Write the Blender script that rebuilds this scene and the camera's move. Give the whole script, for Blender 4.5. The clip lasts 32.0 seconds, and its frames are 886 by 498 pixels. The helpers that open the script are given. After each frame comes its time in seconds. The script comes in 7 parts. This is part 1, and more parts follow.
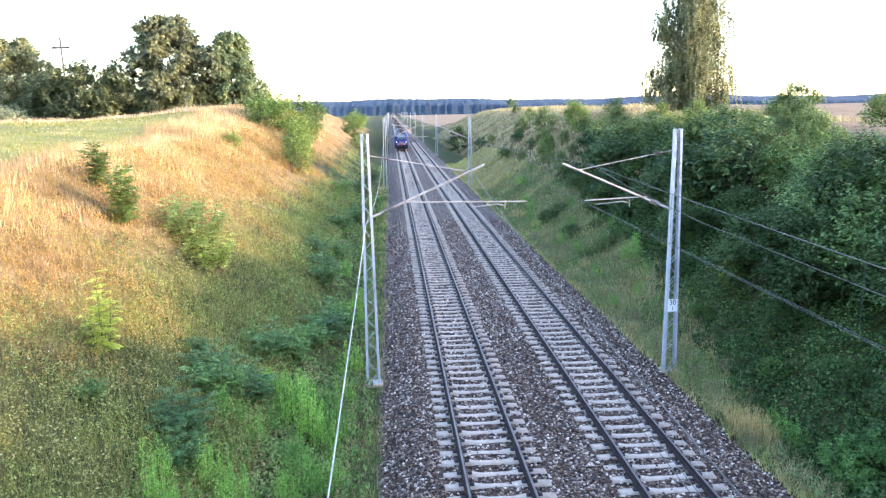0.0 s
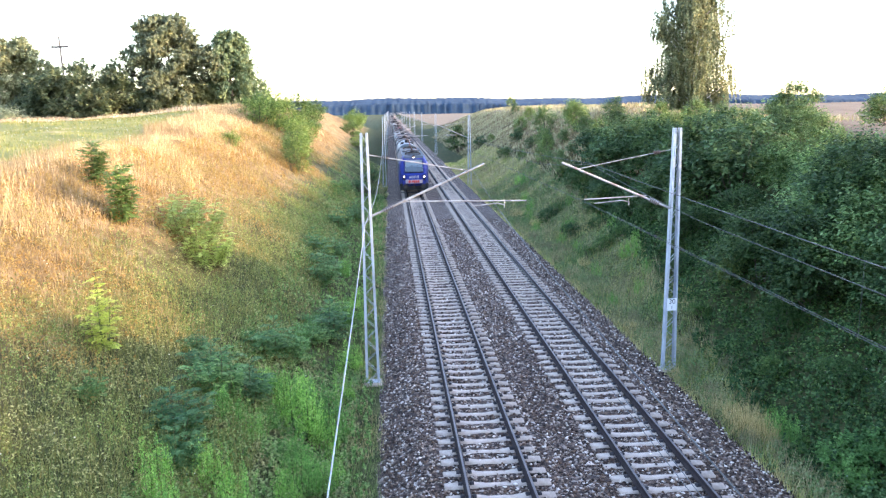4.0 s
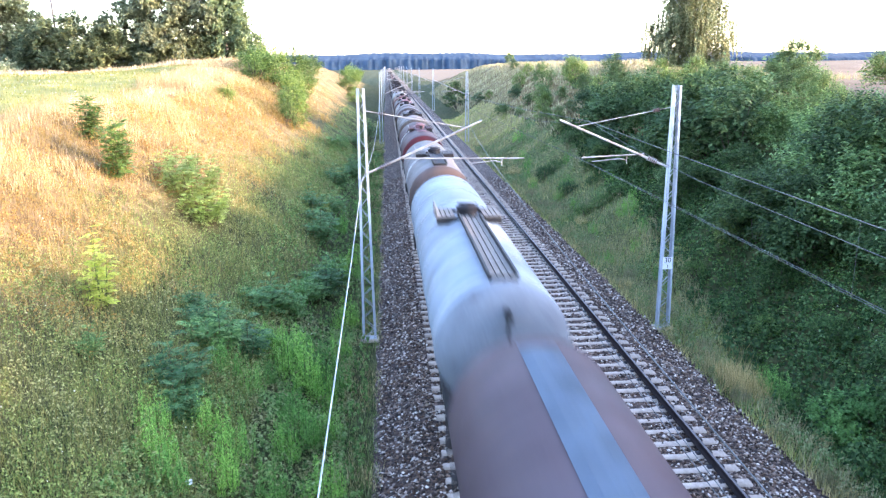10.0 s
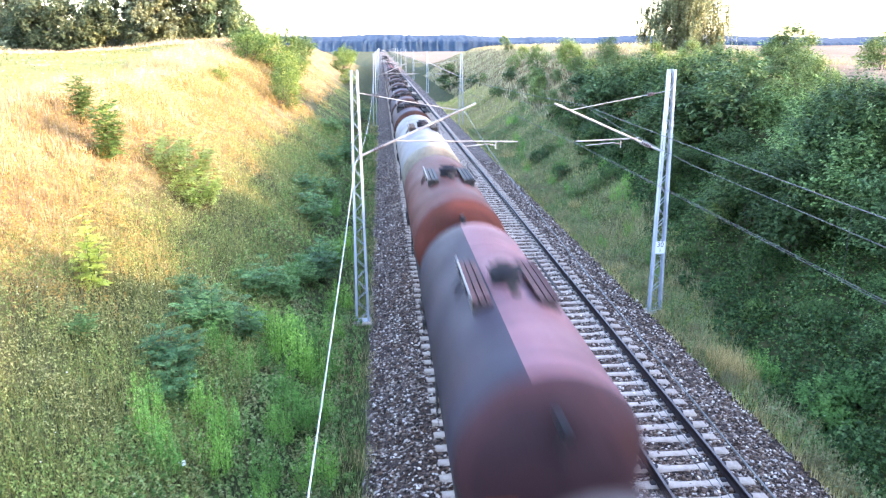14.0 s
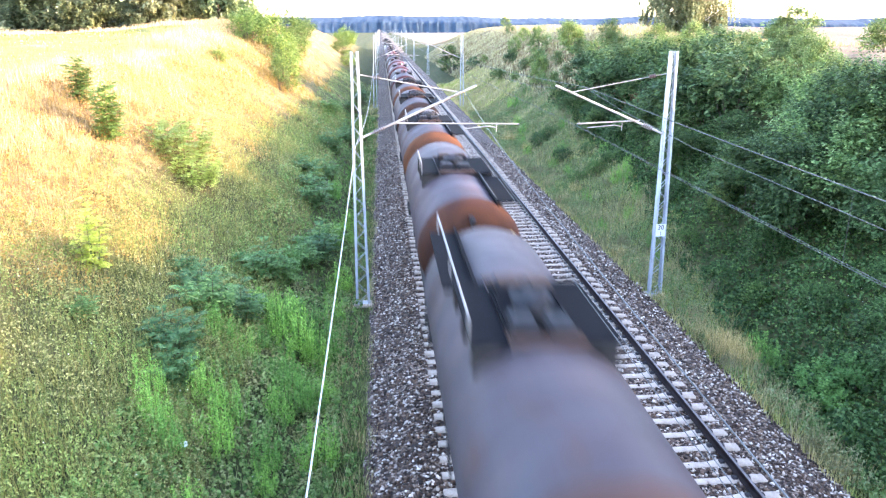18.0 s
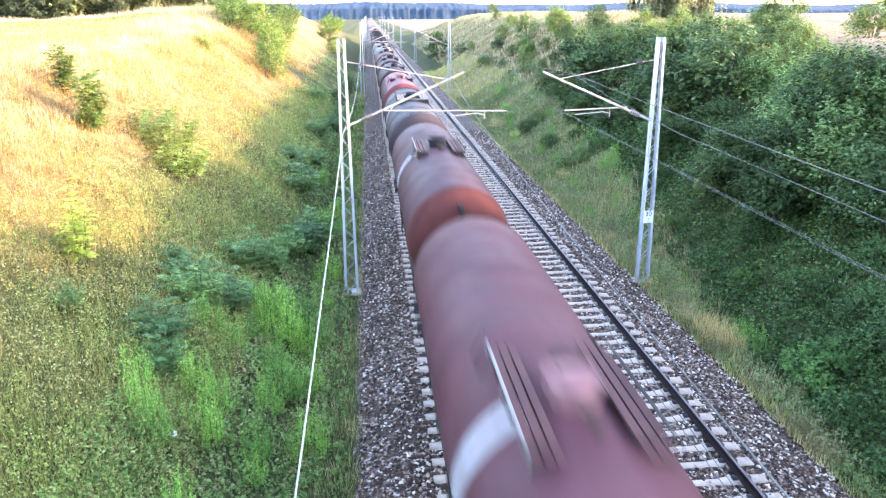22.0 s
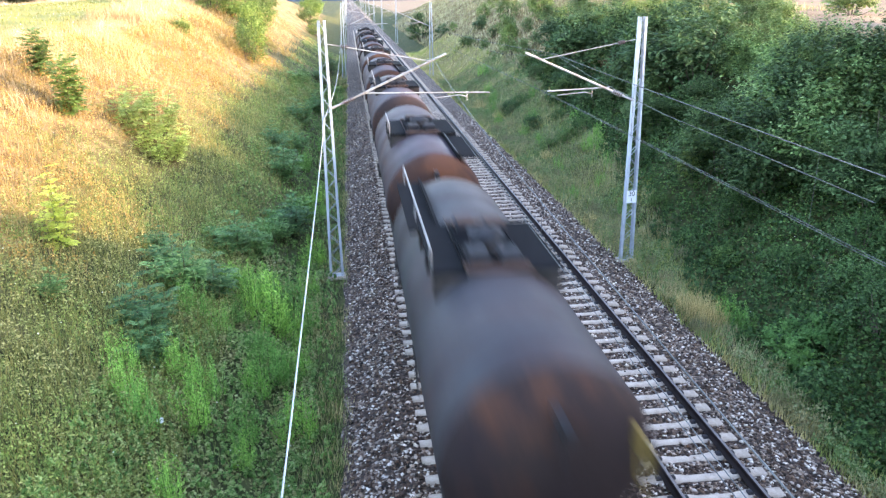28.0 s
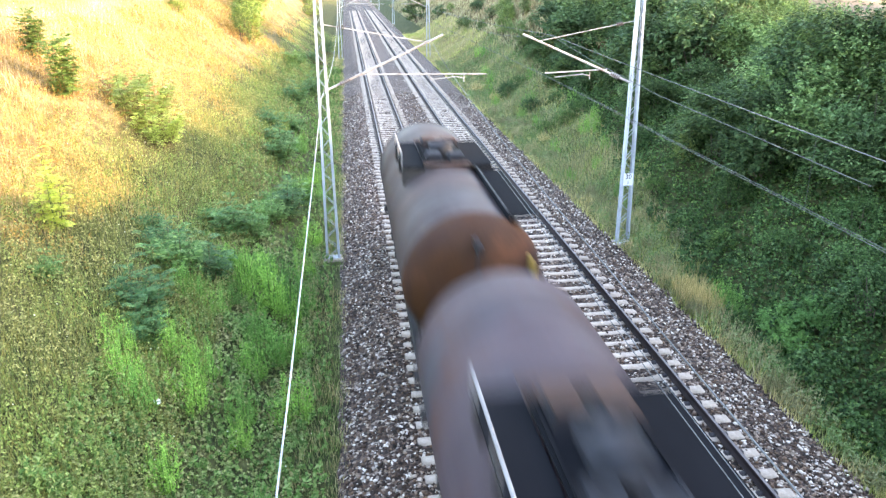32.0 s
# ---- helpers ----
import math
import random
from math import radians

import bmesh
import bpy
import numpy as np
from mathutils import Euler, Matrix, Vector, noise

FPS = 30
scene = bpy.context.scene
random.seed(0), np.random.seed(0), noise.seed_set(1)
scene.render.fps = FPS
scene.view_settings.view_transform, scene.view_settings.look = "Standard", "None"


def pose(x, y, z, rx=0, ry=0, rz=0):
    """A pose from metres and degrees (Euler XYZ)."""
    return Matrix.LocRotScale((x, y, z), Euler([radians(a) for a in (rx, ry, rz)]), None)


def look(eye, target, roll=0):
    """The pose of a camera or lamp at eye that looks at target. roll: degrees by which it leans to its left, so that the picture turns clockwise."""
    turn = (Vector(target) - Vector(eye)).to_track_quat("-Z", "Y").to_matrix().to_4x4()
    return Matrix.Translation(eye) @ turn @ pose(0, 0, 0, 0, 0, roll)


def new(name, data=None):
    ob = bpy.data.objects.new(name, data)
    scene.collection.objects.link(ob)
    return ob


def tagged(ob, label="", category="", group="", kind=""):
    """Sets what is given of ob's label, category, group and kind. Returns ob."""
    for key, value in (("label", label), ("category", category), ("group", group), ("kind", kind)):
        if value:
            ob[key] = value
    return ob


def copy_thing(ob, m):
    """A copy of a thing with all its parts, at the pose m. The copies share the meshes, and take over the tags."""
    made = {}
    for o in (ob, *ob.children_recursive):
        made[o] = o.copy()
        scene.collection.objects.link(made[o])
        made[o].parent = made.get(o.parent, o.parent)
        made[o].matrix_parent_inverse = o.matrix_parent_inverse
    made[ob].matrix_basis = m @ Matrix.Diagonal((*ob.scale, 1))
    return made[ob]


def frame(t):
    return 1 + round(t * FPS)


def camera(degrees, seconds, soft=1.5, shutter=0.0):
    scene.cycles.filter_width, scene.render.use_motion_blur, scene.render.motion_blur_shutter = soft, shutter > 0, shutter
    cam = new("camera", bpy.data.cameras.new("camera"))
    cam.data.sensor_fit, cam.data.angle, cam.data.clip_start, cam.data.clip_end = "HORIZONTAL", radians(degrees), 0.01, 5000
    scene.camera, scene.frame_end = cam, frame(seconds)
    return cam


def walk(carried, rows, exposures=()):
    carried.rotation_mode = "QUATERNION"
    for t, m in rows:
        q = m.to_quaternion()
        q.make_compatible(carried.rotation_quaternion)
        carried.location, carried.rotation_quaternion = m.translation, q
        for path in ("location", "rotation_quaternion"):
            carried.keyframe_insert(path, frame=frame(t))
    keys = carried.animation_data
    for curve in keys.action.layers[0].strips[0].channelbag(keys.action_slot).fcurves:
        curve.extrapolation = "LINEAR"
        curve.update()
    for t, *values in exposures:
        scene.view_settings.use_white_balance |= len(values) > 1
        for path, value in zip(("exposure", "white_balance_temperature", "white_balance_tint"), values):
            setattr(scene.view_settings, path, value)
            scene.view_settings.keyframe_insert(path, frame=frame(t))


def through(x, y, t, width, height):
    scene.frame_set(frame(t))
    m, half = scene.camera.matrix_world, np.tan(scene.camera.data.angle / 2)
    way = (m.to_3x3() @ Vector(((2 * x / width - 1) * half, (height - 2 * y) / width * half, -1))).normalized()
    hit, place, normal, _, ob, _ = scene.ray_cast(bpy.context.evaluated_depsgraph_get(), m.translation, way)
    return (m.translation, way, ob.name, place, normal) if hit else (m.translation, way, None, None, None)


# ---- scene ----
# ---------------------------------------------------------------- camera
FOV = 61.48
EYE = (-2.327, 0.0, 8.544)
cam = camera(FOV, 32.0, soft=1.3, shutter=1.0)
# seconds, degrees turned to the right of the track, degrees tilted down, degrees leaning right
ROWS = [
    (0, 3.871, 10.537, 0.798),
    (0.5, 3.856, 10.599, 0.816),
    (1, 3.860, 10.622, 0.866),
    (1.5, 3.869, 10.614, 0.874),
    (2, 3.897, 10.534, 0.929),
    (2.5, 3.888, 10.473, 0.962),
    (3, 3.908, 10.423, 0.976),
    (3.5, 3.924, 10.507, 0.807),
    (5.5, 3.890, 11.230, 0.880),
    (6, 3.897, 11.667, 0.711),
    (6.5, 3.931, 11.900, 0.615),
    (7, 3.941, 12.094, 0.592),
    (7.5, 3.935, 12.189, 0.695),
    (8, 4.005, 12.310, 0.637),
    (8.5, 4.043, 12.604, 0.575),
    (9, 4.028, 13.245, 0.560),
    (9.5, 4.073, 13.587, 0.516),
    (10, 4.140, 13.872, 0.432),
    (10.5, 4.204, 14.167, 0.390),
    (11, 4.270, 14.506, 0.307),
    (11.5, 4.378, 14.810, 0.104),
    (12, 4.527, 14.996, 0.104),
    (12.5, 4.595, 15.128, 0.092),
    (13, 4.659, 15.202, 0.085),
    (13.5, 4.665, 15.293, -0.002),
    (14, 4.666, 15.165, 0.003),
    (14.5, 4.664, 15.227, -0.004),
    (16.5, 4.609, 15.967, -0.302),
    (17, 4.548, 16.148, -0.087),
    (17.5, 4.514, 16.258, 0.012),
    (18, 4.634, 16.503, -0.063),
    (18.5, 4.752, 16.575, 0.081),
    (19, 4.926, 16.750, -0.064),
    (19.5, 5.051, 16.885, 0.083),
    (20, 5.167, 17.018, -0.065),
    (20.5, 5.274, 17.136, -0.042),
    (21, 5.400, 17.299, 0.160),
    (21.5, 5.483, 17.396, 0.064),
    (22, 5.556, 17.454, 0.031),
    (22.5, 5.553, 17.449, 0.065),
    (23, 5.457, 17.497, 0.093),
    (23.5, 5.467, 17.651, 0.100),
    (24, 5.462, 17.834, 0.143),
    (24.5, 5.512, 17.906, 0.089),
    (25, 5.587, 17.928, 0.191),
    (25.5, 5.677, 18.084, 0.392),
    (27.5, 6.723, 18.769, 0.328),
    (28, 6.794, 18.799, 0.472),
    (28.5, 6.784, 18.868, 0.379),
    (29, 6.730, 18.911, 0.286),
    (29.5, 6.716, 18.945, 0.418),
    (30, 6.776, 19.081, 0.402),
    (30.5, 6.834, 19.361, 0.213),
    (31, 6.930, 19.534, 0.100),
    (31.5, 6.971, 19.738, 0.274),
    (32, 7.073, 20.153, 0.232),
]


def cam_pose(turn, down, lean):
    a, d = radians(turn), radians(down)
    to = (EYE[0] + math.sin(a) * math.cos(d), EYE[1] + math.cos(a) * math.cos(d), EYE[2] - math.sin(d))
    return look(EYE, to, -lean)


walk(cam, [(t, cam_pose(a, d, l)) for t, a, d, l in ROWS],
     exposures=[(0, 3.35, 5900, 22), (5.5, 3.29, 5900, 22), (7.5, 3.51, 5760, 22), (9, 3.68, 5720, 23), (12, 3.76, 5750, 25), (14, 4.01, 5930, 25.5), (17, 4.26, 6080, 24.5), (21, 4.17, 6200, 24.5), (25.3, 4.22, 6350, 24.5), (27.6, 3.74, 6330, 21), (28.2, 3.84, 6330, 21), (29, 4.07, 6330, 20), (32, 4.17, 6880, 18.5)])

# ---------------------------------------------------------------- world and sun
SUN_EL, SUN_AZ = 11.8, 100.0     # degrees above the horizon; degrees clockwise from the track's far end
world = bpy.data.worlds.new("world")
scene.world = world
world.use_nodes = True
wn = world.node_tree.nodes
sky = wn.new("ShaderNodeTexSky")
sky.sky_type, sky.sun_disc = "NISHITA", False
sky.sun_elevation, sky.sun_rotation = radians(SUN_EL), radians(SUN_AZ)
sky.air_density, sky.dust_density, sky.ozone_density = 1.0, 1.2, 1.0
world.node_tree.links.new(sky.outputs[0], wn["Background"].inputs[0])
wn["Background"].inputs[1].default_value = 0.15
sun = new("sun", bpy.data.lights.new("sun", "SUN"))
sun.data.energy, sun.data.angle, sun.data.color = 1.36, radians(0.6), (1.0, 0.74, 0.45)
az, el = radians(SUN_AZ), radians(SUN_EL)
sun.matrix_world = look((math.sin(az) * math.cos(el) * 60, math.cos(az) * math.cos(el) * 60, math.sin(el) * 60), (0, 0, 0))

# ---------------------------------------------------------------- materials
def nodes_of(name):
    m = bpy.data.materials.new(name)
    m.use_nodes = True
    nt = m.node_tree
    return m, nt, nt.nodes["Principled BSDF"]


def ramp(nt, source, stops):
    r = nt.nodes.new("ShaderNodeValToRGB")
    while len(r.color_ramp.elements) < len(stops):
        r.color_ramp.elements.new(0.5)
    for e, (p, c) in zip(r.color_ramp.elements, stops):
        e.position, e.color = p, (*c, 1)
    nt.links.new(source, r.inputs[0])
    return r.outputs[0]


def noise_at(nt, scale, detail=4.0, where="Object", rough=0.55, stretch=None, shift=0.0):
    tc = nt.nodes.new("ShaderNodeTexCoord")
    n = nt.nodes.new("ShaderNodeTexNoise")
    n.inputs["Scale"].default_value, n.inputs["Detail"].default_value, n.inputs["Roughness"].default_value = scale, detail, rough
    out = tc.outputs[where]
    if stretch or shift:
        mp = nt.nodes.new("ShaderNodeMapping")
        mp.inputs["Scale"].default_value = stretch or (1, 1, 1)
        mp.inputs["Location"].default_value = (shift, 0.7 * shift, 0.4 * shift)
        nt.links.new(out, mp.inputs[0])
        out = mp.outputs[0]
    nt.links.new(out, n.inputs["Vector"])
    return n.outputs["Fac"]


def mixed(nt, fac, a, b, how="MIX"):
    m = nt.nodes.new("ShaderNodeMix")
    m.data_type, m.blend_type = "RGBA", how
    for sock, v in ((m.inputs[0], fac), (m.inputs[6], a), (m.inputs[7], b)):
        if isinstance(v, (int, float)):
            sock.default_value = v
        elif isinstance(v, tuple):
            sock.default_value = (*v, 1)
        else:
            nt.links.new(v, sock)
    return m.outputs[2]


def bumped(nt, bsdf, height, strength=0.3, distance=0.02):
    b = nt.nodes.new("ShaderNodeBump")
    b.inputs["Strength"].default_value, b.inputs["Distance"].default_value = strength, distance
    nt.links.new(height, b.inputs["Height"])
    nt.links.new(b.outputs[0], bsdf.inputs["Normal"])


def surface(name, base, dark, scale=3.0, fine=40.0, rough=0.7, metal=0.0, bump=0.15, light=None, stretch=None, amount=0.6):
    """A worn surface: base colour, darker stains at one scale, grain at another."""
    m, nt, b = nodes_of(name)
    big = noise_at(nt, scale, 5, stretch=stretch)
    small = noise_at(nt, fine, 3)
    col = ramp(nt, big, [(0.30, dark), (0.30 + 0.4 * amount, base), (0.85, light or base)])
    grain = ramp(nt, small, [(0.3, (0.78,) * 3), (0.7, (1.0,) * 3)])
    nt.links.new(mixed(nt, 1.0, col, grain, "MULTIPLY"), b.inputs["Base Color"])
    b.inputs["Roughness"].default_value, b.inputs["Metallic"].default_value = rough, metal
    b.inputs["Specular IOR Level"].default_value = 0.5 if rough < 0.45 else 0.2
    if bump:
        bumped(nt, b, small, bump, 0.01)
    return m


def foliage(name, cols, patch=0.6, patch_cols=None, through=0.35, rough=0.6):
    """Leaves or blades: each island has its own tint, and patches of the plant differ."""
    m, nt, b = nodes_of(name)
    geo = nt.nodes.new("ShaderNodeNewGeometry")
    n = len(cols)
    col = ramp(nt, geo.outputs["Random Per Island"], [(i / max(1, n - 1), c) for i, c in enumerate(cols)])
    patches = noise_at(nt, patch, 3)
    if patch_cols:
        col2 = ramp(nt, geo.outputs["Random Per Island"], [(i / max(1, len(patch_cols) - 1), c) for i, c in enumerate(patch_cols)])
        sel = ramp(nt, patches, [(0.44, (0, 0, 0)), (0.58, (1, 1, 1))])
        col = mixed(nt, sel, col, col2)
    var = ramp(nt, patches, [(0.3, (0.75,) * 3), (0.7, (1.15,) * 3)])
    col = mixed(nt, 1.0, col, var, "MULTIPLY")
    # each plant has its own shade of green
    info = nt.nodes.new("ShaderNodeObjectInfo")
    own = ramp(nt, info.outputs["Random"], [(0.0, (0.66, 0.70, 0.66)), (0.5, (1.0, 1.0, 0.86)), (1.0, (1.50, 1.36, 0.98))])
    col = mixed(nt, 1.0, col, own, "MULTIPLY")
    nt.links.new(col, b.inputs["Base Color"])
    b.inputs["Roughness"].default_value = rough
    b.inputs["Specular IOR Level"].default_value = 0.16
    tr = nt.nodes.new("ShaderNodeBsdfTranslucent")
    nt.links.new(col, tr.inputs[0])
    mx = nt.nodes.new("ShaderNodeMixShader")
    mx.inputs[0].default_value = through
    nt.links.new(b.outputs[0], mx.inputs[1])
    nt.links.new(tr.outputs[0], mx.inputs[2])
    nt.links.new(mx.outputs[0], nt.nodes["Material Output"].inputs[0])
    return m


M = {}
M["galv"] = surface("galvanised_steel", (0.45, 0.47, 0.50), (0.32, 0.33, 0.35), 2.0, 60, 0.5, 0.1, 0.08, (0.52, 0.54, 0.56))
M["tube"] = surface("painted_tube", (0.42, 0.39, 0.36), (0.24, 0.18, 0.14), 3.0, 60, 0.55, 0.2, 0.08, (0.5, 0.48, 0.46))
M["porcelain"] = surface("brown_insulator", (0.10, 0.06, 0.05), (0.06, 0.03, 0.03), 5, 60, 0.3, 0, 0)
M["wire"] = surface("wire_copper_dull", (0.10, 0.10, 0.10), (0.06, 0.06, 0.06), 1, 20, 0.55, 0.2, 0)
M["cable"] = surface("light_cable", (0.42, 0.42, 0.42), (0.30, 0.30, 0.30), 1, 20, 0.5, 0.2, 0)
M["concrete"] = surface("sleeper_concrete", (0.47, 0.378, 0.300), (0.27, 0.205, 0.150), 2.5, 40, 0.9, 0, 0.2, (0.56, 0.46, 0.37))
M["railside"] = surface("rail_rust", (0.045, 0.032, 0.030), (0.025, 0.018, 0.017), 3, 50, 0.85, 0.1, 0.2)
M["railtop"] = surface("rail_polished", (0.17, 0.14, 0.13), (0.10, 0.08, 0.075), 2, 80, 0.5, 0.5, 0.02)
M["clip"] = surface("rail_clip", (0.06, 0.05, 0.05), (0.03, 0.03, 0.03), 3, 50, 0.8, 0.2, 0)
M["white"] = surface("white_plate", (0.80, 0.80, 0.80), (0.7, 0.7, 0.7), 3, 60, 0.5, 0, 0)
M["black"] = surface("black_paint", (0.02, 0.02, 0.022), (0.012, 0.012, 0.012), 3, 60, 0.6, 0, 0)
M["dirt_steel"] = surface("grimy_steel", (0.055, 0.048, 0.045), (0.025, 0.022, 0.02), 3, 40, 0.8, 0.2, 0.2, (0.09, 0.07, 0.06))
M["wheel"] = surface("wheel_steel", (0.12, 0.085, 0.07), (0.06, 0.045, 0.04), 3, 40, 0.6, 0.5, 0.1)
# pole grey is lifted to paint in some distance haze
M["pole_wood"] = surface("pole_wood", (0.085, 0.082, 0.080), (0.055, 0.052, 0.050), 4, 30, 0.95, 0, 0)
M["bark"] = surface("bark", (0.14, 0.11, 0.085), (0.06, 0.045, 0.035), 4, 30, 0.95, 0, 0.5, stretch=(1, 1, 0.25))
M["birch_bark"] = surface("birch_bark", (0.55, 0.53, 0.50), (0.07, 0.06, 0.055), 3, 30, 0.9, 0, 0.3, stretch=(0.6, 0.6, 2.5), amount=0.4)


def stones_mat():
    m, nt, b = nodes_of("ballast_stone")
    geo = nt.nodes.new("ShaderNodeNewGeometry")
    col = ramp(nt, geo.outputs["Random Per Island"], [(0.0, (0.014, 0.008, 0.004)), (0.36, (0.068, 0.034, 0.019)), (0.60, (0.180, 0.106, 0.064)), (0.78, (0.40, 0.295, 0.220)), (1.0, (0.84, 0.73, 0.62))])
    nt.links.new(mixed(nt, 0.5, col, ramp(nt, noise_at(nt, 60, 2), [(0.3, (0.5,) * 3), (0.7, (1.0,) * 3)]), "MULTIPLY"), b.inputs["Base Color"])
    b.inputs["Roughness"].default_value = 0.9
    return m


def ballast_mat():
    m, nt, b = nodes_of("ballast_bed")
    tc = nt.nodes.new("ShaderNodeTexCoord")
    v = nt.nodes.new("ShaderNodeTexVoronoi")
    v.inputs["Scale"].default_value = 16.0
    nt.links.new(tc.outputs["Object"], v.inputs["Vector"])
    hue = nt.nodes.new("ShaderNodeSeparateColor")
    nt.links.new(v.outputs["Color"], hue.inputs[0])
    col = ramp(nt, hue.outputs[0], [(0.0, (0.013, 0.007, 0.004)), (0.42, (0.052, 0.028, 0.017)), (0.75, (0.126, 0.076, 0.049)), (0.92, (0.29, 0.23, 0.185)), (1.0, (0.50, 0.43, 0.37))])
    stain = ramp(nt, noise_at(nt, 0.7, 3), [(0.35, (0.75, 0.70, 0.66)), (0.65, (1.0, 1.0, 1.0))])
    nt.links.new(mixed(nt, 1.0, col, stain, "MULTIPLY"), b.inputs["Base Color"])
    b.inputs["Roughness"].default_value = 0.95
    inv = nt.nodes.new("ShaderNodeMath")
    inv.operation = "SUBTRACT"
    inv.inputs[0].default_value = 1.0
    nt.links.new(v.outputs["Distance"], inv.inputs[1])
    bumped(nt, b, inv.outputs[0], 0.9, 0.04)
    return m


def ground_mat():
    """Soil and low growth: green at the foot of the cutting, straw on its upper slopes, stubble and meadow on the fields."""
    m, nt, b = nodes_of("ground_growth")
    tc = nt.nodes.new("ShaderNodeTexCoord")
    sep = nt.nodes.new("ShaderNodeSeparateXYZ")
    nt.links.new(tc.outputs["Object"], sep.inputs[0])
    green = ramp(nt, noise_at(nt, 1.8, 6), [(0.3, (0.022, 0.028, 0.010)), (0.5, (0.046, 0.052, 0.018)), (0.7, (0.085, 0.085, 0.032))])
    straw = ramp(nt, noise_at(nt, 1.2, 6), [(0.3, (0.07, 0.048, 0.020)), (0.5, (0.15, 0.102, 0.045)), (0.72, (0.29, 0.215, 0.115))])
    hi = nt.nodes.new("ShaderNodeMapRange")
    hi.inputs[1].default_value, hi.inputs[2].default_value = 2.0, 5.5
    nt.links.new(sep.outputs[2], hi.inputs[0])
    add = nt.nodes.new("ShaderNodeMath")
    add.operation = "ADD"
    nt.links.new(hi.outputs[0], add.inputs[0])
    nt.links.new(noise_at(nt, 0.25, 4), add.inputs[1])
    dry = ramp(nt, add.outputs[0], [(0.55, (0, 0, 0)), (1.0, (1, 1, 1))])
    # under the dense shrubs of the right slope the soil stays green
    cutx = nt.nodes.new("ShaderNodeMath")
    cutx.operation = "COMPARE"
    nt.links.new(sep.outputs[0], cutx.inputs[0])
    cutx.inputs[1].default_value, cutx.inputs[2].default_value = 14.0, 6.5
    cuty = nt.nodes.new("ShaderNodeMath")
    cuty.operation = "LESS_THAN"
    nt.links.new(sep.outputs[1], cuty.inputs[0])
    cuty.inputs[1].default_value = 52.0
    both_cut = nt.nodes.new("ShaderNodeMath")
    both_cut.operation = "MULTIPLY"
    nt.links.new(cutx.outputs[0], both_cut.inputs[0])
    nt.links.new(cuty.outputs[0], both_cut.inputs[1])
    dry = mixed(nt, both_cut.outputs[0], dry, (0.0, 0.0, 0.0))
    col = mixed(nt, dry, green, straw)
    # meadow on the field beyond the cutting's left edge
    left = nt.nodes.new("ShaderNodeMapRange")
    left.inputs[1].default_value, left.inputs[2].default_value = -15.0, -16.8
    wob = nt.nodes.new("ShaderNodeMath")
    wob.operation = "MULTIPLY_ADD"
    wob.inputs[1].default_value = 4.0
    nt.links.new(noise_at(nt, 0.12, 2), wob.inputs[0])
    back = nt.nodes.new("ShaderNodeMath")
    back.operation = "MULTIPLY_ADD"
    back.inputs[1].default_value = 0.1
    past = nt.nodes.new("ShaderNodeMath")
    past.operation = "SUBTRACT"
    past.use_clamp = False
    nt.links.new(sep.outputs[1], past.inputs[0])
    past.inputs[1].default_value = 36.0
    pos = nt.nodes.new("ShaderNodeMath")
    pos.operation = "MAXIMUM"
    pos.inputs[1].default_value = 0.0
    nt.links.new(past.outputs[0], pos.inputs[0])
    nt.links.new(pos.outputs[0], back.inputs[0])
    nt.links.new(sep.outputs[0], back.inputs[2])
    nt.links.new(back.outputs[0], wob.inputs[2])
    nt.links.new(wob.outputs[0], left.inputs[0])
    far = nt.nodes.new("ShaderNodeMapRange")
    far.inputs[1].default_value, far.inputs[2].default_value = 110.0, 95.0
    nt.links.new(sep.outputs[1], far.inputs[0])
    both = nt.nodes.new("ShaderNodeMath")
    both.operation = "MULTIPLY"
    nt.links.new(left.outputs[0], both.inputs[0])
    nt.links.new(far.outputs[0], both.inputs[1])
    meadow = ramp(nt, noise_at(nt, 0.5, 5), [(0.3, (0.125, 0.132, 0.040)), (0.6, (0.185, 0.182, 0.064)), (0.75, (0.28, 0.235, 0.120))])
    col = mixed(nt, both.outputs[0], col, meadow)
    # ripe corn on the field beyond the right crest
    corn = nt.nodes.new("ShaderNodeMapRange")
    corn.inputs[1].default_value, corn.inputs[2].default_value = 21.5, 24.0
    nt.links.new(sep.outputs[0], corn.inputs[0])
    ripe = ramp(nt, noise_at(nt, 0.3, 4), [(0.3, (0.150, 0.108, 0.070)), (0.6, (0.185, 0.138, 0.092)), (0.75, (0.215, 0.165, 0.115))])
    col = mixed(nt, corn.outputs[0], col, ripe)
    nt.links.new(col, b.inputs["Base Color"])
    b.inputs["Roughness"].default_value = 1.0
    b.inputs["Specular IOR Level"].default_value = 0.1
    bumped(nt, b, noise_at(nt, 9.0, 5), 0.5, 0.10)
    return m


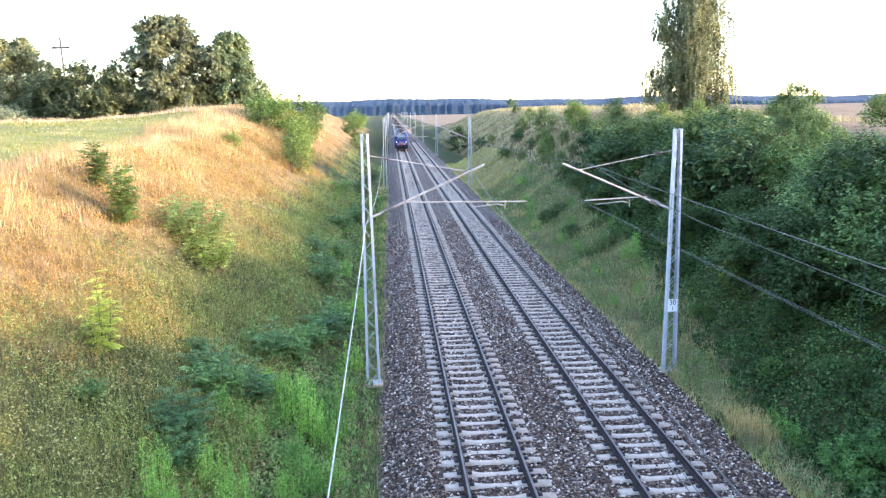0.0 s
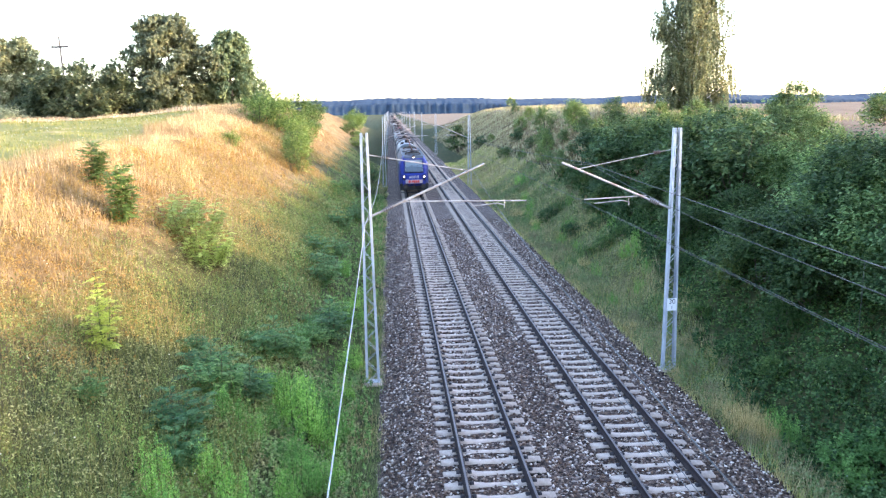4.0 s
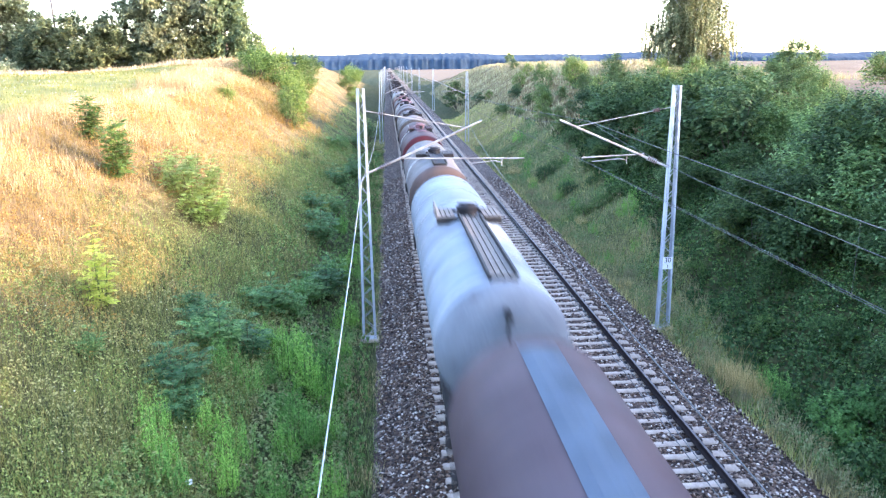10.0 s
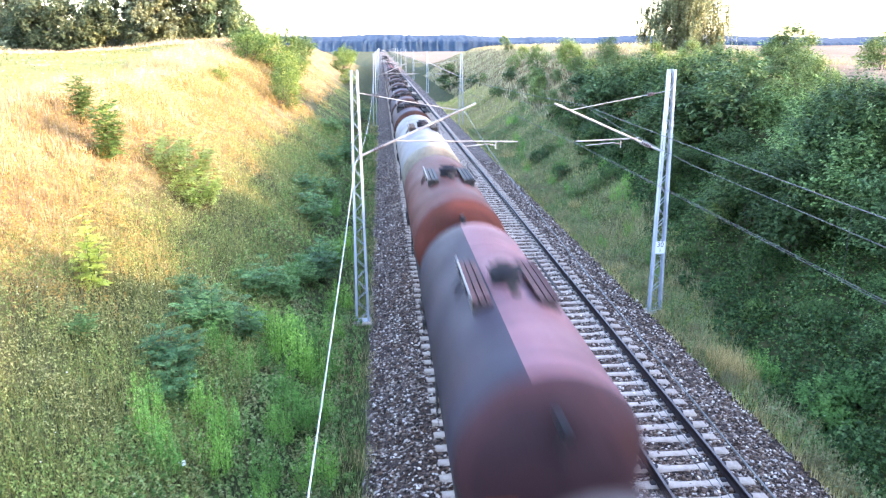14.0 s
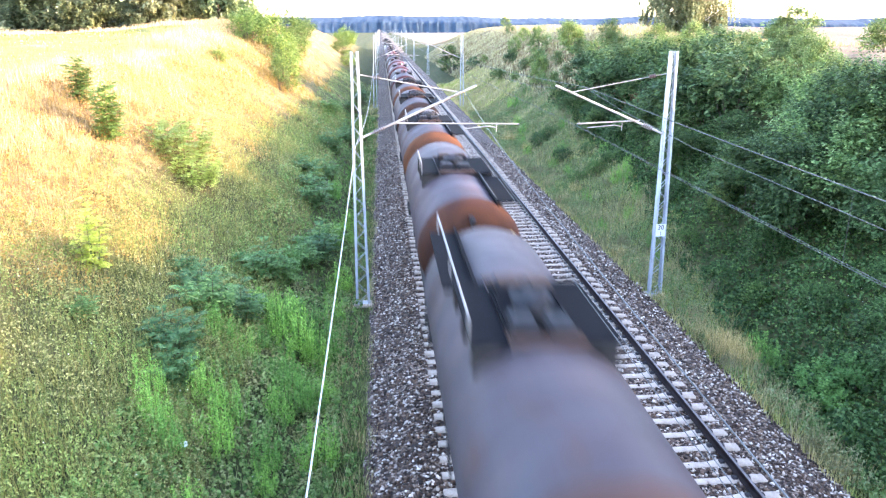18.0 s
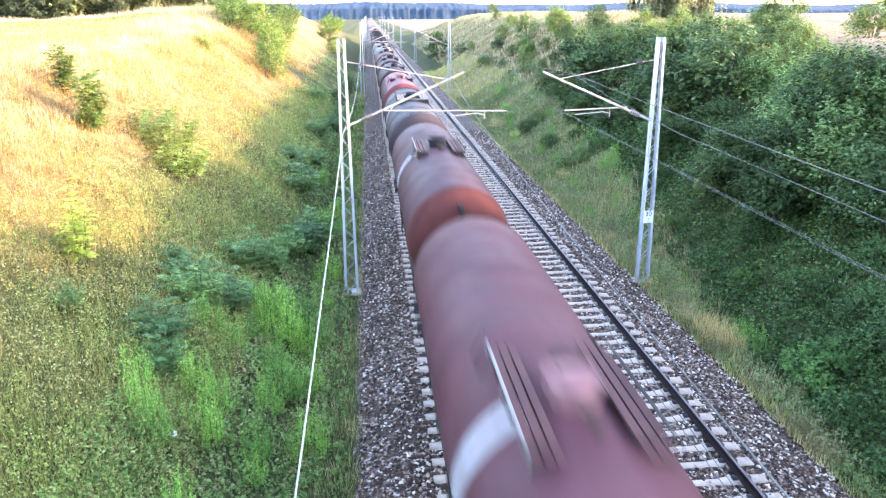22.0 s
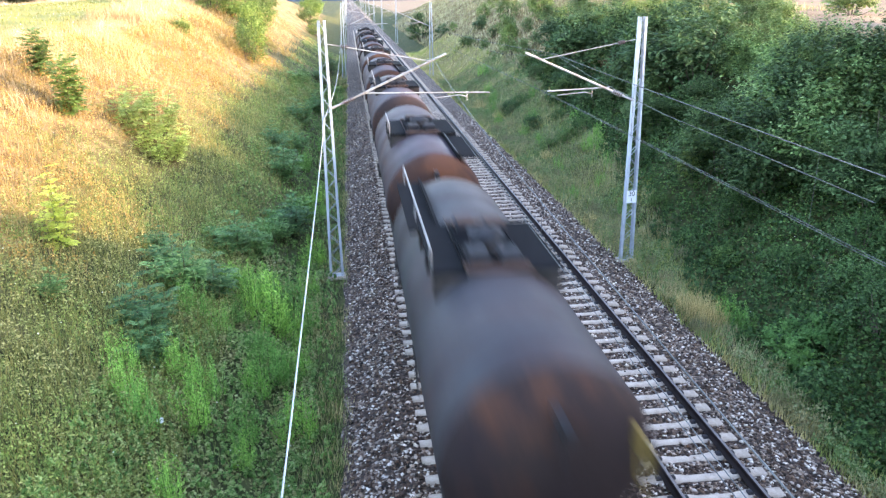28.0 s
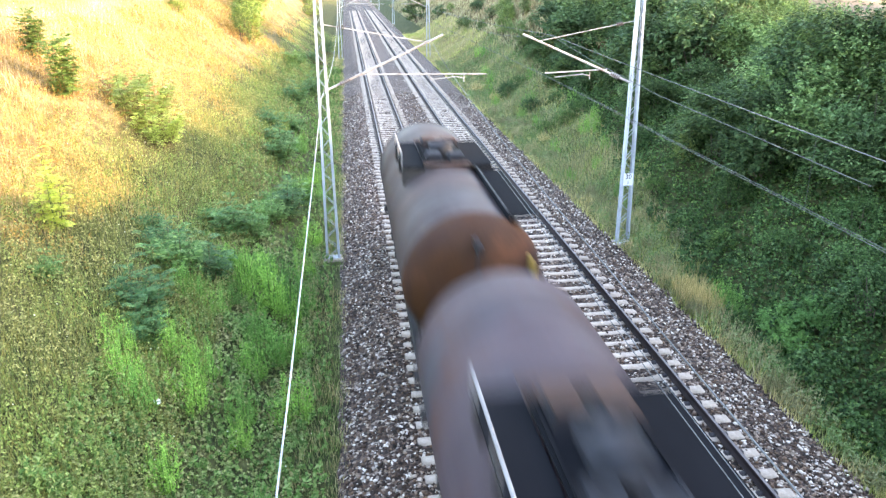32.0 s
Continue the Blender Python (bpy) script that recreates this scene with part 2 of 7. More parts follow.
M["stone"], M["ballast"], M["ground"] = stones_mat(), ballast_mat(), ground_mat()
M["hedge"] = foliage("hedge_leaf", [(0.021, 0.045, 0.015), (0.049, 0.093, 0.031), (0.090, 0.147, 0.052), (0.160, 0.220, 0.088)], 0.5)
M["mid_shrub"] = foliage("mid_shrub_leaf", [(0.036, 0.074, 0.030), (0.070, 0.130, 0.052), (0.115, 0.188, 0.082), (0.185, 0.255, 0.130)], 0.5)
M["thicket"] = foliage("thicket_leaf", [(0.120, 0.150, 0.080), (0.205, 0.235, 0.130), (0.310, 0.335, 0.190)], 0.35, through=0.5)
# lighter copy of the hedge leaf: the crest's sunlight is in the colour
M["sunlit_crest_leaf"] = foliage("sunlit_crest_leaf", [(0.062, 0.108, 0.040), (0.120, 0.195, 0.072), (0.200, 0.280, 0.108), (0.300, 0.355, 0.175)], 0.5, through=0.42)
M["sun_shrub"] = foliage("sunny_shrub_leaf", [(0.070, 0.128, 0.034), (0.130, 0.208, 0.058), (0.210, 0.298, 0.092), (0.300, 0.375, 0.145)], 0.6, through=0.45)
M["light_shrub"] = foliage("light_shrub_leaf", [(0.065, 0.115, 0.036), (0.110, 0.178, 0.058), (0.175, 0.245, 0.090), (0.255, 0.320, 0.145)], 0.6)
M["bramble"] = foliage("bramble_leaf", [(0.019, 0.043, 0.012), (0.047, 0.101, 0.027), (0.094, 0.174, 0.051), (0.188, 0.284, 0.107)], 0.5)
M["low_leaf"] = foliage("low_green_leaf", [(0.038, 0.088, 0.026), (0.080, 0.165, 0.048), (0.145, 0.250, 0.088), (0.255, 0.345, 0.165)], 0.6)
M["verge_weed"] = foliage("verge_weed_leaf", [(0.110, 0.195, 0.055), (0.220, 0.340, 0.100), (0.350, 0.465, 0.170), (0.520, 0.570, 0.290)], 0.9, [(0.150, 0.155, 0.062), (0.290, 0.275, 0.120), (0.460, 0.420, 0.230)])
M["flower"] = foliage("white_flower", [(0.70, 0.70, 0.66), (0.80, 0.80, 0.76)], 0.6)
M["elder"] = foliage("bluish_leaf", [(0.040, 0.104, 0.036), (0.095, 0.195, 0.068), (0.185, 0.305, 0.122)], 0.8)
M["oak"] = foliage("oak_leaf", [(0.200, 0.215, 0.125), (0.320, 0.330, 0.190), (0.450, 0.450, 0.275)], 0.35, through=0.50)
M["birch"] = foliage("birch_leaf", [(0.092, 0.110, 0.068), (0.150, 0.172, 0.108), (0.235, 0.255, 0.172)], 0.35)
M["fir"] = foliage("maple_leaf", [(0.105, 0.145, 0.080), (0.170, 0.220, 0.120), (0.255, 0.305, 0.178)], 0.35, through=0.42)
M["bright"] = foliage("goldenrod_green", [(0.105, 0.248, 0.050), (0.200, 0.400, 0.092), (0.340, 0.565, 0.165)], 0.5)
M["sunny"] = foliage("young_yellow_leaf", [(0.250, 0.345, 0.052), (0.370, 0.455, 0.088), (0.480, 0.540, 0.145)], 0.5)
M["weed"] = foliage("weed_leaf", [(0.078, 0.095, 0.034), (0.155, 0.178, 0.070), (0.252, 0.270, 0.125), (0.380, 0.385, 0.210)], 0.4, [(0.066, 0.112, 0.030), (0.140, 0.210, 0.062), (0.250, 0.320, 0.122)])
M["gold_weed"] = foliage("golden_weed_leaf", [(0.200, 0.122, 0.033), (0.370, 0.222, 0.064), (0.500, 0.325, 0.112), (0.240, 0.190, 0.055)], 0.4, [(0.190, 0.158, 0.052), (0.300, 0.238, 0.086), (0.430, 0.330, 0.140)])
M["straw"] = foliage("straw_blade", [(0.30, 0.182, 0.078), (0.43, 0.288, 0.148), (0.55, 0.410, 0.250), (0.33, 0.240, 0.100)], 0.25, through=0.3)
M["pale_straw"] = foliage("pale_straw_blade", [(0.30, 0.235, 0.125), (0.46, 0.370, 0.215), (0.60, 0.510, 0.330), (0.26, 0.25, 0.10)], 0.25, through=0.3)
M["plume"] = foliage("feathery_grass", [(0.40, 0.275, 0.175), (0.52, 0.385, 0.270), (0.62, 0.495, 0.380), (0.36, 0.275, 0.140)], 0.5, through=0.3)
M["meadow_blade"] = foliage("meadow_blade", [(0.150, 0.160, 0.042), (0.215, 0.215, 0.064), (0.310, 0.280, 0.120)], 0.08, through=0.3)
M["green_blade"] = foliage("green_blade", [(0.115, 0.175, 0.046), (0.200, 0.275, 0.080), (0.315, 0.370, 0.135), (0.490, 0.455, 0.245)], 0.3)
M["verge_blade"] = foliage("verge_blade", [(0.180, 0.250, 0.070), (0.290, 0.360, 0.110), (0.400, 0.450, 0.165), (0.540, 0.530, 0.260)], 0.55, [(0.300, 0.260, 0.110), (0.430, 0.370, 0.180), (0.560, 0.480, 0.270), (0.640, 0.560, 0.350)])
M["fresh_shrub"] = foliage("fresh_shrub_leaf", [(0.058, 0.118, 0.040), (0.110, 0.195, 0.070), (0.185, 0.285, 0.112), (0.270, 0.365, 0.165)], 0.5)
M["bright_bush"] = foliage("bright_bush_leaf", [(0.060, 0.150, 0.040), (0.115, 0.240, 0.070), (0.190, 0.330, 0.115)], 0.8)
M["willow"] = foliage("silvery_leaf", [(0.16, 0.21, 0.16), (0.26, 0.31, 0.25), (0.36, 0.40, 0.33)], 0.6)
M["sapling_leaf"] = foliage("ash_sapling_leaf", [(0.085, 0.155, 0.038), (0.160, 0.260, 0.065), (0.260, 0.375, 0.105)], 1.2)
M["ash_leaf"] = foliage("ash_leaf", [(0.200, 0.290, 0.072), (0.330, 0.440, 0.120), (0.460, 0.560, 0.190)], 1.0, through=0.45)
M["weed_stem"] = foliage("weed_stem", [(0.098, 0.118, 0.042), (0.160, 0.178, 0.066), (0.245, 0.230, 0.100), (0.120, 0.160, 0.050)], 0.4, through=0.3)
M["stem"] = surface("stem", (0.16, 0.12, 0.06), (0.08, 0.06, 0.03), 3, 30, 0.9, 0, 0)
M["green_stem"] = surface("green_stem", (0.10, 0.13, 0.04), (0.06, 0.07, 0.02), 3, 30, 0.9, 0, 0)
# bluish leaf colour paints in the haze of distance
M["hazed_forest"] = surface("hazed_forest", (0.040, 0.066, 0.098), (0.026, 0.046, 0.072), 0.02, 0.10, 1.0, 0, 0)

# ---------------------------------------------------------------- building helpers
rng = np.random.default_rng(7)


def mesh_np(name, verts, faces, mats, smooth=False, slots=None):
    """A mesh from arrays: verts (n, 3) and faces (m, k) of one size."""
    verts, faces = np.asarray(verts, np.float32), np.asarray(faces, np.int32)
    me = bpy.data.meshes.new(name)
    k = faces.shape[1]
    me.vertices.add(len(verts))
    me.vertices.foreach_set("co", verts.ravel())
    me.loops.add(faces.size)
    me.loops.foreach_set("vertex_index", faces.ravel())
    me.polygons.add(len(faces))
    me.polygons.foreach_set("loop_start", np.arange(0, faces.size, k, dtype=np.int32))
    me.polygons.foreach_set("loop_total", np.full(len(faces), k, np.int32))
    if slots is not None:
        me.polygons.foreach_set("material_index", np.asarray(slots, np.int32))
    if smooth:
        me.polygons.foreach_set("use_smooth", np.ones(len(faces), bool))
    for mt in (mats if isinstance(mats, (list, tuple)) else [mats]):
        me.materials.append(mt)
    me.update(calc_edges=True)
    return me


def part(name, bm, material, parent=None, label="", smooth=False):
    """Links a bmesh, or a mesh, as one object under a thing or a part."""
    if isinstance(bm, bmesh.types.BMesh):
        me = bpy.data.meshes.new(name)
        bm.to_mesh(me)
        bm.free()
        me.materials.append(material)
        if smooth:
            me.polygons.foreach_set("use_smooth", np.ones(len(me.polygons), bool))
    else:
        me = bm
    ob = new(name, me)
    if parent:
        ob.parent = parent
    if label:
        ob["label"] = label
    return ob


def box(bm, x0, x1, y0, y1, z0, z1, m=None):
    mat = Matrix.Translation(((x0 + x1) / 2, (y0 + y1) / 2, (z0 + z1) / 2)) @ Matrix.Diagonal((x1 - x0, y1 - y0, z1 - z0, 1))
    return bmesh.ops.create_cube(bm, size=1, matrix=(m @ mat) if m else mat)["verts"]


def bevelled(bm, w=0.01, seg=1):
    bmesh.ops.bevel(bm, geom=bm.edges[:], offset=w, segments=seg, affect="EDGES", clamp_overlap=True)
    return bm


def rod(bm, a, b, r0, r1=None, seg=8):
    a, b = Vector(a), Vector(b)
    d = b - a
    m = Matrix.Translation((a + b) / 2) @ d.to_track_quat("Z", "Y").to_matrix().to_4x4()
    return bmesh.ops.create_cone(bm, cap_ends=True, segments=seg, radius1=r0, radius2=r0 if r1 is None else r1, depth=d.length, matrix=m)["verts"]


def bar(bm, a, b, w, h):
    """A flat bar from a to b."""
    a, b = Vector(a), Vector(b)
    d = b - a
    m = Matrix.Translation((a + b) / 2) @ d.to_track_quat("Z", "Y").to_matrix().to_4x4()
    return bmesh.ops.create_cube(bm, size=1, matrix=m @ Matrix.Diagonal((w, h, d.length, 1)))["verts"]


def empty(name, m=None):
    ob = new(name)
    ob.empty_display_size = 0.3
    if m:
        ob.matrix_basis = m
    return ob


def smooth01(a, b, x):
    t = np.clip((np.asarray(x, float) - a) / (b - a), 0, 1)
    return t * t * (3 - 2 * t)


def wave(x, y, s, k):
    """Cheap smooth noise in -1..1."""
    return (np.sin(x * s + 1.3 * k + 1.7 * np.sin(y * s * 0.7 + k)) + np.sin(y * s * 1.1 + 2.1 * k + 1.3 * np.sin(x * s * 0.9 - k))) / 2


# ---------------------------------------------------------------- ground
def height(x, y):
    """The ground: a railway cutting, fields on both sides, open land far off. The rails' tops lie at 0."""
    x, y = np.asarray(x, float), np.asarray(y, float)
    top = 6.7 + 1.7 * smooth01(25, 100, y)
    low = smooth01(170, 330, y)
    topl = top * (1 - low) + 0.5 * low
    topr = (6.9 + 1.6 * smooth01(30, 110, y)) * (1 - smooth01(190, 330, y)) + 0.3 * smooth01(190, 330, y)
    bed = -0.75 + 0 * x
    lx, rx = -4.6 - x, x - 9.0
    left = np.minimum(-0.75 + np.maximum(lx, 0) / 1.5, topl)
    right = np.minimum(-0.75 + np.maximum(rx, 0) / 1.65, topr)
    # rounded crests
    left = np.where(lx > 0, left - 0.35 * np.exp(-((lx - (topl + 0.75) * 1.5) / 1.6) ** 2), bed)
    right = np.where(rx > 0, right - 0.35 * np.exp(-((rx - (topr + 0.75) * 1.65) / 1.6) ** 2), bed)
    z = np.where(x < 1.9, left, right)
    off = np.maximum(lx, rx)
    rough = np.clip(off / 2, 0, 1)
    z = z + rough * (0.14 * wave(x, y, 0.9, 1) + 0.22 * wave(x, y, 0.23, 2))
    # the left field falls away a little behind the crest
    z = z + smooth01(60, 95, y) * (0.55 * np.exp(-((x + 20) / 5.0) ** 2) - 1.25 * smooth01(26, 44, -x)) * (1 - low)
    far = np.clip((off - 25) / 120, 0, 1)
    z = z + far * (1.2 * wave(x, y, 0.02, 3))
    return z


def axis(stops):
    """Grid lines from (start, end, step) stretches."""
    out = []
    for a, b, s in stops:
        out.append(np.arange(a, b, s))
    return np.unique(np.concatenate(out))


def grid_mesh(name, xs, ys, zfun, mats):
    X, Y = np.meshgrid(xs, ys)
    Z = zfun(X, Y)
    nx, ny = len(xs), len(ys)
    idx = np.arange(nx * ny).reshape(ny, nx)
    f = np.stack([idx[:-1, :-1], idx[:-1, 1:], idx[1:, 1:], idx[1:, :-1]], -1).reshape(-1, 4)
    return mesh_np(name, np.stack([X, Y, Z], -1).reshape(-1, 3), f, mats, smooth=True)


xs = axis([(-3000, -400, 200), (-400, -100, 30), (-100, -32, 4), (-32, -4, 0.5), (-4, 10, 1), (10, 32, 0.5), (32, 100, 4), (100, 400, 30), (400, 3001, 200)])
ys = axis([(-700, -100, 50), (-100, 0, 8), (0, 60, 0.7), (60, 160, 1.6), (160, 400, 6), (400, 1000, 60), (1000, 4001, 300)])
ground = tagged(part("ground", grid_mesh("ground", xs, ys, height, M["ground"]), None), "grassy railway cutting with straw-coloured slopes and fields", "ground", kind="structure")

# ---------------------------------------------------------------- ballast bed
SPACING = 4.0
SLEEPER_0 = (16.217, 16.217)     # a sleeper's place on the two tracks
SLEEPER_STEP = 0.6
bed_x = np.array([-3.0, -2.55, -1.75, -1.4, 1.4, 2.0, 2.6, 5.4, 5.75, 6.9, 7.4])
bed_z = np.array([-0.80, -0.62, -0.27, -0.235, -0.235, -0.27, -0.235, -0.235, -0.27, -0.66, -0.80])
bys = axis([(-700, 0, 20), (0, 60, 0.5), (60, 200, 4), (200, 1500, 50)])


def bed_height(x, y):
    z = np.interp(x, bed_x, bed_z)
    return z + 0.025 * wave(x, y, 3.1, 4) * (np.abs(y - 60) < 140)


bxs = np.unique(np.concatenate([bed_x, np.arange(-3.0, 7.4, 0.3)]))
ballast = tagged(part("ballast_bed", grid_mesh("ballast_bed", bxs, bys, bed_height, M["ballast"]), None), "grey-brown crushed stone ballast under both tracks", "ballast", kind="structure")


def stone_field(n, y0, y1):
    """Loose ballast stones, joined."""
    x = rng.uniform(-2.75, 7.15, n)
    y = y0 + (y1 - y0) * rng.random(n) ** 2.0
    # the sleepers' tops stay almost clear of stones
    off = np.abs((y - SLEEPER_0[0] + SLEEPER_STEP / 2) % SLEEPER_STEP - SLEEPER_STEP / 2)
    clear = (off < 0.15) & ((np.abs(x) < 1.28) | (np.abs(x - SPACING) < 1.28)) & (rng.random(n) > 0.06)
    x, y = x[~clear], y[~clear]
    n = len(x)
    size = rng.uniform(0.022, 0.054, n)
    base = np.array([(1, 0, 0), (-1, 0, 0), (0, 1, 0), (0, -1, 0), (0, 0, 1), (0, 0, -1)], float)
    tri = np.array([(0, 2, 4), (2, 1, 4), (1, 3, 4), (3, 0, 4), (2, 0, 5), (1, 2, 5), (3, 1, 5), (0, 3, 5)])
    v = base[None] * rng.uniform(0.6, 1.3, (n, 6, 3)) + rng.normal(0, 0.22, (n, 6, 3))
    a = rng.uniform(0, 2 * np.pi, n)
    c, s = np.cos(a)[:, None], np.sin(a)[:, None]
    vx, vy = v[..., 0] * c - v[..., 1] * s, v[..., 0] * s + v[..., 1] * c
    z = bed_height(x, y) + size * 0.45
    P = np.stack([x[:, None] + vx * size[:, None], y[:, None] + vy * size[:, None], z[:, None] + v[..., 2] * size[:, None] * 0.75], -1)
    F = (tri[None] + 6 * np.arange(n)[:, None, None]).reshape(-1, 3)
    return mesh_np("ballast_stones", P.reshape(-1, 3), F, M["stone"])


tagged(part("ballast_stones", stone_field(46000, 9.5, 60), None), "loose angular grey and pale ballast stones", "stones", kind="stuff")


# ---------------------------------------------------------------- tracks
def rail_mesh():
    prof = [(-0.075, -0.172), (0.075, -0.172), (0.075, -0.160), (0.012, -0.140), (0.010, -0.055), (0.036, -0.040), (0.036, -0.008), (0.028, 0.0), (-0.028, 0.0), (-0.036, -0.008), (-0.036, -0.040), (-0.010, -0.055), (-0.012, -0.140), (-0.075, -0.160)]
    ysr = axis([(-700, 0, 50), (0, 200, 20), (200, 1501, 100)])
    n = len(prof)
    P = np.array([(x, y, z) for y in ysr for x, z in prof])
    F, S = [], []
    for i in range(len(ysr) - 1):
        for j in range(n):
            k = (j + 1) % n
            F.append((i * n + j, i * n + k, (i + 1) * n + k, (i + 1) * n + j))
            S.append(1 if j == 7 else 0)
    return mesh_np("rail", P, F, [M["railside"], M["railtop"]], slots=S)


def sleeper_mesh():
    """A concrete sleeper: high under the rails, waisted in the middle, with the rails' clips."""
    st = [(-1.27, 0.135, -0.205), (-1.25, 0.140, -0.195), (-0.95, 0.140, -0.182), (-0.55, 0.135, -0.182), (-0.30, 0.105, -0.215), (0.30, 0.105, -0.215), (0.55, 0.135, -0.182), (0.95, 0.140, -0.182), (1.25, 0.140, -0.195), (1.27, 0.135, -0.205)]
    P, F, S = [], [], []
    for x, w, z in st:
        P += [(x, -w, -0.36), (x, -w * 0.82, z), (x, w * 0.82, z), (x, w, -0.36)]
    for i in range(len(st) - 1):
        for j in range(3):
            F.append((4 * i + j, 4 * i + j + 1, 4 * i + j + 5, 4 * i + j + 4))
            S.append(0)
    F += [(0, 3, 2, 1), (36, 37, 38, 39)]
    S += [0, 0]
    for rx in (-0.7535, 0.7535):
        for sx in (-0.135, 0.135):
            o = len(P)
            x0, x1 = rx + sx - 0.05, rx + sx + 0.05
            P += [(x0, -0.06, -0.185), (x1, -0.06, -0.185), (x1, 0.06, -0.185), (x0, 0.06, -0.185), (x0, -0.045, -0.135), (x1, -0.045, -0.135), (x1, 0.045, -0.135), (x0, 0.045, -0.135)]
            F += [(o + a, o + b, o + c, o + d) for a, b, c, d in ((4, 5, 6, 7), (0, 1, 5, 4), (1, 2, 6, 5), (2, 3, 7, 6), (3, 0, 4, 7))]
            S += [1] * 5
    return mesh_np("sleeper", P, F, [M["concrete"], M["clip"]], slots=S)


RAIL, SLEEPER = rail_mesh(), sleeper_mesh()


def many(me, places, name, mats):
    """Copies of a mesh at places, joined into one mesh."""
    n = len(me.vertices)
    co = np.empty(n * 3, np.float32)
    me.vertices.foreach_get("co", co)
    co = co.reshape(-1, 3)
    F = np.array([tuple(p.vertices) for p in me.polygons])
    S = np.array([p.material_index for p in me.polygons])
    pl = np.asarray(places, np.float32)
    P = (co[None] + pl[:, None]).reshape(-1, 3)
    FF = (F[None] + (n * np.arange(len(pl)))[:, None, None]).reshape(-1, F.shape[1])
    return mesh_np(name, P, FF, mats, slots=np.tile(S, len(pl)))


def track(x, first, what):
    t = tagged(empty("railway_track", pose(x, 0, 0)), "rust-sided steel rails on concrete sleepers, " + what, "railway track", "railway tracks")
    for rx in (-0.7535, 0.7535):
        part("rail", RAIL, None, t).location = (rx, 0, 0)
    start = first - SLEEPER_STEP * 14
    for i in range(140):
        s = part("sleeper", SLEEPER, None, t)
        s.location = (rng.normal(0, 0.008), start + i * SLEEPER_STEP + rng.normal(0, 0.012), rng.normal(0, 0.004))
        s.rotation_euler = (0, 0, rng.normal(0, 0.006))
    far = [(0, start + i * SLEEPER_STEP, 0) for i in list(range(140, 340)) + list(range(-30, 0))]
    f = part("distant_sleeper_strip", many(SLEEPER, far, "distant_sleeper_strip", [M["concrete"], M["clip"]]), None, t)
    f["kind"] = "stuff"
    return t


track(0.0, SLEEPER_0[0], "beneath the passing train")
track(SPACING, SLEEPER_0[1], "standing empty")



# ---------------------------------------------------------------- overhead line
MAST_Y = [24.6 + 67 * i for i in range(-1, 10)]


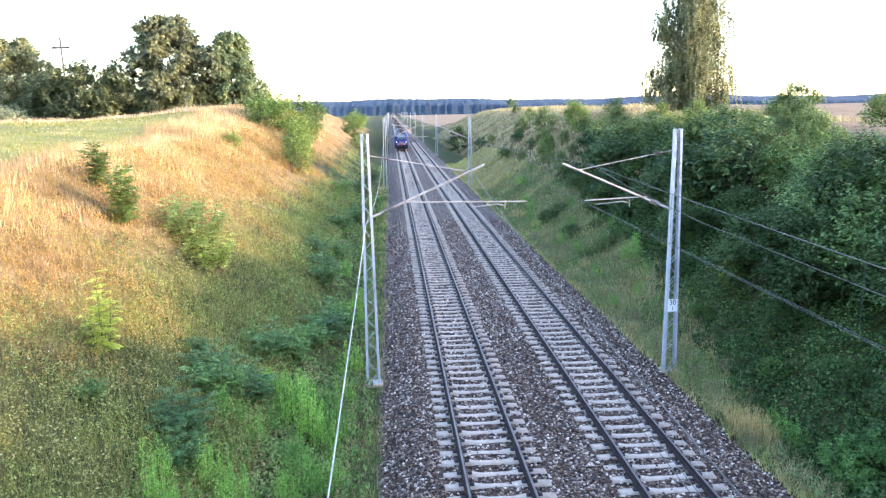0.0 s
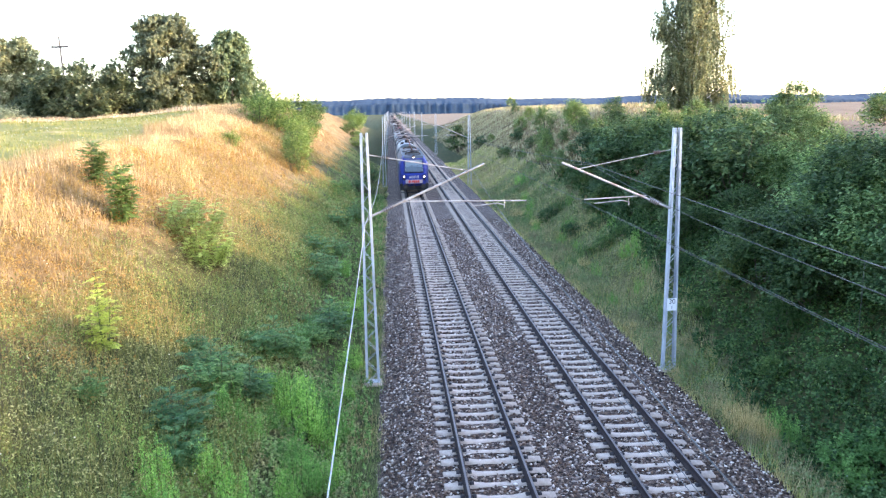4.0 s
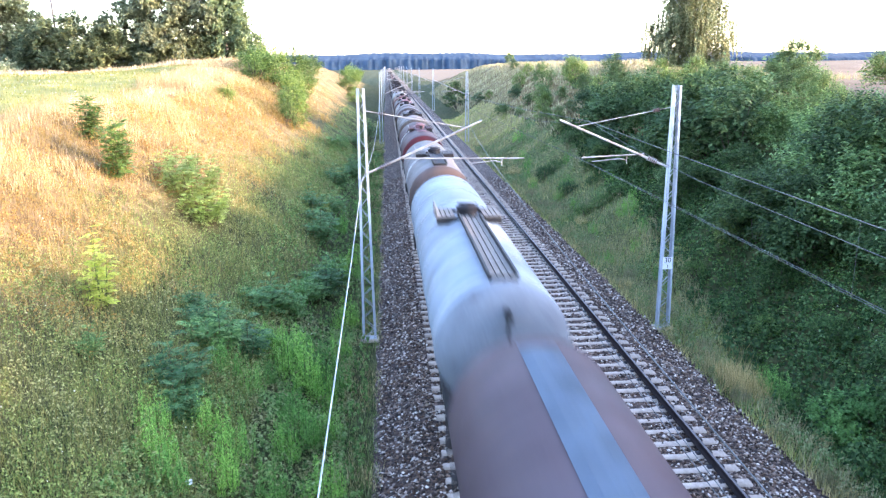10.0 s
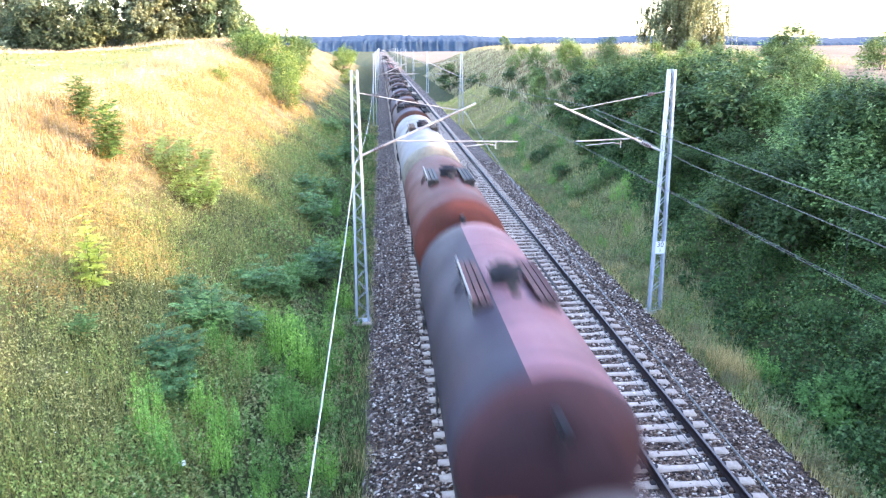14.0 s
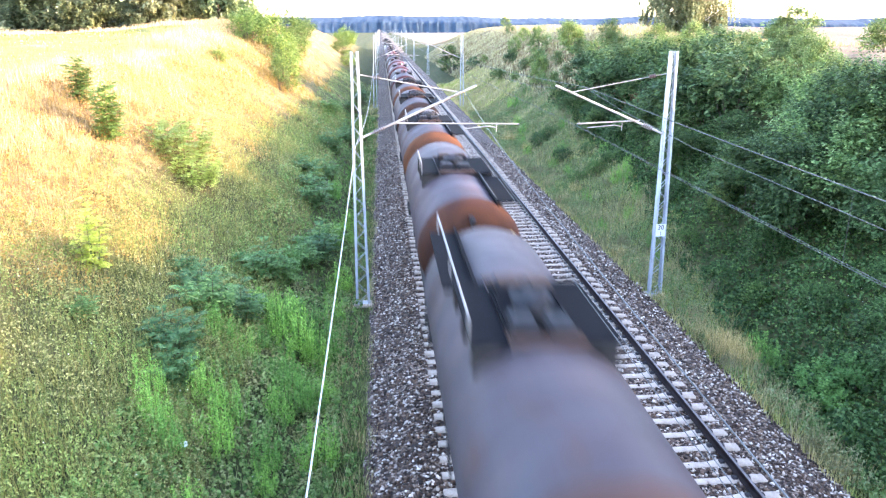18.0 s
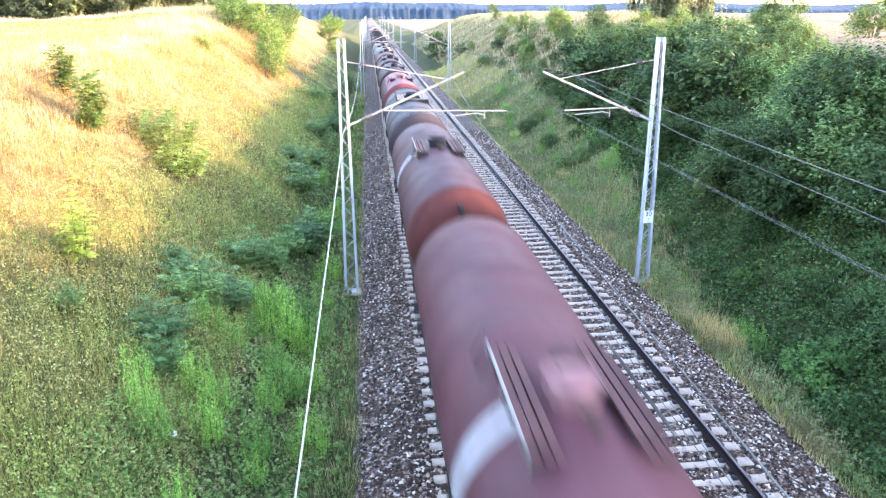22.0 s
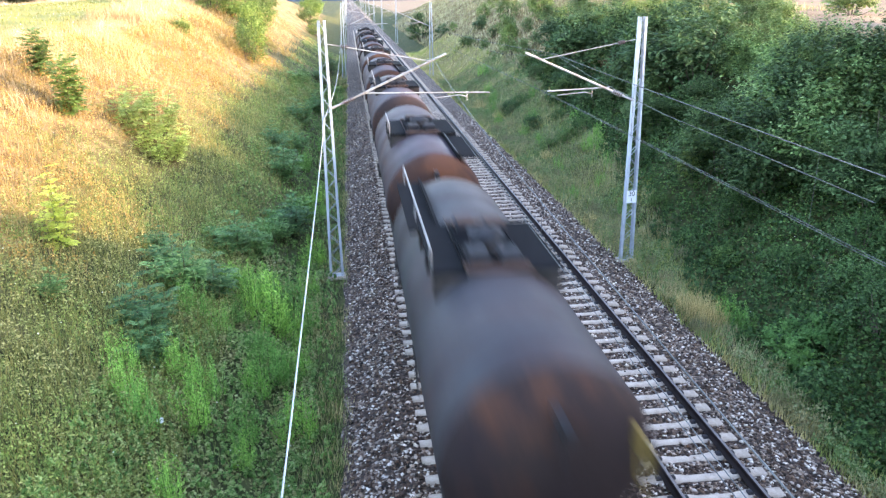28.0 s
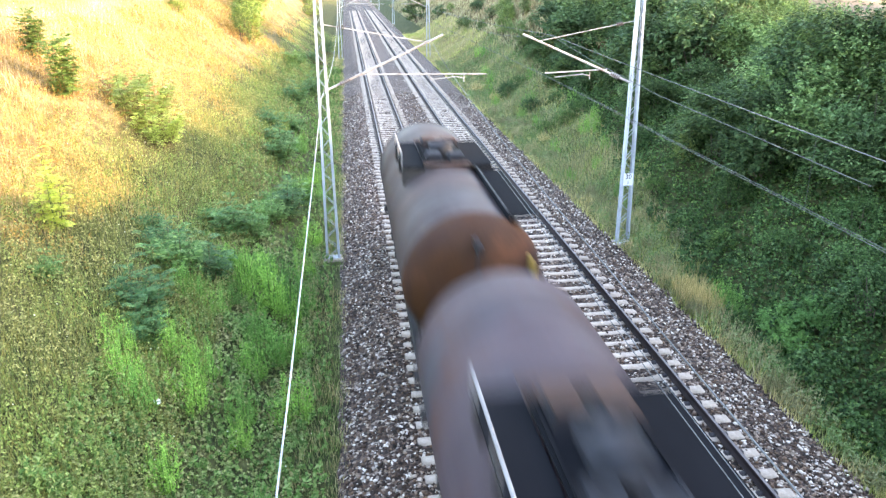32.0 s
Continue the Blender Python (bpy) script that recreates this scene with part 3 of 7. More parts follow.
def mast_thing(side, plate=False):
    """A tapered lattice mast of two channels with lacing, and its cantilever. side: +1 carries towards +x."""
    t = empty("catenary_mast")
    H, base = 8.55, -0.72
    for sx in (-1, 1):
        bm = bmesh.new()
        x0, x1 = sx * 0.235, sx * 0.125
        rim = ((0.006, -0.105), (0.006, 0.105), (-0.0725, 0.105), (-0.0725, 0.095), (-0.006, 0.095), (-0.006, -0.095), (-0.0725, -0.095), (-0.0725, -0.105))
        low_ring = [bm.verts.new((x0 + sx * dx, dy, 0)) for dx, dy in rim]
        high_ring = [bm.verts.new((x1 + sx * dx, dy, H)) for dx, dy in rim]
        for q in range(8):
            bm.faces.new((low_ring[q], low_ring[(q + 1) % 8], high_ring[(q + 1) % 8], high_ring[q]))
        bm.faces.new(high_ring)
        bmesh.ops.recalc_face_normals(bm, faces=bm.faces[:])
        part("post", bm, M["galv"], t)
    n = 22
    for face in (-0.105, 0.105):
        for i in range(n):
            z0, z1 = H * i / n, H * (i + 1) / n
            w0, w1 = 0.235 - 0.11 * z0 / H - 0.02, 0.235 - 0.11 * z1 / H - 0.02
            s = 1 if i % 2 else -1
            bm = bmesh.new()
            bar(bm, (s * w0, face, z0), (-s * w1, face, z1), 0.035, 0.008)
            part("lacing_bar", bm, M["galv"], t)
    bm = bmesh.new()
    box(bm, -0.32, 0.32, -0.28, 0.28, -0.5, 0.06)
    part("footing", bevelled(bm, 0.03), M["concrete"], t)
    bm = bmesh.new()
    box(bm, -0.26, 0.26, -0.16, 0.16, 0.06, 0.075)
    for sx in (-0.2, 0.2):
        for sy in (-0.12, 0.12):
            rod(bm, (sx, sy, 0.07), (sx, sy, 0.14), 0.02, seg=6)
    part("base_plate", bm, M["galv"], t)
    g = lambda x, z: (side * x, 0, z - base)
    foot, tip = g(0.20, 5.12), g(3.93, 6.75)
    bm = bmesh.new()
    rod(bm, foot, tip, 0.038, seg=10)
    rod(bm, g(0.05, 5.12), foot, 0.05, seg=8)
    part("cantilever_tube", bm, M["tube"], t, "weathered inclined cantilever tube")
    bm = bmesh.new()
    a, b = Vector(foot), Vector(tip)
    for k in range(5):
        p = a.lerp(b, 0.10 + 0.018 * k)
        rod(bm, p, a.lerp(b, 0.108 + 0.018 * k), 0.075, seg=10)
    part("insulator", bm, M["porcelain"], t)
    bm = bmesh.new()
    s0, s1 = Vector(g(0.12, 7.12)), Vector(g(3.35, 6.53))
    rod(bm, s0, s1, 0.016, seg=6)
    part("stay_rod", bm, M["tube"], t)
    bm = bmesh.new()
    for k in range(4):
        rod(bm, s0.lerp(s1, 0.14 + 0.018 * k), s0.lerp(s1, 0.148 + 0.018 * k), 0.065, seg=10)
    part("insulator", bm, M["porcelain"], t)
    bm = bmesh.new()
    rod(bm, g(1.25 if side > 0 else 1.0, 5.56), g(5.35 if side > 0 else 3.15, 5.48), 0.024, seg=8)
    part("steady_tube", bm, M["tube"], t)
    bm = bmesh.new()
    hang = 4.6 if side > 0 else 1.6
    near = 3.5 if side > 0 else 2.8
    rod(bm, g(hang, 5.50), g(hang, 5.24), 0.016, seg=6)
    rod(bm, g(hang, 5.36), g(hang - 0.25 * (1 if side > 0 else -1), 5.42), 0.018, seg=6)
    rod(bm, g(hang - 0.25 * (1 if side > 0 else -1), 5.42), g(near, 5.34), 0.018, seg=6)
    part("registration_arm", bm, M["tube"], t)
    return t


def mast_plate(t):
    """The white distance plate on a mast: 30 over 1."""
    bm = bmesh.new()
    box(bm, -0.17, 0.17, -0.135, -0.125, 2.22, 2.66)
    p = part("distance_plate", bm, M["white"], t, "white distance plate reading 30 over 1")
    for txt, z, s in (("30", 2.47, 0.24), ("1", 2.27, 0.18)):
        cu = bpy.data.curves.new("digits", "FONT")
        cu.body, cu.size, cu.align_x, cu.extrude = txt, s, "CENTER", 0.002
        tmp = bpy.data.objects.new("digits", cu)
        scene.collection.objects.link(tmp)
        me = bpy.data.meshes.new_from_object(tmp.evaluated_get(bpy.context.evaluated_depsgraph_get()))
        bpy.data.objects.remove(tmp)
        me.materials.append(M["black"])
        d = part("digits", me, None, p)
        d.matrix_basis = Matrix.Translation((0, -0.140, z)) @ Matrix.Rotation(math.pi / 2, 4, "X")


mast_l = mast_thing(1)
mast_r = mast_thing(-1)
for proto, x, what in ((mast_l, -3.13, "tapered galvanised lattice mast carrying a long weathered cantilever"), (mast_r, 7.38, "tapered galvanised lattice mast with a short cantilever over the empty track")):
    tagged(proto, what, "catenary mast", "catenary masts")
    proto.matrix_basis = pose(x, MAST_Y[0], -0.72)
    for y in MAST_Y[1:]:
        c = copy_thing(proto, pose(x + rng.normal(0, 0.02), y + (0.2 if x > 0 else 0), -0.72, 0, rng.normal(0, 0.25), 0))
        if x > 0 and abs(y - 24.6) < 1:
            mast_plate(c)
            c["label"] = "tapered galvanised lattice mast bearing a white plate reading 30 over 1"


def wire(name, pts, r, mat, label):
    cu = bpy.data.curves.new(name, "CURVE")
    cu.dimensions, cu.bevel_depth, cu.bevel_resolution = "3D", r, 1
    for line in pts:
        sp = cu.splines.new("POLY")
        sp.points.add(len(line) - 1)
        for p, q in zip(sp.points, line):
            p.co = (*q, 1)
    cu.materials.append(mat)
    return tagged(new(name, cu), label, "overhead wire", "overhead wires", kind="stuff" if name == "dropper_wires" else "")


def spans(x_of, z_mast, sag, step=8):
    """One line hung from mast to mast."""
    out = []
    for i, (a, b) in enumerate(zip(MAST_Y, MAST_Y[1:])):
        for k in range(step):
            u = k / step
            out.append((x_of(i) * (1 - u) + x_of(i + 1) * u, a + (b - a) * u, z_mast - 4 * sag * u * (1 - u)))
    return out


def drop_left(u):
    """How far the left line's messenger, drawn down by its stitch, hangs below its mast fixing."""
    d = 67 * min(u, 1 - u)
    return 1.02 * (1 - math.exp(-d / 9.5))


for tx in (0.0, SPACING):
    zig = lambda i, tx=tx: tx + (0.35 if i % 2 else -0.25)
    hang = (lambda u: drop_left(u)) if tx == 0 else (lambda u: 1.8 * u * (1 - u))
    top = 6.62 if tx == 0 else 6.70
    for dx in (-0.034, 0.034):
        wire("contact_wire", [spans(lambda i: zig(i) + dx, 5.33, 0.03)], 0.0042, M["wire"], "thin grooved copper contact wire above the track")
    line, drops = [], []
    for i, (a, b) in enumerate(zip(MAST_Y, MAST_Y[1:])):
        for k in range(24):
            u = k / 24
            line.append((zig(i) * (1 - u) + zig(i + 1) * u, a + (b - a) * u, top - hang(u)))
        for k in range(1, 9):
            u = k / 9
            x = zig(i) * (1 - u) + zig(i + 1) * u
            drops.append([(x, a + (b - a) * u, 5.33 - 0.12 * u * (1 - u)), (x, a + (b - a) * u, top - hang(u))])
    wire("messenger_wire", [line], 0.0075, M["wire"], "stranded messenger wire sagging between the masts")
    wire("dropper_wires", drops, 0.003, M["wire"], "thin vertical droppers between messenger and contact wire")
stitch = []
for i, y in enumerate(MAST_Y[1:-1]):
    x = SPACING + (-0.25 if i % 2 else 0.35)
    stitch.append([(x, y + d, 6.70 - q) for d, q in ((-16, 0.75), (-9, 0.62), (-4, 0.35), (0, 0.02), (4, 0.35), (9, 0.62), (16, 0.75))])
wire("stitch_wire", stitch, 0.0055, M["wire"], "thin stitch wire hung below the messenger at each mast")
wire("earth_wire", [spans(lambda i: -3.22, 4.85, 1.42)], 0.012, M["cable"], "light grey return cable hung along the masts")



# ---------------------------------------------------------------- plants
def unit(v):
    return v / (np.linalg.norm(v, axis=-1, keepdims=True) + 1e-9)


def leaf_quads(pos, nrm, size, fold=0.25, long=1.6, axis_dir=None):
    """Folded diamond leaves: two triangles each."""
    n = len(pos)
    nrm = unit(nrm)
    ref = rng.normal(size=(n, 3)) if axis_dir is None else np.cross(axis_dir, nrm) + 1e-4 * rng.normal(size=(n, 3))
    t = unit(np.cross(nrm, ref))
    b = np.cross(nrm, t)
    s = np.broadcast_to(np.asarray(size), (n,))[:, None]
    a0, a1 = pos - t * s * long / 2, pos + t * s * long / 2
    b0, b1 = pos + b * s / 2 + nrm * s * fold, pos - b * s / 2 + nrm * s * fold
    P = np.stack([a0, b0, a1, b1], 1).reshape(-1, 3)
    o = 4 * np.arange(n)[:, None]
    F = np.concatenate([o + np.array([[0, 2, 1]]), o + np.array([[0, 3, 2]])], 1).reshape(-1, 3)
    return P, F


def shoot_leaves(name, bases, dirs, lengths, per, leaf, mat, droop=0.15, up=0.7, spread=0.10, long=1.7, start=0.15):
    """Leaves set along shoots: each shoot starts at a base, runs along its direction and bends down towards its tip."""
    n = len(bases)
    u = start + (1 - start) * (np.arange(per)[None] + rng.random((n, per))) / per
    d, L = unit(np.asarray(dirs, float)), np.asarray(lengths, float)[:, None]
    p = bases[:, None] + d[:, None] * (u * L)[..., None]
    p[..., 2] -= droop * L * u ** 2
    side = unit(rng.normal(size=(n, per, 3)))
    p = p + side * (spread * L * (1.1 - 0.8 * u))[..., None]
    ax = unit(side + 0.8 * d[:, None] + np.array([0, 0, -0.25]))
    nr = unit(0.55 * side + 0.5 * d[:, None] + np.array([0, 0, up]) + 0.35 * rng.normal(size=(n, per, 3)))
    s = leaf * rng.uniform(0.65, 1.25, (n, per)) * (1.1 - 0.35 * u)
    P, F = leaf_quads(p.reshape(-1, 3), nr.reshape(-1, 3), s.ravel(), 0.16, long, ax.reshape(-1, 3))
    return mesh_np(name, P, F, mat)


def limb_mesh(name, segs, mat):
    bm = bmesh.new()
    for a, b, r0, r1 in segs:
        rod(bm, a, b, r0, r1, 5)
    me = bpy.data.meshes.new(name)
    bm.to_mesh(me)
    bm.free()
    me.materials.append(mat)
    return me


def bush_proto(name, r, h, shoots, per, leaf, mat, clumps=40, length=0.75, leaders=0.12, lump=0.30):
    """A many-stemmed shrub: clumps of leafy shoots that grow outwards and up, with longer leaders above the crown."""
    C, segs = [], []
    for _ in range(clumps):
        a, q = rng.uniform(0, 2 * np.pi), math.sqrt(rng.random())
        z = h * (0.03 + 0.79 * rng.random() ** 0.85 * (1 - 0.5 * q * q))
        br = r * lump * rng.uniform(0.6, 1.35)
        x, y = q * r * 0.75 * math.cos(a), q * r * 0.75 * math.sin(a)
        C.append((x, y, max(z, br * 0.4), br))
        if rng.random() < 0.5:
            segs.append(((x * 0.12, y * 0.12, -0.3), (x * 0.8, y * 0.8, z), 0.03 * r / 2, 0.010))
    C = np.array(C)
    w = C[:, 3] ** 2
    k = rng.choice(len(C), shoots, p=w / w.sum())
    d = unit(rng.normal(size=(shoots, 3)))
    d[:, 2] = np.abs(d[:, 2]) * 0.9 - 0.25
    base = C[k, :3] + d * C[k, 3:4] * rng.uniform(0.15, 0.8, (shoots, 1))
    out = unit(base - np.array([0, 0, h * 0.25]))
    grow = d * 0.6 + out * 0.5 + np.array([0, 0, 0.55]) + 0.2 * rng.normal(size=(shoots, 3))
    L = length * rng.uniform(0.55, 1.15, shoots)
    lead = rng.random(shoots) < leaders
    L[lead] *= 1.7
    grow[lead, 2] += 0.9
    base[:, 2] = np.maximum(base[:, 2], 0.05)
    t = empty(name)
    part("stalk", limb_mesh("stalk", segs, M["bark"]), None, t)["kind"] = "stuff"
    part("foliage", shoot_leaves("foliage", base, grow, L, per, leaf, mat, up=1.25), None, t)
    return t


def tree_proto(name, h, r, shoots, per, leaf, mat, bark, style="round", limbs=90, length=1.3):
    """A tree: tapered trunk, limbs that carry clumps, and leafy shoots on every clump with gaps between."""
    t = empty(name)
    segs, ends = [], []
    lean = rng.normal(0, 0.02, 2)
    pts = [Vector((lean[0] * z * z / h, lean[1] * z * z / h, z)) for z in np.linspace(-0.4, h * 0.95, 9)]
    tr = h * 0.02
    for i in range(8):
        segs.append((pts[i], pts[i + 1], tr * (1 - i / 8.6), tr * (1 - (i + 1) / 8.6)))
    shape = {"round": lambda u: (0.70 + 0.30 * math.sin(math.pi * min(1.0, u * 1.2))) * (1 if u < 0.62 else math.sqrt(max(0.03, 1 - ((u - 0.62) / 0.40) ** 2))),
             "birch": lambda u: 0.80 + 0.20 * math.sin(math.pi * min(1, 0.2 + 0.9 * u)) if u < 0.70 else 2.3 * (1.02 - u) + 0.12,
             "spreading": lambda u: (0.75 + 0.25 * min(1.0, u * 3)) * max(0.05, 1.03 - u) ** 0.62}[style]
    low = 0.16 if style == "birch" else 0.05
    for k in range(limbs):
        u = low + (0.98 - low) * (k + rng.random()) / limbs
        a = 2.39996 * k + rng.normal(0, 0.35)
        wild = 1.6 if style == "birch" else 1.0
        full = r * shape(u) * (1 + 0.20 * wild * math.sin(2 * a + 9 * u) + 0.10 * wild * math.sin(5 * a + 4))
        z = h * u
        rise = {"round": 0.25, "birch": -0.55, "spreading": 0.0}[style]
        o = Vector((lean[0] * z * z / h, lean[1] * z * z / h, max(0.3, z - (0.25 + max(0, -rise)) * full)))
        e = Vector((o.x + math.cos(a) * full, o.y + math.sin(a) * full, z))
        if k % 2 == 0:
            segs.append((o, o.lerp(e, 0.9), tr * 0.35 * (1.1 - u), 0.02))
        for q in ((1.0, 0.72, 0.45) if style != "birch" else (1.0, 0.68, 0.36)):
            ends.append((*o.lerp(e, q * rng.uniform(0.9, 1.02)), math.cos(a), math.sin(a), q))
    part("trunk", limb_mesh("trunk", segs, bark), None, t)
    E = np.array(ends)
    k = rng.integers(0, len(E), shoots)
    if style == "birch":
        base = E[k, :3] + rng.normal(0, 0.38, (shoots, 3)) * np.array([1, 1, 0.7])
        grow = np.stack([E[k, 3] * 0.10, E[k, 4] * 0.10, np.full(shoots, -1.0)], -1) + 0.06 * rng.normal(size=(shoots, 3))
        L = np.minimum(rng.uniform(0.7, 1.0, shoots) * (0.8 + 2.6 * rng.random(len(E))[k]), base[:, 2] - 0.5).clip(0.3)
        me = shoot_leaves("crown", base, grow, L, per, leaf, mat, 0.0, 0.2, 0.045, 1.5, 0.0)
    else:
        clump = r * (0.11 if style == "round" else 0.08)
        off = unit(rng.normal(size=(shoots, 3))) * clump * rng.uniform(0.3, 1.15, (shoots, 1))
        off[:, 2] *= 0.75
        base = E[k, :3] + off
        grow = unit(off) * 0.7 + np.stack([E[k, 3], E[k, 4], np.zeros(shoots)], -1) * (0.5 if style == "round" else 1.0) + np.array([0, 0, 0.35 if style == "round" else 0.12]) + 0.25 * rng.normal(size=(shoots, 3))
        base[:, 2] = np.maximum(base[:, 2], 0.2)
        me = shoot_leaves("crown", base, grow, length * rng.uniform(0.5, 1.15, shoots), per, leaf, mat, 0.25, 0.6, 0.14, 1.5, 0.0)
    part("crown", me, None, t)
    return t


def pinnate_proto(name, stems, h, r, fronds, rachis, pairs, leaflet, mat, stem_mat, top=0.25):
    """A shrub of upright stems, each set with feathered leaves: a bent stalk with leaflets in pairs."""
    B, D, segs = [], [], []
    for i in range(stems):
        a, q = rng.uniform(0, 2 * np.pi), math.sqrt(rng.random())
        foot = np.array([q * r * 0.35 * math.cos(a), q * r * 0.35 * math.sin(a), -0.05])
        hh = h * rng.uniform(0.55, 1.0) * (1.05 - 0.4 * q)
        tip = np.array([q * r * 0.8 * math.cos(a), q * r * 0.8 * math.sin(a), hh])
        segs.append((foot, tip, 0.008 + 0.003 * h, 0.004))
        for k in range(fronds):
            u = top + (1 - top) * (k + rng.random()) / fronds
            b = 2.4 * k + rng.normal(0, 0.3)
            B.append(foot + (tip - foot) * u)
            D.append((math.cos(b), math.sin(b), 0.25 + 0.75 * u + rng.normal(0, 0.15)))
    B, D = np.array(B), unit(np.array(D))
    n = len(B)
    L = rachis * rng.uniform(0.7, 1.15, n)[:, None, None]
    u = np.repeat((np.arange(pairs) + 0.8) / pairs, 2)[None, :, None]
    p = B[:, None] + D[:, None] * (u * L)
    p[..., 2] -= (0.42 * L * u ** 2)[..., 0]
    flat = unit(np.cross(D, np.array([0, 0, 1.0])))[:, None]
    sgn = np.tile([1.0, -1.0], pairs)[None, :, None]
    tan = unit(D[:, None] - np.array([0, 0, 0.84]) * u)
    ax = unit(flat * sgn + 0.55 * tan + np.array([0, 0, -0.15]))
    s = leaflet * rng.uniform(0.8, 1.15, (n, 2 * pairs)) * (1.05 - 0.35 * np.abs(u[..., 0] - 0.45))
    p = p + ax * (s * 1.3)[..., None]
    nr = unit(np.cross(tan, flat) * np.array([1, 1, 1.0]) * -1 + np.array([0, 0, 0.3]) + 0.18 * rng.normal(size=p.shape))
    nr = np.where(nr[..., 2:3] < 0, -nr, nr)
    P, F = leaf_quads(p.reshape(-1, 3), nr.reshape(-1, 3), s.ravel(), 0.08, 2.6, ax.reshape(-1, 3))
    t = empty(name)
    part("stalk", limb_mesh("stalk", segs, stem_mat), None, t)["kind"] = "stuff"
    part("foliage", mesh_np("foliage", P, F, mat), None, t)
    return t


def place(proto, spots, label, category, group, size=1.0):
    """Puts the prototype and its copies on the ground at (x, y, scale[, z])."""
    first = True
    for s in spots:
        x, y, k = s[:3]
        z = s[3] if len(s) > 3 else float(height(x, y)) - 0.05
        m = pose(x, y, z, 0, 0, rng.uniform(0, 360))
        ob = proto if first else copy_thing(proto, m)
        ob.matrix_basis = m
        ob.scale = (k * size * rng.uniform(0.92, 1.08), k * size * rng.uniform(0.92, 1.08), k * size)
        tagged(ob, label, category, group)
        first = False


def spots_in(n, x0, x1, y0, y1, k0, k1, power=1.0):
    return [(rng.uniform(x0, x1), y0 + (y1 - y0) * rng.random() ** power, rng.uniform(k0, k1)) for _ in range(n)]


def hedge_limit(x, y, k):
    """The hedge's scale: lowered along a ray from EYE so that the field behind shows over it."""
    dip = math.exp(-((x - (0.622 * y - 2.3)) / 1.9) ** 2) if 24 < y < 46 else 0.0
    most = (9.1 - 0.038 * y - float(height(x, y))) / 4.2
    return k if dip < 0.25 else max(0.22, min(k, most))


rng = np.random.default_rng(23)
# shrubs on the right slope: lower row, slope row, crest; finer leaves close by, coarser ones far off
DARK = "dense dark green deciduous shrub on the shaded cutting slope"
crest, lite = [], []
for j in range(3):
    near, far = [], []
    for y in np.arange(21 + j * 2.5, 60, 7.5):
        (near if y < 40 else far).append((rng.uniform(12.4, 14.4), y + rng.normal(0, 0.5), rng.uniform(0.55, 1.02) * (1.0 if y < 29 else 0.68)))
    for y in np.arange(18 + j * 2.8, 66, 8.4):
        (near if y < 36 else far).append((rng.uniform(15.2, 17.6), y + rng.normal(0, 0.5), rng.uniform(0.75, 1.15)))
    for y in np.arange(66 + j * 3.2, 104, 9.5):
        lite.append((rng.uniform(13.0, 17.5), y, rng.uniform(0.35, 0.62)))
    for y in np.arange(54 + j * 3.0, 74, 9.0):
        crest.append((rng.uniform(19.0, 21.0), y, rng.uniform(0.45, 0.60)))
    crest += [((25.3, 49.7, 0.78), (24.9, 50.4, 0.62), (22.5, 60, 0.55))[j], ((22.5, 55, 0.5), (30.5, 36, 0.75), (28.4, 44.6, 0.66))[j]]
    far += [((11.2, 144, 1.3), (13.5, 132, 0.5), (16.0, 108, 0.5))[j]]
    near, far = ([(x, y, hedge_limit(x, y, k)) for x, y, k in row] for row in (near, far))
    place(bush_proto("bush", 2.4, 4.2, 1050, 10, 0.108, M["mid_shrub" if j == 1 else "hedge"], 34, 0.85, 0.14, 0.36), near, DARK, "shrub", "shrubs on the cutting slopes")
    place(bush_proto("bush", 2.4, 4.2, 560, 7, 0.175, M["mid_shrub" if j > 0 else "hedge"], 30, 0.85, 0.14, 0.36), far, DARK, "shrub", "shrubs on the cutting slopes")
fresh = [(13.6, 25.6, 0.80), (15.0, 24.2, 0.95), (14.8, 28.2, 0.95), (16.4, 26.8, 1.0), (16.8, 30.4, 0.95), (13.4, 30.6, 0.60), (17.4, 34.2, 0.85), (14.4, 21.6, 0.85)]
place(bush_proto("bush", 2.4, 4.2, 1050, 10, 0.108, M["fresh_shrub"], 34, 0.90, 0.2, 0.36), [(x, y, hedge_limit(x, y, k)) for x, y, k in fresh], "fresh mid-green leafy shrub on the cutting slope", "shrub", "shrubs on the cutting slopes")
crest += [(19.6, 60.6, 0.51), (20.2, 57.4, 0.56), (20.8, 54.6, 0.60), (20.5, 52.0, 0.56), (20.4, 49.5, 0.66), (20.8, 47.1, 0.62), (21.2, 44.9, 0.58), (21.6, 42.8, 0.56), (21.2, 41.0, 0.52), (21.0, 39.4, 0.46), (20.4, 36.8, 0.33), (18.9, 45.6, 0.62), (18.8, 41.8, 0.60), (18.4, 38.0, 0.55), (18.6, 49.8, 0.60)]
# these stand out of view, added and sized to shape the left slope's shadow
crest += [(19.6, 10.7, 1.08), (21.2, 12.2, 1.0), (20.0, 11.6, 1.0), (20.4, 14.0, 0.80), (20.0, 16.6, 0.66), (20.6, 18.8, 0.72), (20.2, 21.0, 0.82), (20.4, 23.6, 0.98), (20.2, 26.4, 1.0)]
place(bush_proto("bush", 2.3, 4.2, 680, 8, 0.165, M["sunlit_crest_leaf"], 34, 0.95, 0.18, 0.34), crest, "green shrub on the crest catching low sunlight", "shrub", "shrubs on the cutting slopes")
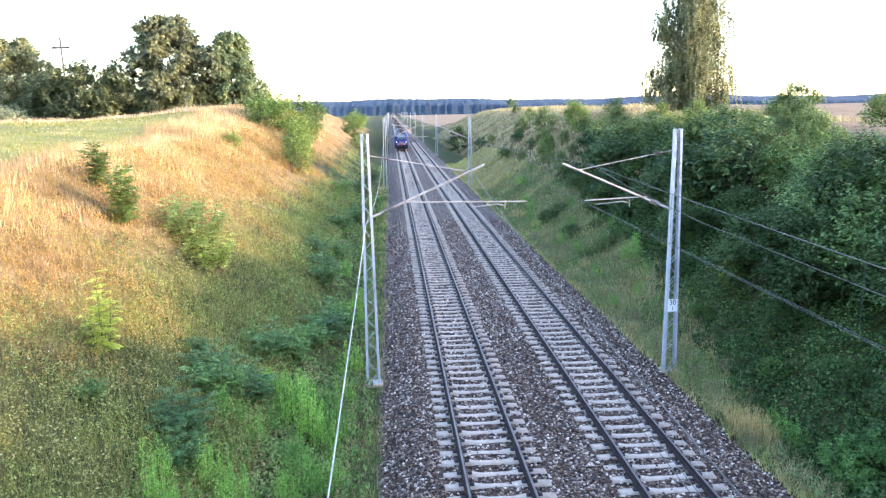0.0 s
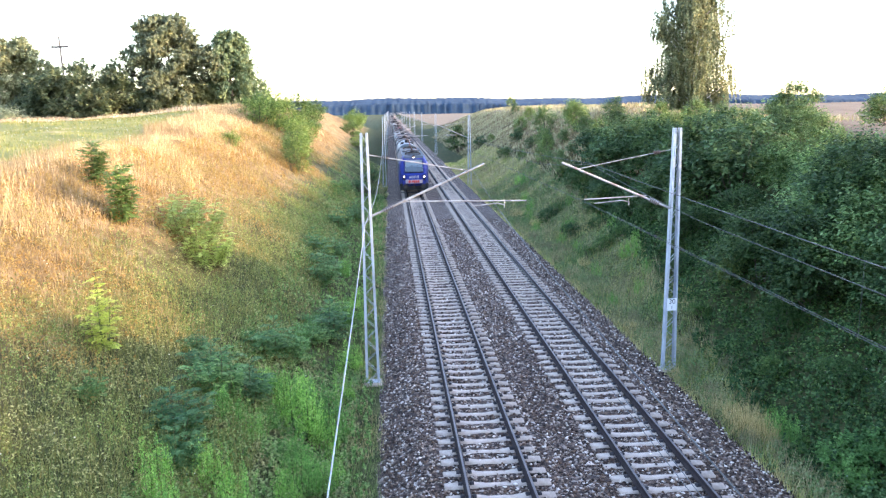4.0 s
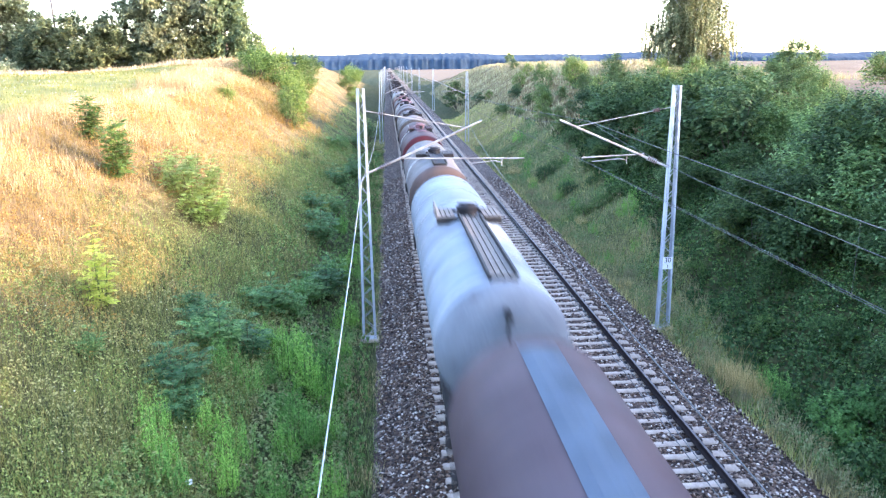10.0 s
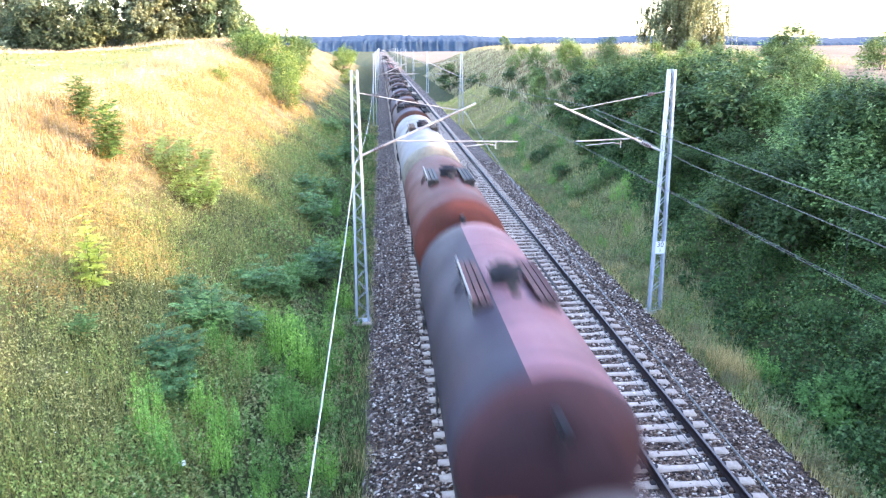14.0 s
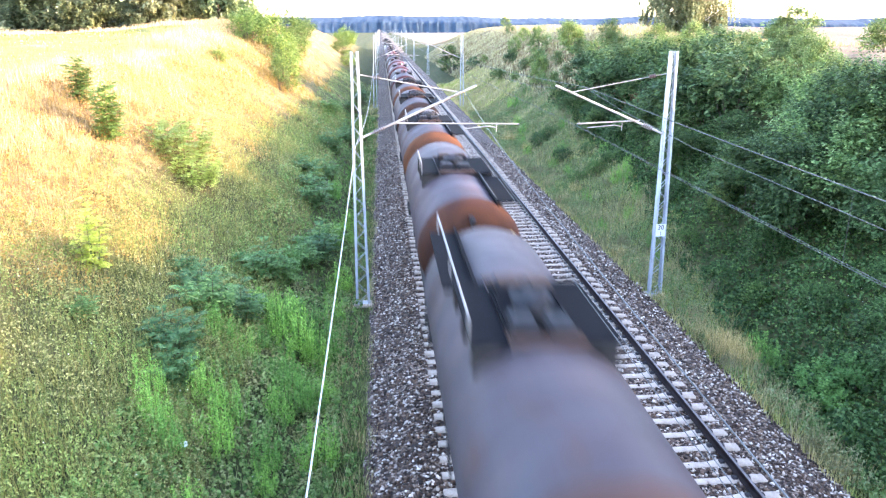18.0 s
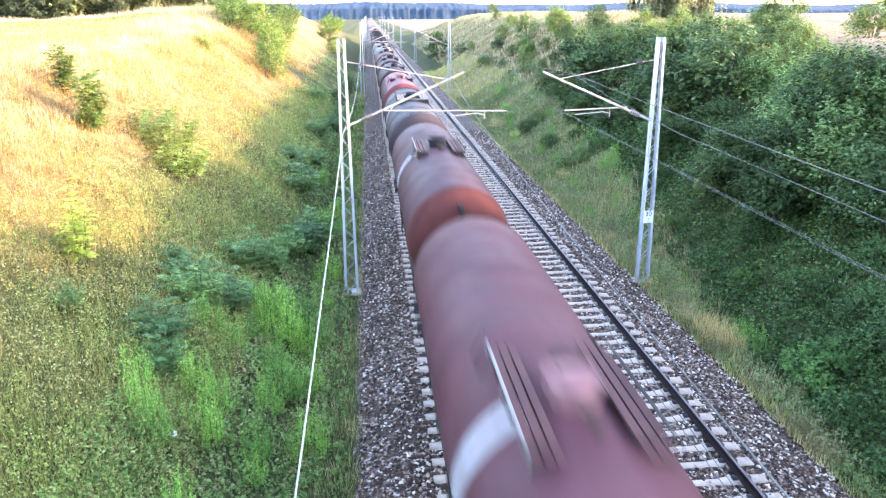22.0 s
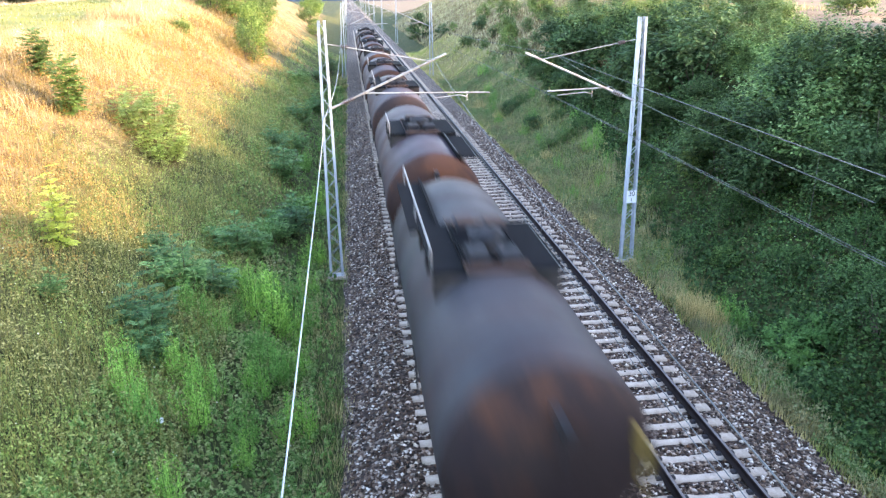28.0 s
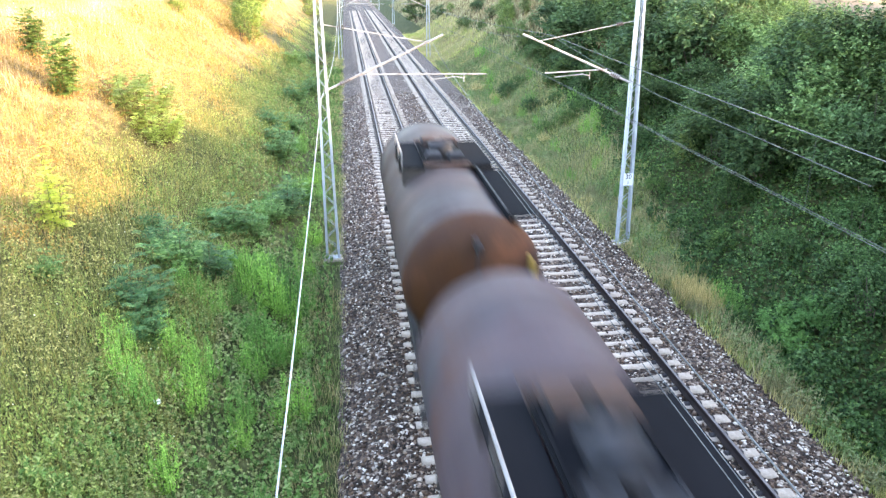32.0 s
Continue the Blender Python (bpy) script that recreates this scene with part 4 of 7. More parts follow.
lite += [(19.0, 102, 0.95), (19.5, 87, 0.95), (19.9, 74, 0.72), (20.9, 124, 0.65), (27, 181, 0.75), (14.4, 74, 0.55), (17.5, 95, 0.5), (12.8, 62, 0.40), (18.6, 80, 0.6), (21.5, 66, 0.6), (17.0, 112, 0.45), (15.0, 128, 0.4), (13.4, 47, 0.40), (11.9, 30, 0.3), (23, 150, 0.6),
        (15.6, 86, 0.62), (17.8, 71, 0.8), (16.3, 62, 0.62), (19.4, 58, 0.7), (20.6, 92, 0.9), (18.2, 118, 0.7), (14.0, 92, 0.4), (13.2, 104, 0.45), (21.8, 80, 0.75)]
place(bush_proto("bush", 1.7, 4.4, 430, 8, 0.15, M["light_shrub"], 40, 1.0, 0.25, 0.26), lite, "young light green deciduous shrub on the slope", "shrub", "shrubs on the cutting slopes")
place(bush_proto("bush", 1.3, 1.7, 520, 8, 0.062, M["bramble"], 40, 0.5, 0.2), [(10.6, 15.6, 1.0), (11.8, 14.2, 1.15), (11.2, 17.4, 0.8), (12.6, 16.4, 1.0), (10.9, 20.3, 0.6), (12.4, 19.2, 0.8), (10.0, 22.5, 0.45), (11.6, 25.0, 0.7), (10.3, 29.0, 0.5), (11.3, 34.0, 0.7), (10.4, 43.0, 0.7), (9.5, 43.8, 0.55), (11.6, 43.4, 0.6), (10.8, 58.0, 0.7), (12.2, 36.6, 0.7), (12.4, 52.0, 0.8), (11.4, 49.0, 0.5), (10.0, 50.0, 0.7), (9.9, 57.0, 0.8)], "low leafy green bush among the brambles", "shrub", "low bushes on the right verge")
place(bush_proto("bush", 0.8, 1.1, 300, 9, 0.070, M["bright_bush"], 26, 0.4, 0.25), [(9.0, 17.0, 0.85), (9.6, 16.6, 0.8), (8.7, 16.2, 0.7)], "bright green leafy bush at the edge of the brambles", "shrub", "low bushes on the right verge")

# out-of-view shrubs added to shade the left slope, with one sunny gap
proto = bush_proto("bush", 2.4, 4.2, 220, 7, 0.5, M["hedge"], 40, 0.9)
place(proto, [(rng.uniform(18, 21.5), y, rng.uniform(1.6, 1.9)) for y in np.arange(-14.2, 3.6, 2.1)] + [(20.4, 5.6, 1.15), (20.6, 9.0, 0.98), (19.4, 9.9, 0.90), (20.4, 10.9, 1.30), (20.8, 12.8, 1.15)], "tall dark green shrub on the shaded crest", "shrub", "shrubs on the cutting slopes")

rng = np.random.default_rng(31)
proto = tree_proto("birch_tree", 14.6, 3.5, 2500, 26, 0.19, M["birch"], M["birch_bark"], "birch", 90)
place(proto, [(28.0, 75, 1.0)], "tall birch with drooping pale green foliage", "tree", "trees by the cutting")
proto = tree_proto("oak_tree", 15.2, 6.8, 4800, 9, 0.40, M["oak"], M["bark"], "round", 80, 1.3)
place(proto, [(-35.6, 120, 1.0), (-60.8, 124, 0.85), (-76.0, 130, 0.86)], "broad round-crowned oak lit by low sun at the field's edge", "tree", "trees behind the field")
proto = tree_proto("maple_tree", 12.6, 6.0, 3300, 9, 0.34, M["fir"], M["bark"], "spreading", 80, 1.5)
place(proto, [(-27.0, 122, 1.0)], "ragged dark green tree beside the big oak", "tree", "trees behind the field")
proto = bush_proto("thicket", 4.5, 7.6, 900, 10, 0.32, M["thicket"], 60, 1.2, 0.15, 0.26)
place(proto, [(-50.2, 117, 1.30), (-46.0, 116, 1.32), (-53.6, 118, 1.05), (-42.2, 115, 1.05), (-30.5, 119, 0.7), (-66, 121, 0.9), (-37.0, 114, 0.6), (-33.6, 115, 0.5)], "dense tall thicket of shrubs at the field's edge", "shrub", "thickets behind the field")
proto = bush_proto("willow_bush", 2.0, 2.0, 260, 9, 0.22, M["willow"], 30, 0.9, 0.2)
place(proto, [(-56.5, 113, 1.25), (-59.5, 114, 0.9)], "low silvery green willow bush at the field's edge", "shrub", "thickets behind the field")

rng = np.random.default_rng(37)
# left slope: saplings, bushes and clumps
proto = pinnate_proto("sapling", 9, 3.1, 0.70, 26, 0.42, 5, 0.085, M["sapling_leaf"], M["stem"], 0.12)
place(proto, [(-12.4, 28.4, 1.05), (-14.1, 30.8, 0.88)], "slender young ash sapling in the dry grass", "shrub", "saplings on the left slope")
proto = bush_proto("sapling", 0.8, 3.0, 260, 9, 0.085, M["sun_shrub"], 30, 0.6, 0.3)
place(proto, [(-10.7, 67.5, 1.6), (-11.2, 69.5, 1.3), (-10.9, 65.6, 1.0)], "slender young tree on the sunny slope", "shrub", "saplings on the left slope")
proto = pinnate_proto("yellow_sapling", 8, 2.4, 0.46, 15, 0.32, 5, 0.062, M["sunny"], M["green_stem"], 0.10)
place(proto, [(-9.75, 18.8, 1.0)], "small yellow-green sapling on the slope", "shrub", "saplings on the left slope")
proto = pinnate_proto("ash_bush", 26, 2.4, 1.9, 12, 0.46, 5, 0.075, M["ash_leaf"], M["stem"], 0.2)
place(proto, [(-10.3, 30.4, 1.0), (-9.6, 29.3, 0.75), (-11.2, 31.4, 0.8)], "loose green ash bush on the sunny slope", "shrub", "saplings on the left slope")
proto = bush_proto("bush", 1.5, 2.5, 480, 8, 0.11, M["sun_shrub"], 36, 0.7, 0.25)
place(proto, [(-14.6, 59, 0.6), (-15.3, 87, 1.9), (-15.1, 103, 2.0), (-16.2, 82, 1.5), (-15.8, 136, 1.7), (-14.0, 93, 1.3), (-14.2, 112, 1.5), (-13.4, 98, 1.3), (-12.0, 78, 1.2), (-11.5, 186, 1.9), (-11.9, 215, 2.0), (-10.4, 160, 1.4), (-8.5, 140, 1.0), (-12.9, 88, 1.1), (-17.2, 92, 1.2)], "round mid-green shrub on the sunny slope", "shrub", "shrubs on the cutting slopes")
proto = pinnate_proto("sumac_shrub", 11, 1.5, 0.95, 12, 0.46, 6, 0.066, M["elder"], M["stem"], 0.2)
place(proto, [(-7.1, 19.6, 1.05), (-6.5, 20.4, 1.0), (-7.6, 20.6, 0.8), (-7.5, 16.8, 0.95), (-7.2, 15.6, 0.7), (-6.5, 24.2, 0.95), (-5.9, 24.9, 0.8), (-5.1, 29.2, 1.1), (-5.4, 27.6, 0.8), (-5.0, 31.4, 0.9), (-5.8, 36.2, 1.1), (-6.0, 38.6, 1.0), (-6.2, 53.5, 1.2), (-6.6, 41.4, 1.0), (-5.6, 44, 0.9), (-5.2, 61, 1.2), (-7.0, 70, 1.3), (-5.4, 82, 1.3), (-5.0, 97, 1.5), (-8.2, 21.5, 0.55), (-9.3, 16.6, 0.5)], "bluish green sumac shrub with feathered leaves", "shrub", "sumac shrubs by the ditch")


def clump_proto(name, stalks, r, h0, h1, leaves, size, long, mat, up):
    """A clump of upright feathery stalks, tallest in the middle."""
    t = empty(name)
    a, q = rng.uniform(0, 2 * np.pi, stalks), r * np.sqrt(rng.random(stalks))
    x, y, h = q * np.cos(a), q * np.sin(a), rng.uniform(h0, h1, stalks) * (1.08 - 0.35 * (q / r) ** 2)
    u = rng.uniform(0.08, 1.0, (stalks, leaves))
    b = rng.uniform(0, 2 * np.pi, (stalks, leaves))
    rad = 0.045 * (1.15 - u)
    lx, ly = rng.normal(0, 0.05, stalks) * h + 0.10 * x, rng.normal(0, 0.05, stalks) * h + 0.10 * y
    p = np.stack([x[:, None] + np.cos(b) * rad + lx[:, None] * u, y[:, None] + np.sin(b) * rad + ly[:, None] * u, h[:, None] * u], -1).reshape(-1, 3)
    d = np.stack([np.cos(b), np.sin(b), np.full_like(b, up)], -1).reshape(-1, 3)
    d /= np.linalg.norm(d, axis=1, keepdims=True)
    side = np.cross(d, rng.normal(size=d.shape))
    side /= np.linalg.norm(side, axis=1, keepdims=True)
    s = (size * rng.uniform(0.7, 1.3, (stalks, leaves)) * (1.25 - 0.5 * u)).reshape(-1, 1)
    P = np.stack([p - side * s / 2, p + side * s / 2, p + d * s * long], 1).reshape(-1, 3)
    part("foliage", mesh_np("foliage", P, np.arange(len(P)).reshape(-1, 3), mat), None, t)
    segs = [((x[i], y[i], -0.1), (x[i] + lx[i] * 0.9, y[i] + ly[i] * 0.9, h[i] * 0.9), 0.006, 0.003) for i in range(0, stalks, 2)]
    part("stalk", limb_mesh("stalk", segs, M["green_stem"]), None, t)["kind"] = "stuff"
    return t


proto = clump_proto("goldenrod_clump", 27, 0.40, 0.60, 1.30, 60, 0.021, 3.6, M["bright"], 1.0)
gold = [(-5.0, 20.1, 1.3), (-4.6, 20.9, 1.25), (-5.4, 21.0, 1.15), (-4.4, 19.6, 1.0), (-6.7, 18.4, 0.85), (-6.4, 15.4, 0.9), (-7.4, 14.6, 0.75), (-4.7, 17.0, 1.05), (-3.9, 20.2, 0.85), (-6.0, 18.2, 0.7), (-5.8, 15.0, 0.9), (-7.0, 13.6, 0.8), (-5.0, 14.2, 0.8), (-4.1, 23.0, 0.8), (-4.0, 26.0, 0.9), (-4.6, 31.5, 1.0), (-4.1, 35.0, 0.8), (-5.0, 40.5, 1.0), (-4.2, 47.0, 0.9), (-4.0, 17.6, 0.7), (-3.9, 14.6, 0.9), (-6.6, 13.0, 0.8),
        (8.35, 18.9, 0.85), (8.5, 18.4, 0.7), (10.9, 39.3, 0.9), (10.6, 39.9, 0.8), (9.3, 30.5, 0.6), (10.2, 52, 0.9), (9.4, 46, 0.7), (11.4, 76, 1.2), (10.0, 68, 1.0), (9.0, 60, 0.9),
        (8.7, 39.2, 0.75), (8.0, 33.6, 0.6), (7.4, 26.8, 0.5), (10.5, 51.6, 0.8), (11.5, 40.8, 0.7), (11.2, 78.0, 1.1), (9.6, 34.4, 0.6), (8.9, 28.6, 0.55), (10.4, 35.8, 0.65), (9.2, 49.5, 0.8), (12.0, 47.0, 0.8), (8.6, 55.5, 0.8), (11.8, 58.0, 0.9), (9.8, 64.0, 0.9)]
gold += spots_in(20, -6.4, -3.7, 11, 34, 0.55, 0.95, 1.2)
place(proto, gold, "upright clump of bright green goldenrod stalks", "plant", "goldenrod clumps", 1.12)


proto = clump_proto("dry_grass_tuft", 150, 0.45, 0.5, 1.0, 5, 0.012, 26.0, M["pale_straw"], 3.5)
place(proto, [(7.55, 19.3, 0.9), (7.85, 18.9, 0.85), (7.6, 20.0, 0.8), (7.95, 19.7, 0.8), (7.45, 20.7, 0.7), (7.35, 18.6, 0.6), (7.7, 21.5, 0.6), (8.0, 22.6, 0.55), (8.1, 24.2, 0.55), (8.0, 27.8, 0.6), (8.2, 31.0, 0.7), (8.5, 35.0, 0.7), (8.3, 38.0, 0.7), (8.8, 42.0, 0.8), (8.4, 47.0, 0.8), (9.0, 53.0, 0.9), (8.2, 16.0, 0.55), (9.3, 24.3, 0.6), (9.0, 27.2, 0.6), (9.2, 25.4, 0.5), (7.5, 39.4, 0.8), (7.7, 51.5, 0.9), (7.3, 14.3, 0.6), (7.5, 36.2, 0.7), (7.6, 43.5, 0.8), (7.7, 47.6, 0.85), (8.9, 57.5, 0.9), (9.8, 44.8, 0.7), (7.5, 29.4, 0.6), (7.4, 24.0, 0.55), (8.4, 63.0, 1.0)], "upright tuft of dry straw-coloured grass at the ballast's edge", "grass", "dry tufts on the right verge")

# a crumpled white bag in the ditch
bm = bmesh.new()
bmesh.ops.create_icosphere(bm, subdivisions=3, radius=0.085)
for v in bm.verts:
    v.co *= 0.75 + 0.55 * noise.noise(v.co * 14.0)
    v.co.z *= 0.6
bag = tagged(part("plastic_bag", bm, M["white"]), "small crumpled white plastic bag lying in the ditch", "litter")
bag.location = (-6.33, 13.25, float(height(-6.33, 13.25)) + 0.20)

# ---------------------------------------------------------------- utility pole far behind the field
pole = tagged(empty("utility_pole", pose(-59.6, 140, 7.4, 0, -1.2, 0)), "slender grey utility pole with a crossarm", "utility pole")
bm = bmesh.new()
rod(bm, (0, 0, -0.5), (0, 0, 14.8), 0.24, 0.17, 8)
part("shaft", bm, M["pole_wood"], pole)
bm = bmesh.new()
box(bm, -1.5, 1.5, -0.15, 0.15, 12.75, 13.12)
part("crossarm", bm, M["pole_wood"], pole)
for sx in (-1.2, 1.2, 0.0):
    bm = bmesh.new()
    rod(bm, (sx, 0, 13.1), (sx, 0, 13.5), 0.07, seg=6)
    part("insulator", bm, M["porcelain"], pole)


# ---------------------------------------------------------------- grass and weeds
rng = np.random.default_rng(41)


def blades(n, x, y, h, w, lean=0.25):
    """Upright triangular blades standing on the ground."""
    a = rng.uniform(0, 2 * np.pi, n)
    z = height(x, y) - 0.03
    dx, dy = np.cos(a) * w / 2, np.sin(a) * w / 2
    lx, ly = rng.normal(0, lean, n) * h, rng.normal(0, lean, n) * h
    P = np.stack([np.stack([x - dx, y - dy, z], -1), np.stack([x + dx, y + dy, z], -1), np.stack([x + lx, y + ly, z + h], -1)], 1)
    return P.reshape(-1, 3), np.arange(3 * n).reshape(-1, 3)


def sample(n, x0, x1, y0, y1, power=1.6):
    return rng.uniform(x0, x1, n), y0 + (y1 - y0) * rng.random(n) ** power


def grass(name, n, x0, x1, y0, y1, h0, h1, w, mat, label, keep=None, power=1.6):
    x, y = sample(n, x0, x1, y0, y1, power)
    if keep is not None:
        k = keep(x, y)
        x, y = x[k], y[k]
    n = len(x)
    far = 1 + np.clip((y - 30) / 60, 0, 2)
    h = rng.uniform(h0, h1, n) * (0.8 + 0.3 * wave(x, y, 0.6, 5))
    P, F = blades(n, x, y, h, w * far * rng.uniform(0.7, 1.3, n))
    tagged(part(name, mesh_np(name, P, F, mat), None), label, "grass", kind="stuff")


def straw_zone(x, y):
    z = height(x, y)
    return (z + 1.3 * wave(x, y, 0.35, 6) + 0.9 * wave(x, y, 1.1, 8) + rng.normal(0, 0.6, len(x))) > 3.0


def verge_edge(y):
    """How far the light verge reaches from the right track towards the brambles."""
    return np.interp(y, [10, 17, 24, 30, 60, 130], [7.45, 7.85, 9.0, 10.2, 12.8, 15.0])


def field_edge(y):
    return -17.3 - 0.14 * np.maximum(y - 42, 0)


def top_zone(x, y):
    return (height(x, y) + 0.8 * wave(x, y, 0.5, 6) + rng.normal(0, 0.5, len(x)) > 4.6) & (x > field_edge(y) + 1.0 * wave(x, y, 0.3, 3))


grass("straw_grass", 120000, -23, -9, 12, 130, 0.35, 0.95, 0.018, M["straw"], "tall dry golden grass on the sunny upper slope", top_zone)
grass("slope_grass", 60000, -14, -6, 10, 130, 0.2, 0.6, 0.018, M["straw"], "thin dry grass among the weeds", lambda x, y: straw_zone(x, y) & ~top_zone(x, y))
grass("green_grass", 42000, -9, -2.9, 10, 130, 0.10, 0.35, 0.018, M["green_blade"], "short green grass on the lower slope")
grass("meadow_grass", 60000, -70, -17, 26, 112, 0.10, 0.3, 0.05, M["meadow_blade"], "pale green meadow grass on the field", lambda x, y: x < field_edge(y) + 1.0 * wave(x, y, 0.3, 3), 1.2)
grass("verge_grass", 95000, 7.0, 14, 10, 130, 0.15, 0.55, 0.024, M["verge_blade"], "green grass on the shaded slope foot", lambda x, y: x + 0.5 * wave(x, y, 0.7, 3) < verge_edge(y) + 0.1)
grass("dry_verge_grass", 62000, 7.15, 13.5, 11, 120, 0.3, 0.85, 0.020, M["pale_straw"], "dry pale grass along the verge", lambda x, y: (x < verge_edge(y) + 0.3) & (wave(x, y, 0.9, 9) + 0.8 * wave(x, y, 2.3, 2) - 0.18 * np.minimum(x - 8.0, 2.0) + 0.2 > -0.25))
grass("weed_stems", 60000, -14, -5.8, 8.5, 75, 0.30, 0.75, 0.013, M["weed_stem"], "thin brownish stems among the slope's weeds", lambda x, y: height(x, y) + 0.8 * wave(x, y, 0.7, 14) + 0.05 * (y - 18) + rng.normal(0, 0.6, len(x)) < 3.9, power=1.9)
grass("edge_grass", 9000, -3.75, -2.65, 9.5, 95, 0.12, 0.50, 0.014, M["pale_straw"], "sparse dry grass along the ballast's edge", lambda x, y: wave(x, y, 1.3, 5) + 0.7 * wave(x, y, 3.1, 6) > -0.1)
grass("edge_green", 14000, -3.9, -2.75, 9.5, 95, 0.10, 0.40, 0.018, M["green_blade"], "short green grass reaching over the ballast's edge", lambda x, y: wave(x, y, 1.1, 7) > -0.5)
grass("crest_straw", 80000, -33, -11.5, 20, 125, 0.40, 0.90, 0.020, M["plume"], "tall pale feathery grass along the cutting's crest", lambda x, y: (height(x, y) > 4.9 + 0.5 * wave(x, y, 0.5, 13)) & (x > field_edge(y) + 0.3 + 0.8 * wave(x, y, 0.4, 3)) & (wave(x, y, 0.8, 11) + 0.6 * wave(x, y, 2.1, 12) > -0.25), power=1.5)
grass("field_edge_grass", 26000, -80, -22, 98, 116, 0.4, 1.3, 0.09, M["plume"], "dry pinkish grass before the thickets", power=1.0)
grass("hill_straw", 44000, 10.5, 34, 55, 230, 0.3, 0.8, 0.05, M["pale_straw"], "pale straw on the far hillside", power=1.2)


def weeds(name, n, x0, x1, y0, y1, h0, h1, leaves, size, mat, label, keep=None, power=1.5, droop=0.5, spread=0.13, long=2.0, mound=0.0):
    """Leafy stalks, joined."""
    x, y = sample(n, x0, x1, y0, y1, power)
    if keep is not None:
        k = keep(x, y)
        x, y = x[k], y[k]
    n = len(x)
    z = height(x, y)
    h = rng.uniform(h0, h1, n) * (0.85 + 0.35 * wave(x, y, 0.8, 3))
    if mound:
        m = 0.5 + 0.5 * wave(x, y, 2.3, 4) + 0.35 * wave(x, y, 5.1, 7)
        h = h * (1 - mound + 1.6 * mound * np.clip(m, 0.05, 1.2))
    u = rng.uniform(0.15, 1.0, (n, leaves)) if not mound else rng.uniform(0.45, 1.0, (n, leaves))
    a = rng.uniform(0, 2 * np.pi, (n, leaves))
    rad = spread * (1.15 - u) * h[:, None] / 0.6 * rng.uniform(0.5, 1.2, (n, leaves))
    lx, ly = rng.normal(0, 0.12, n) * h, rng.normal(0, 0.12, n) * h
    P = np.stack([x[:, None] + np.cos(a) * rad + lx[:, None] * u, y[:, None] + np.sin(a) * rad + ly[:, None] * u, z[:, None] + h[:, None] * u], -1).reshape(-1, 3)
    N = np.stack([np.cos(a) * droop, np.sin(a) * droop, np.ones_like(a)], -1).reshape(-1, 3) + rng.normal(0, 0.35, (n * leaves, 3))
    s = size * rng.uniform(0.6, 1.3, n * leaves) * np.repeat(1 + np.clip((y - 30) / 60, 0, 1.5), leaves)
    V, F = leaf_quads(P, N, s, 0.12, long)
    tagged(part(name, mesh_np(name, V, F, mat), None), label, "weeds", kind="stuff")


weeds("slope_weeds", 25000, -14, -5.8, 8.5, 75, 0.30, 0.85, 8, 0.029, M["weed"], "knee-high greyish green weeds on the cutting slope", lambda x, y: height(x, y) + 0.8 * wave(x, y, 0.7, 14) + 0.05 * (y - 18) + rng.normal(0, 0.5, len(x)) < 3.9, power=1.9, droop=0.9, long=2.3)
weeds("golden_weeds", 13000, -16, -8.0, 12, 90, 0.35, 0.85, 12, 0.033, M["gold_weed"], "tall golden brown weeds on the sunny slope", straw_zone, power=1.5, droop=0.9, long=2.3)
weeds("ditch_weeds", 6000, -7.5, -3.1, 10, 80, 0.15, 0.5, 11, 0.05, M["low_leaf"], "low green weeds beside the ballast", power=1.6, mound=0.5)
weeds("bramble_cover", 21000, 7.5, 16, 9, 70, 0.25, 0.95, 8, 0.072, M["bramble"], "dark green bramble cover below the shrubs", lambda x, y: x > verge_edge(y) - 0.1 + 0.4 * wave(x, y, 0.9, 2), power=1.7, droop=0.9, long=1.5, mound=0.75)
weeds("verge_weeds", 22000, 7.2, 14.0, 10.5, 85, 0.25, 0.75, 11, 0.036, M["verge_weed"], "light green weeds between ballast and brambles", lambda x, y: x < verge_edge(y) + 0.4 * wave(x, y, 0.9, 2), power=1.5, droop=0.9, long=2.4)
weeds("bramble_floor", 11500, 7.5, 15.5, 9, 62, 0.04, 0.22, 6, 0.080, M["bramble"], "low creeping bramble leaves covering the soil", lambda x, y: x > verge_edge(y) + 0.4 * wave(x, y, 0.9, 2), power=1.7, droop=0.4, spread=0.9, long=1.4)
weeds("ground_cover", 6000, -7.6, -3.6, 9.5, 26.0, 0.06, 0.20, 8, 0.055, M["verge_weed"], "pale green low leaves covering the ditch", power=1.0, droop=0.3, spread=0.4, long=1.3)
weeds("meadow_flowers", 900, -45, -16.8, 26, 80, 0.25, 0.45, 2, 0.035, M["flower"], "small white flowers scattered over the meadow", lambda x, y: x < field_edge(y) + 0.6, power=1.0, long=1.0)
weeds("white_flowers", 420, -12.5, -3.3, 11, 45, 0.55, 0.95, 1, 0.030, M["flower"], "scattered small white flowers on the slope", power=1.2, long=1.0)
weeds("verge_flowers", 200, 7.6, 12.0, 12, 50, 0.45, 0.85, 1, 0.030, M["flower"], "scattered small white flowers on the verge", power=1.2, long=1.0)

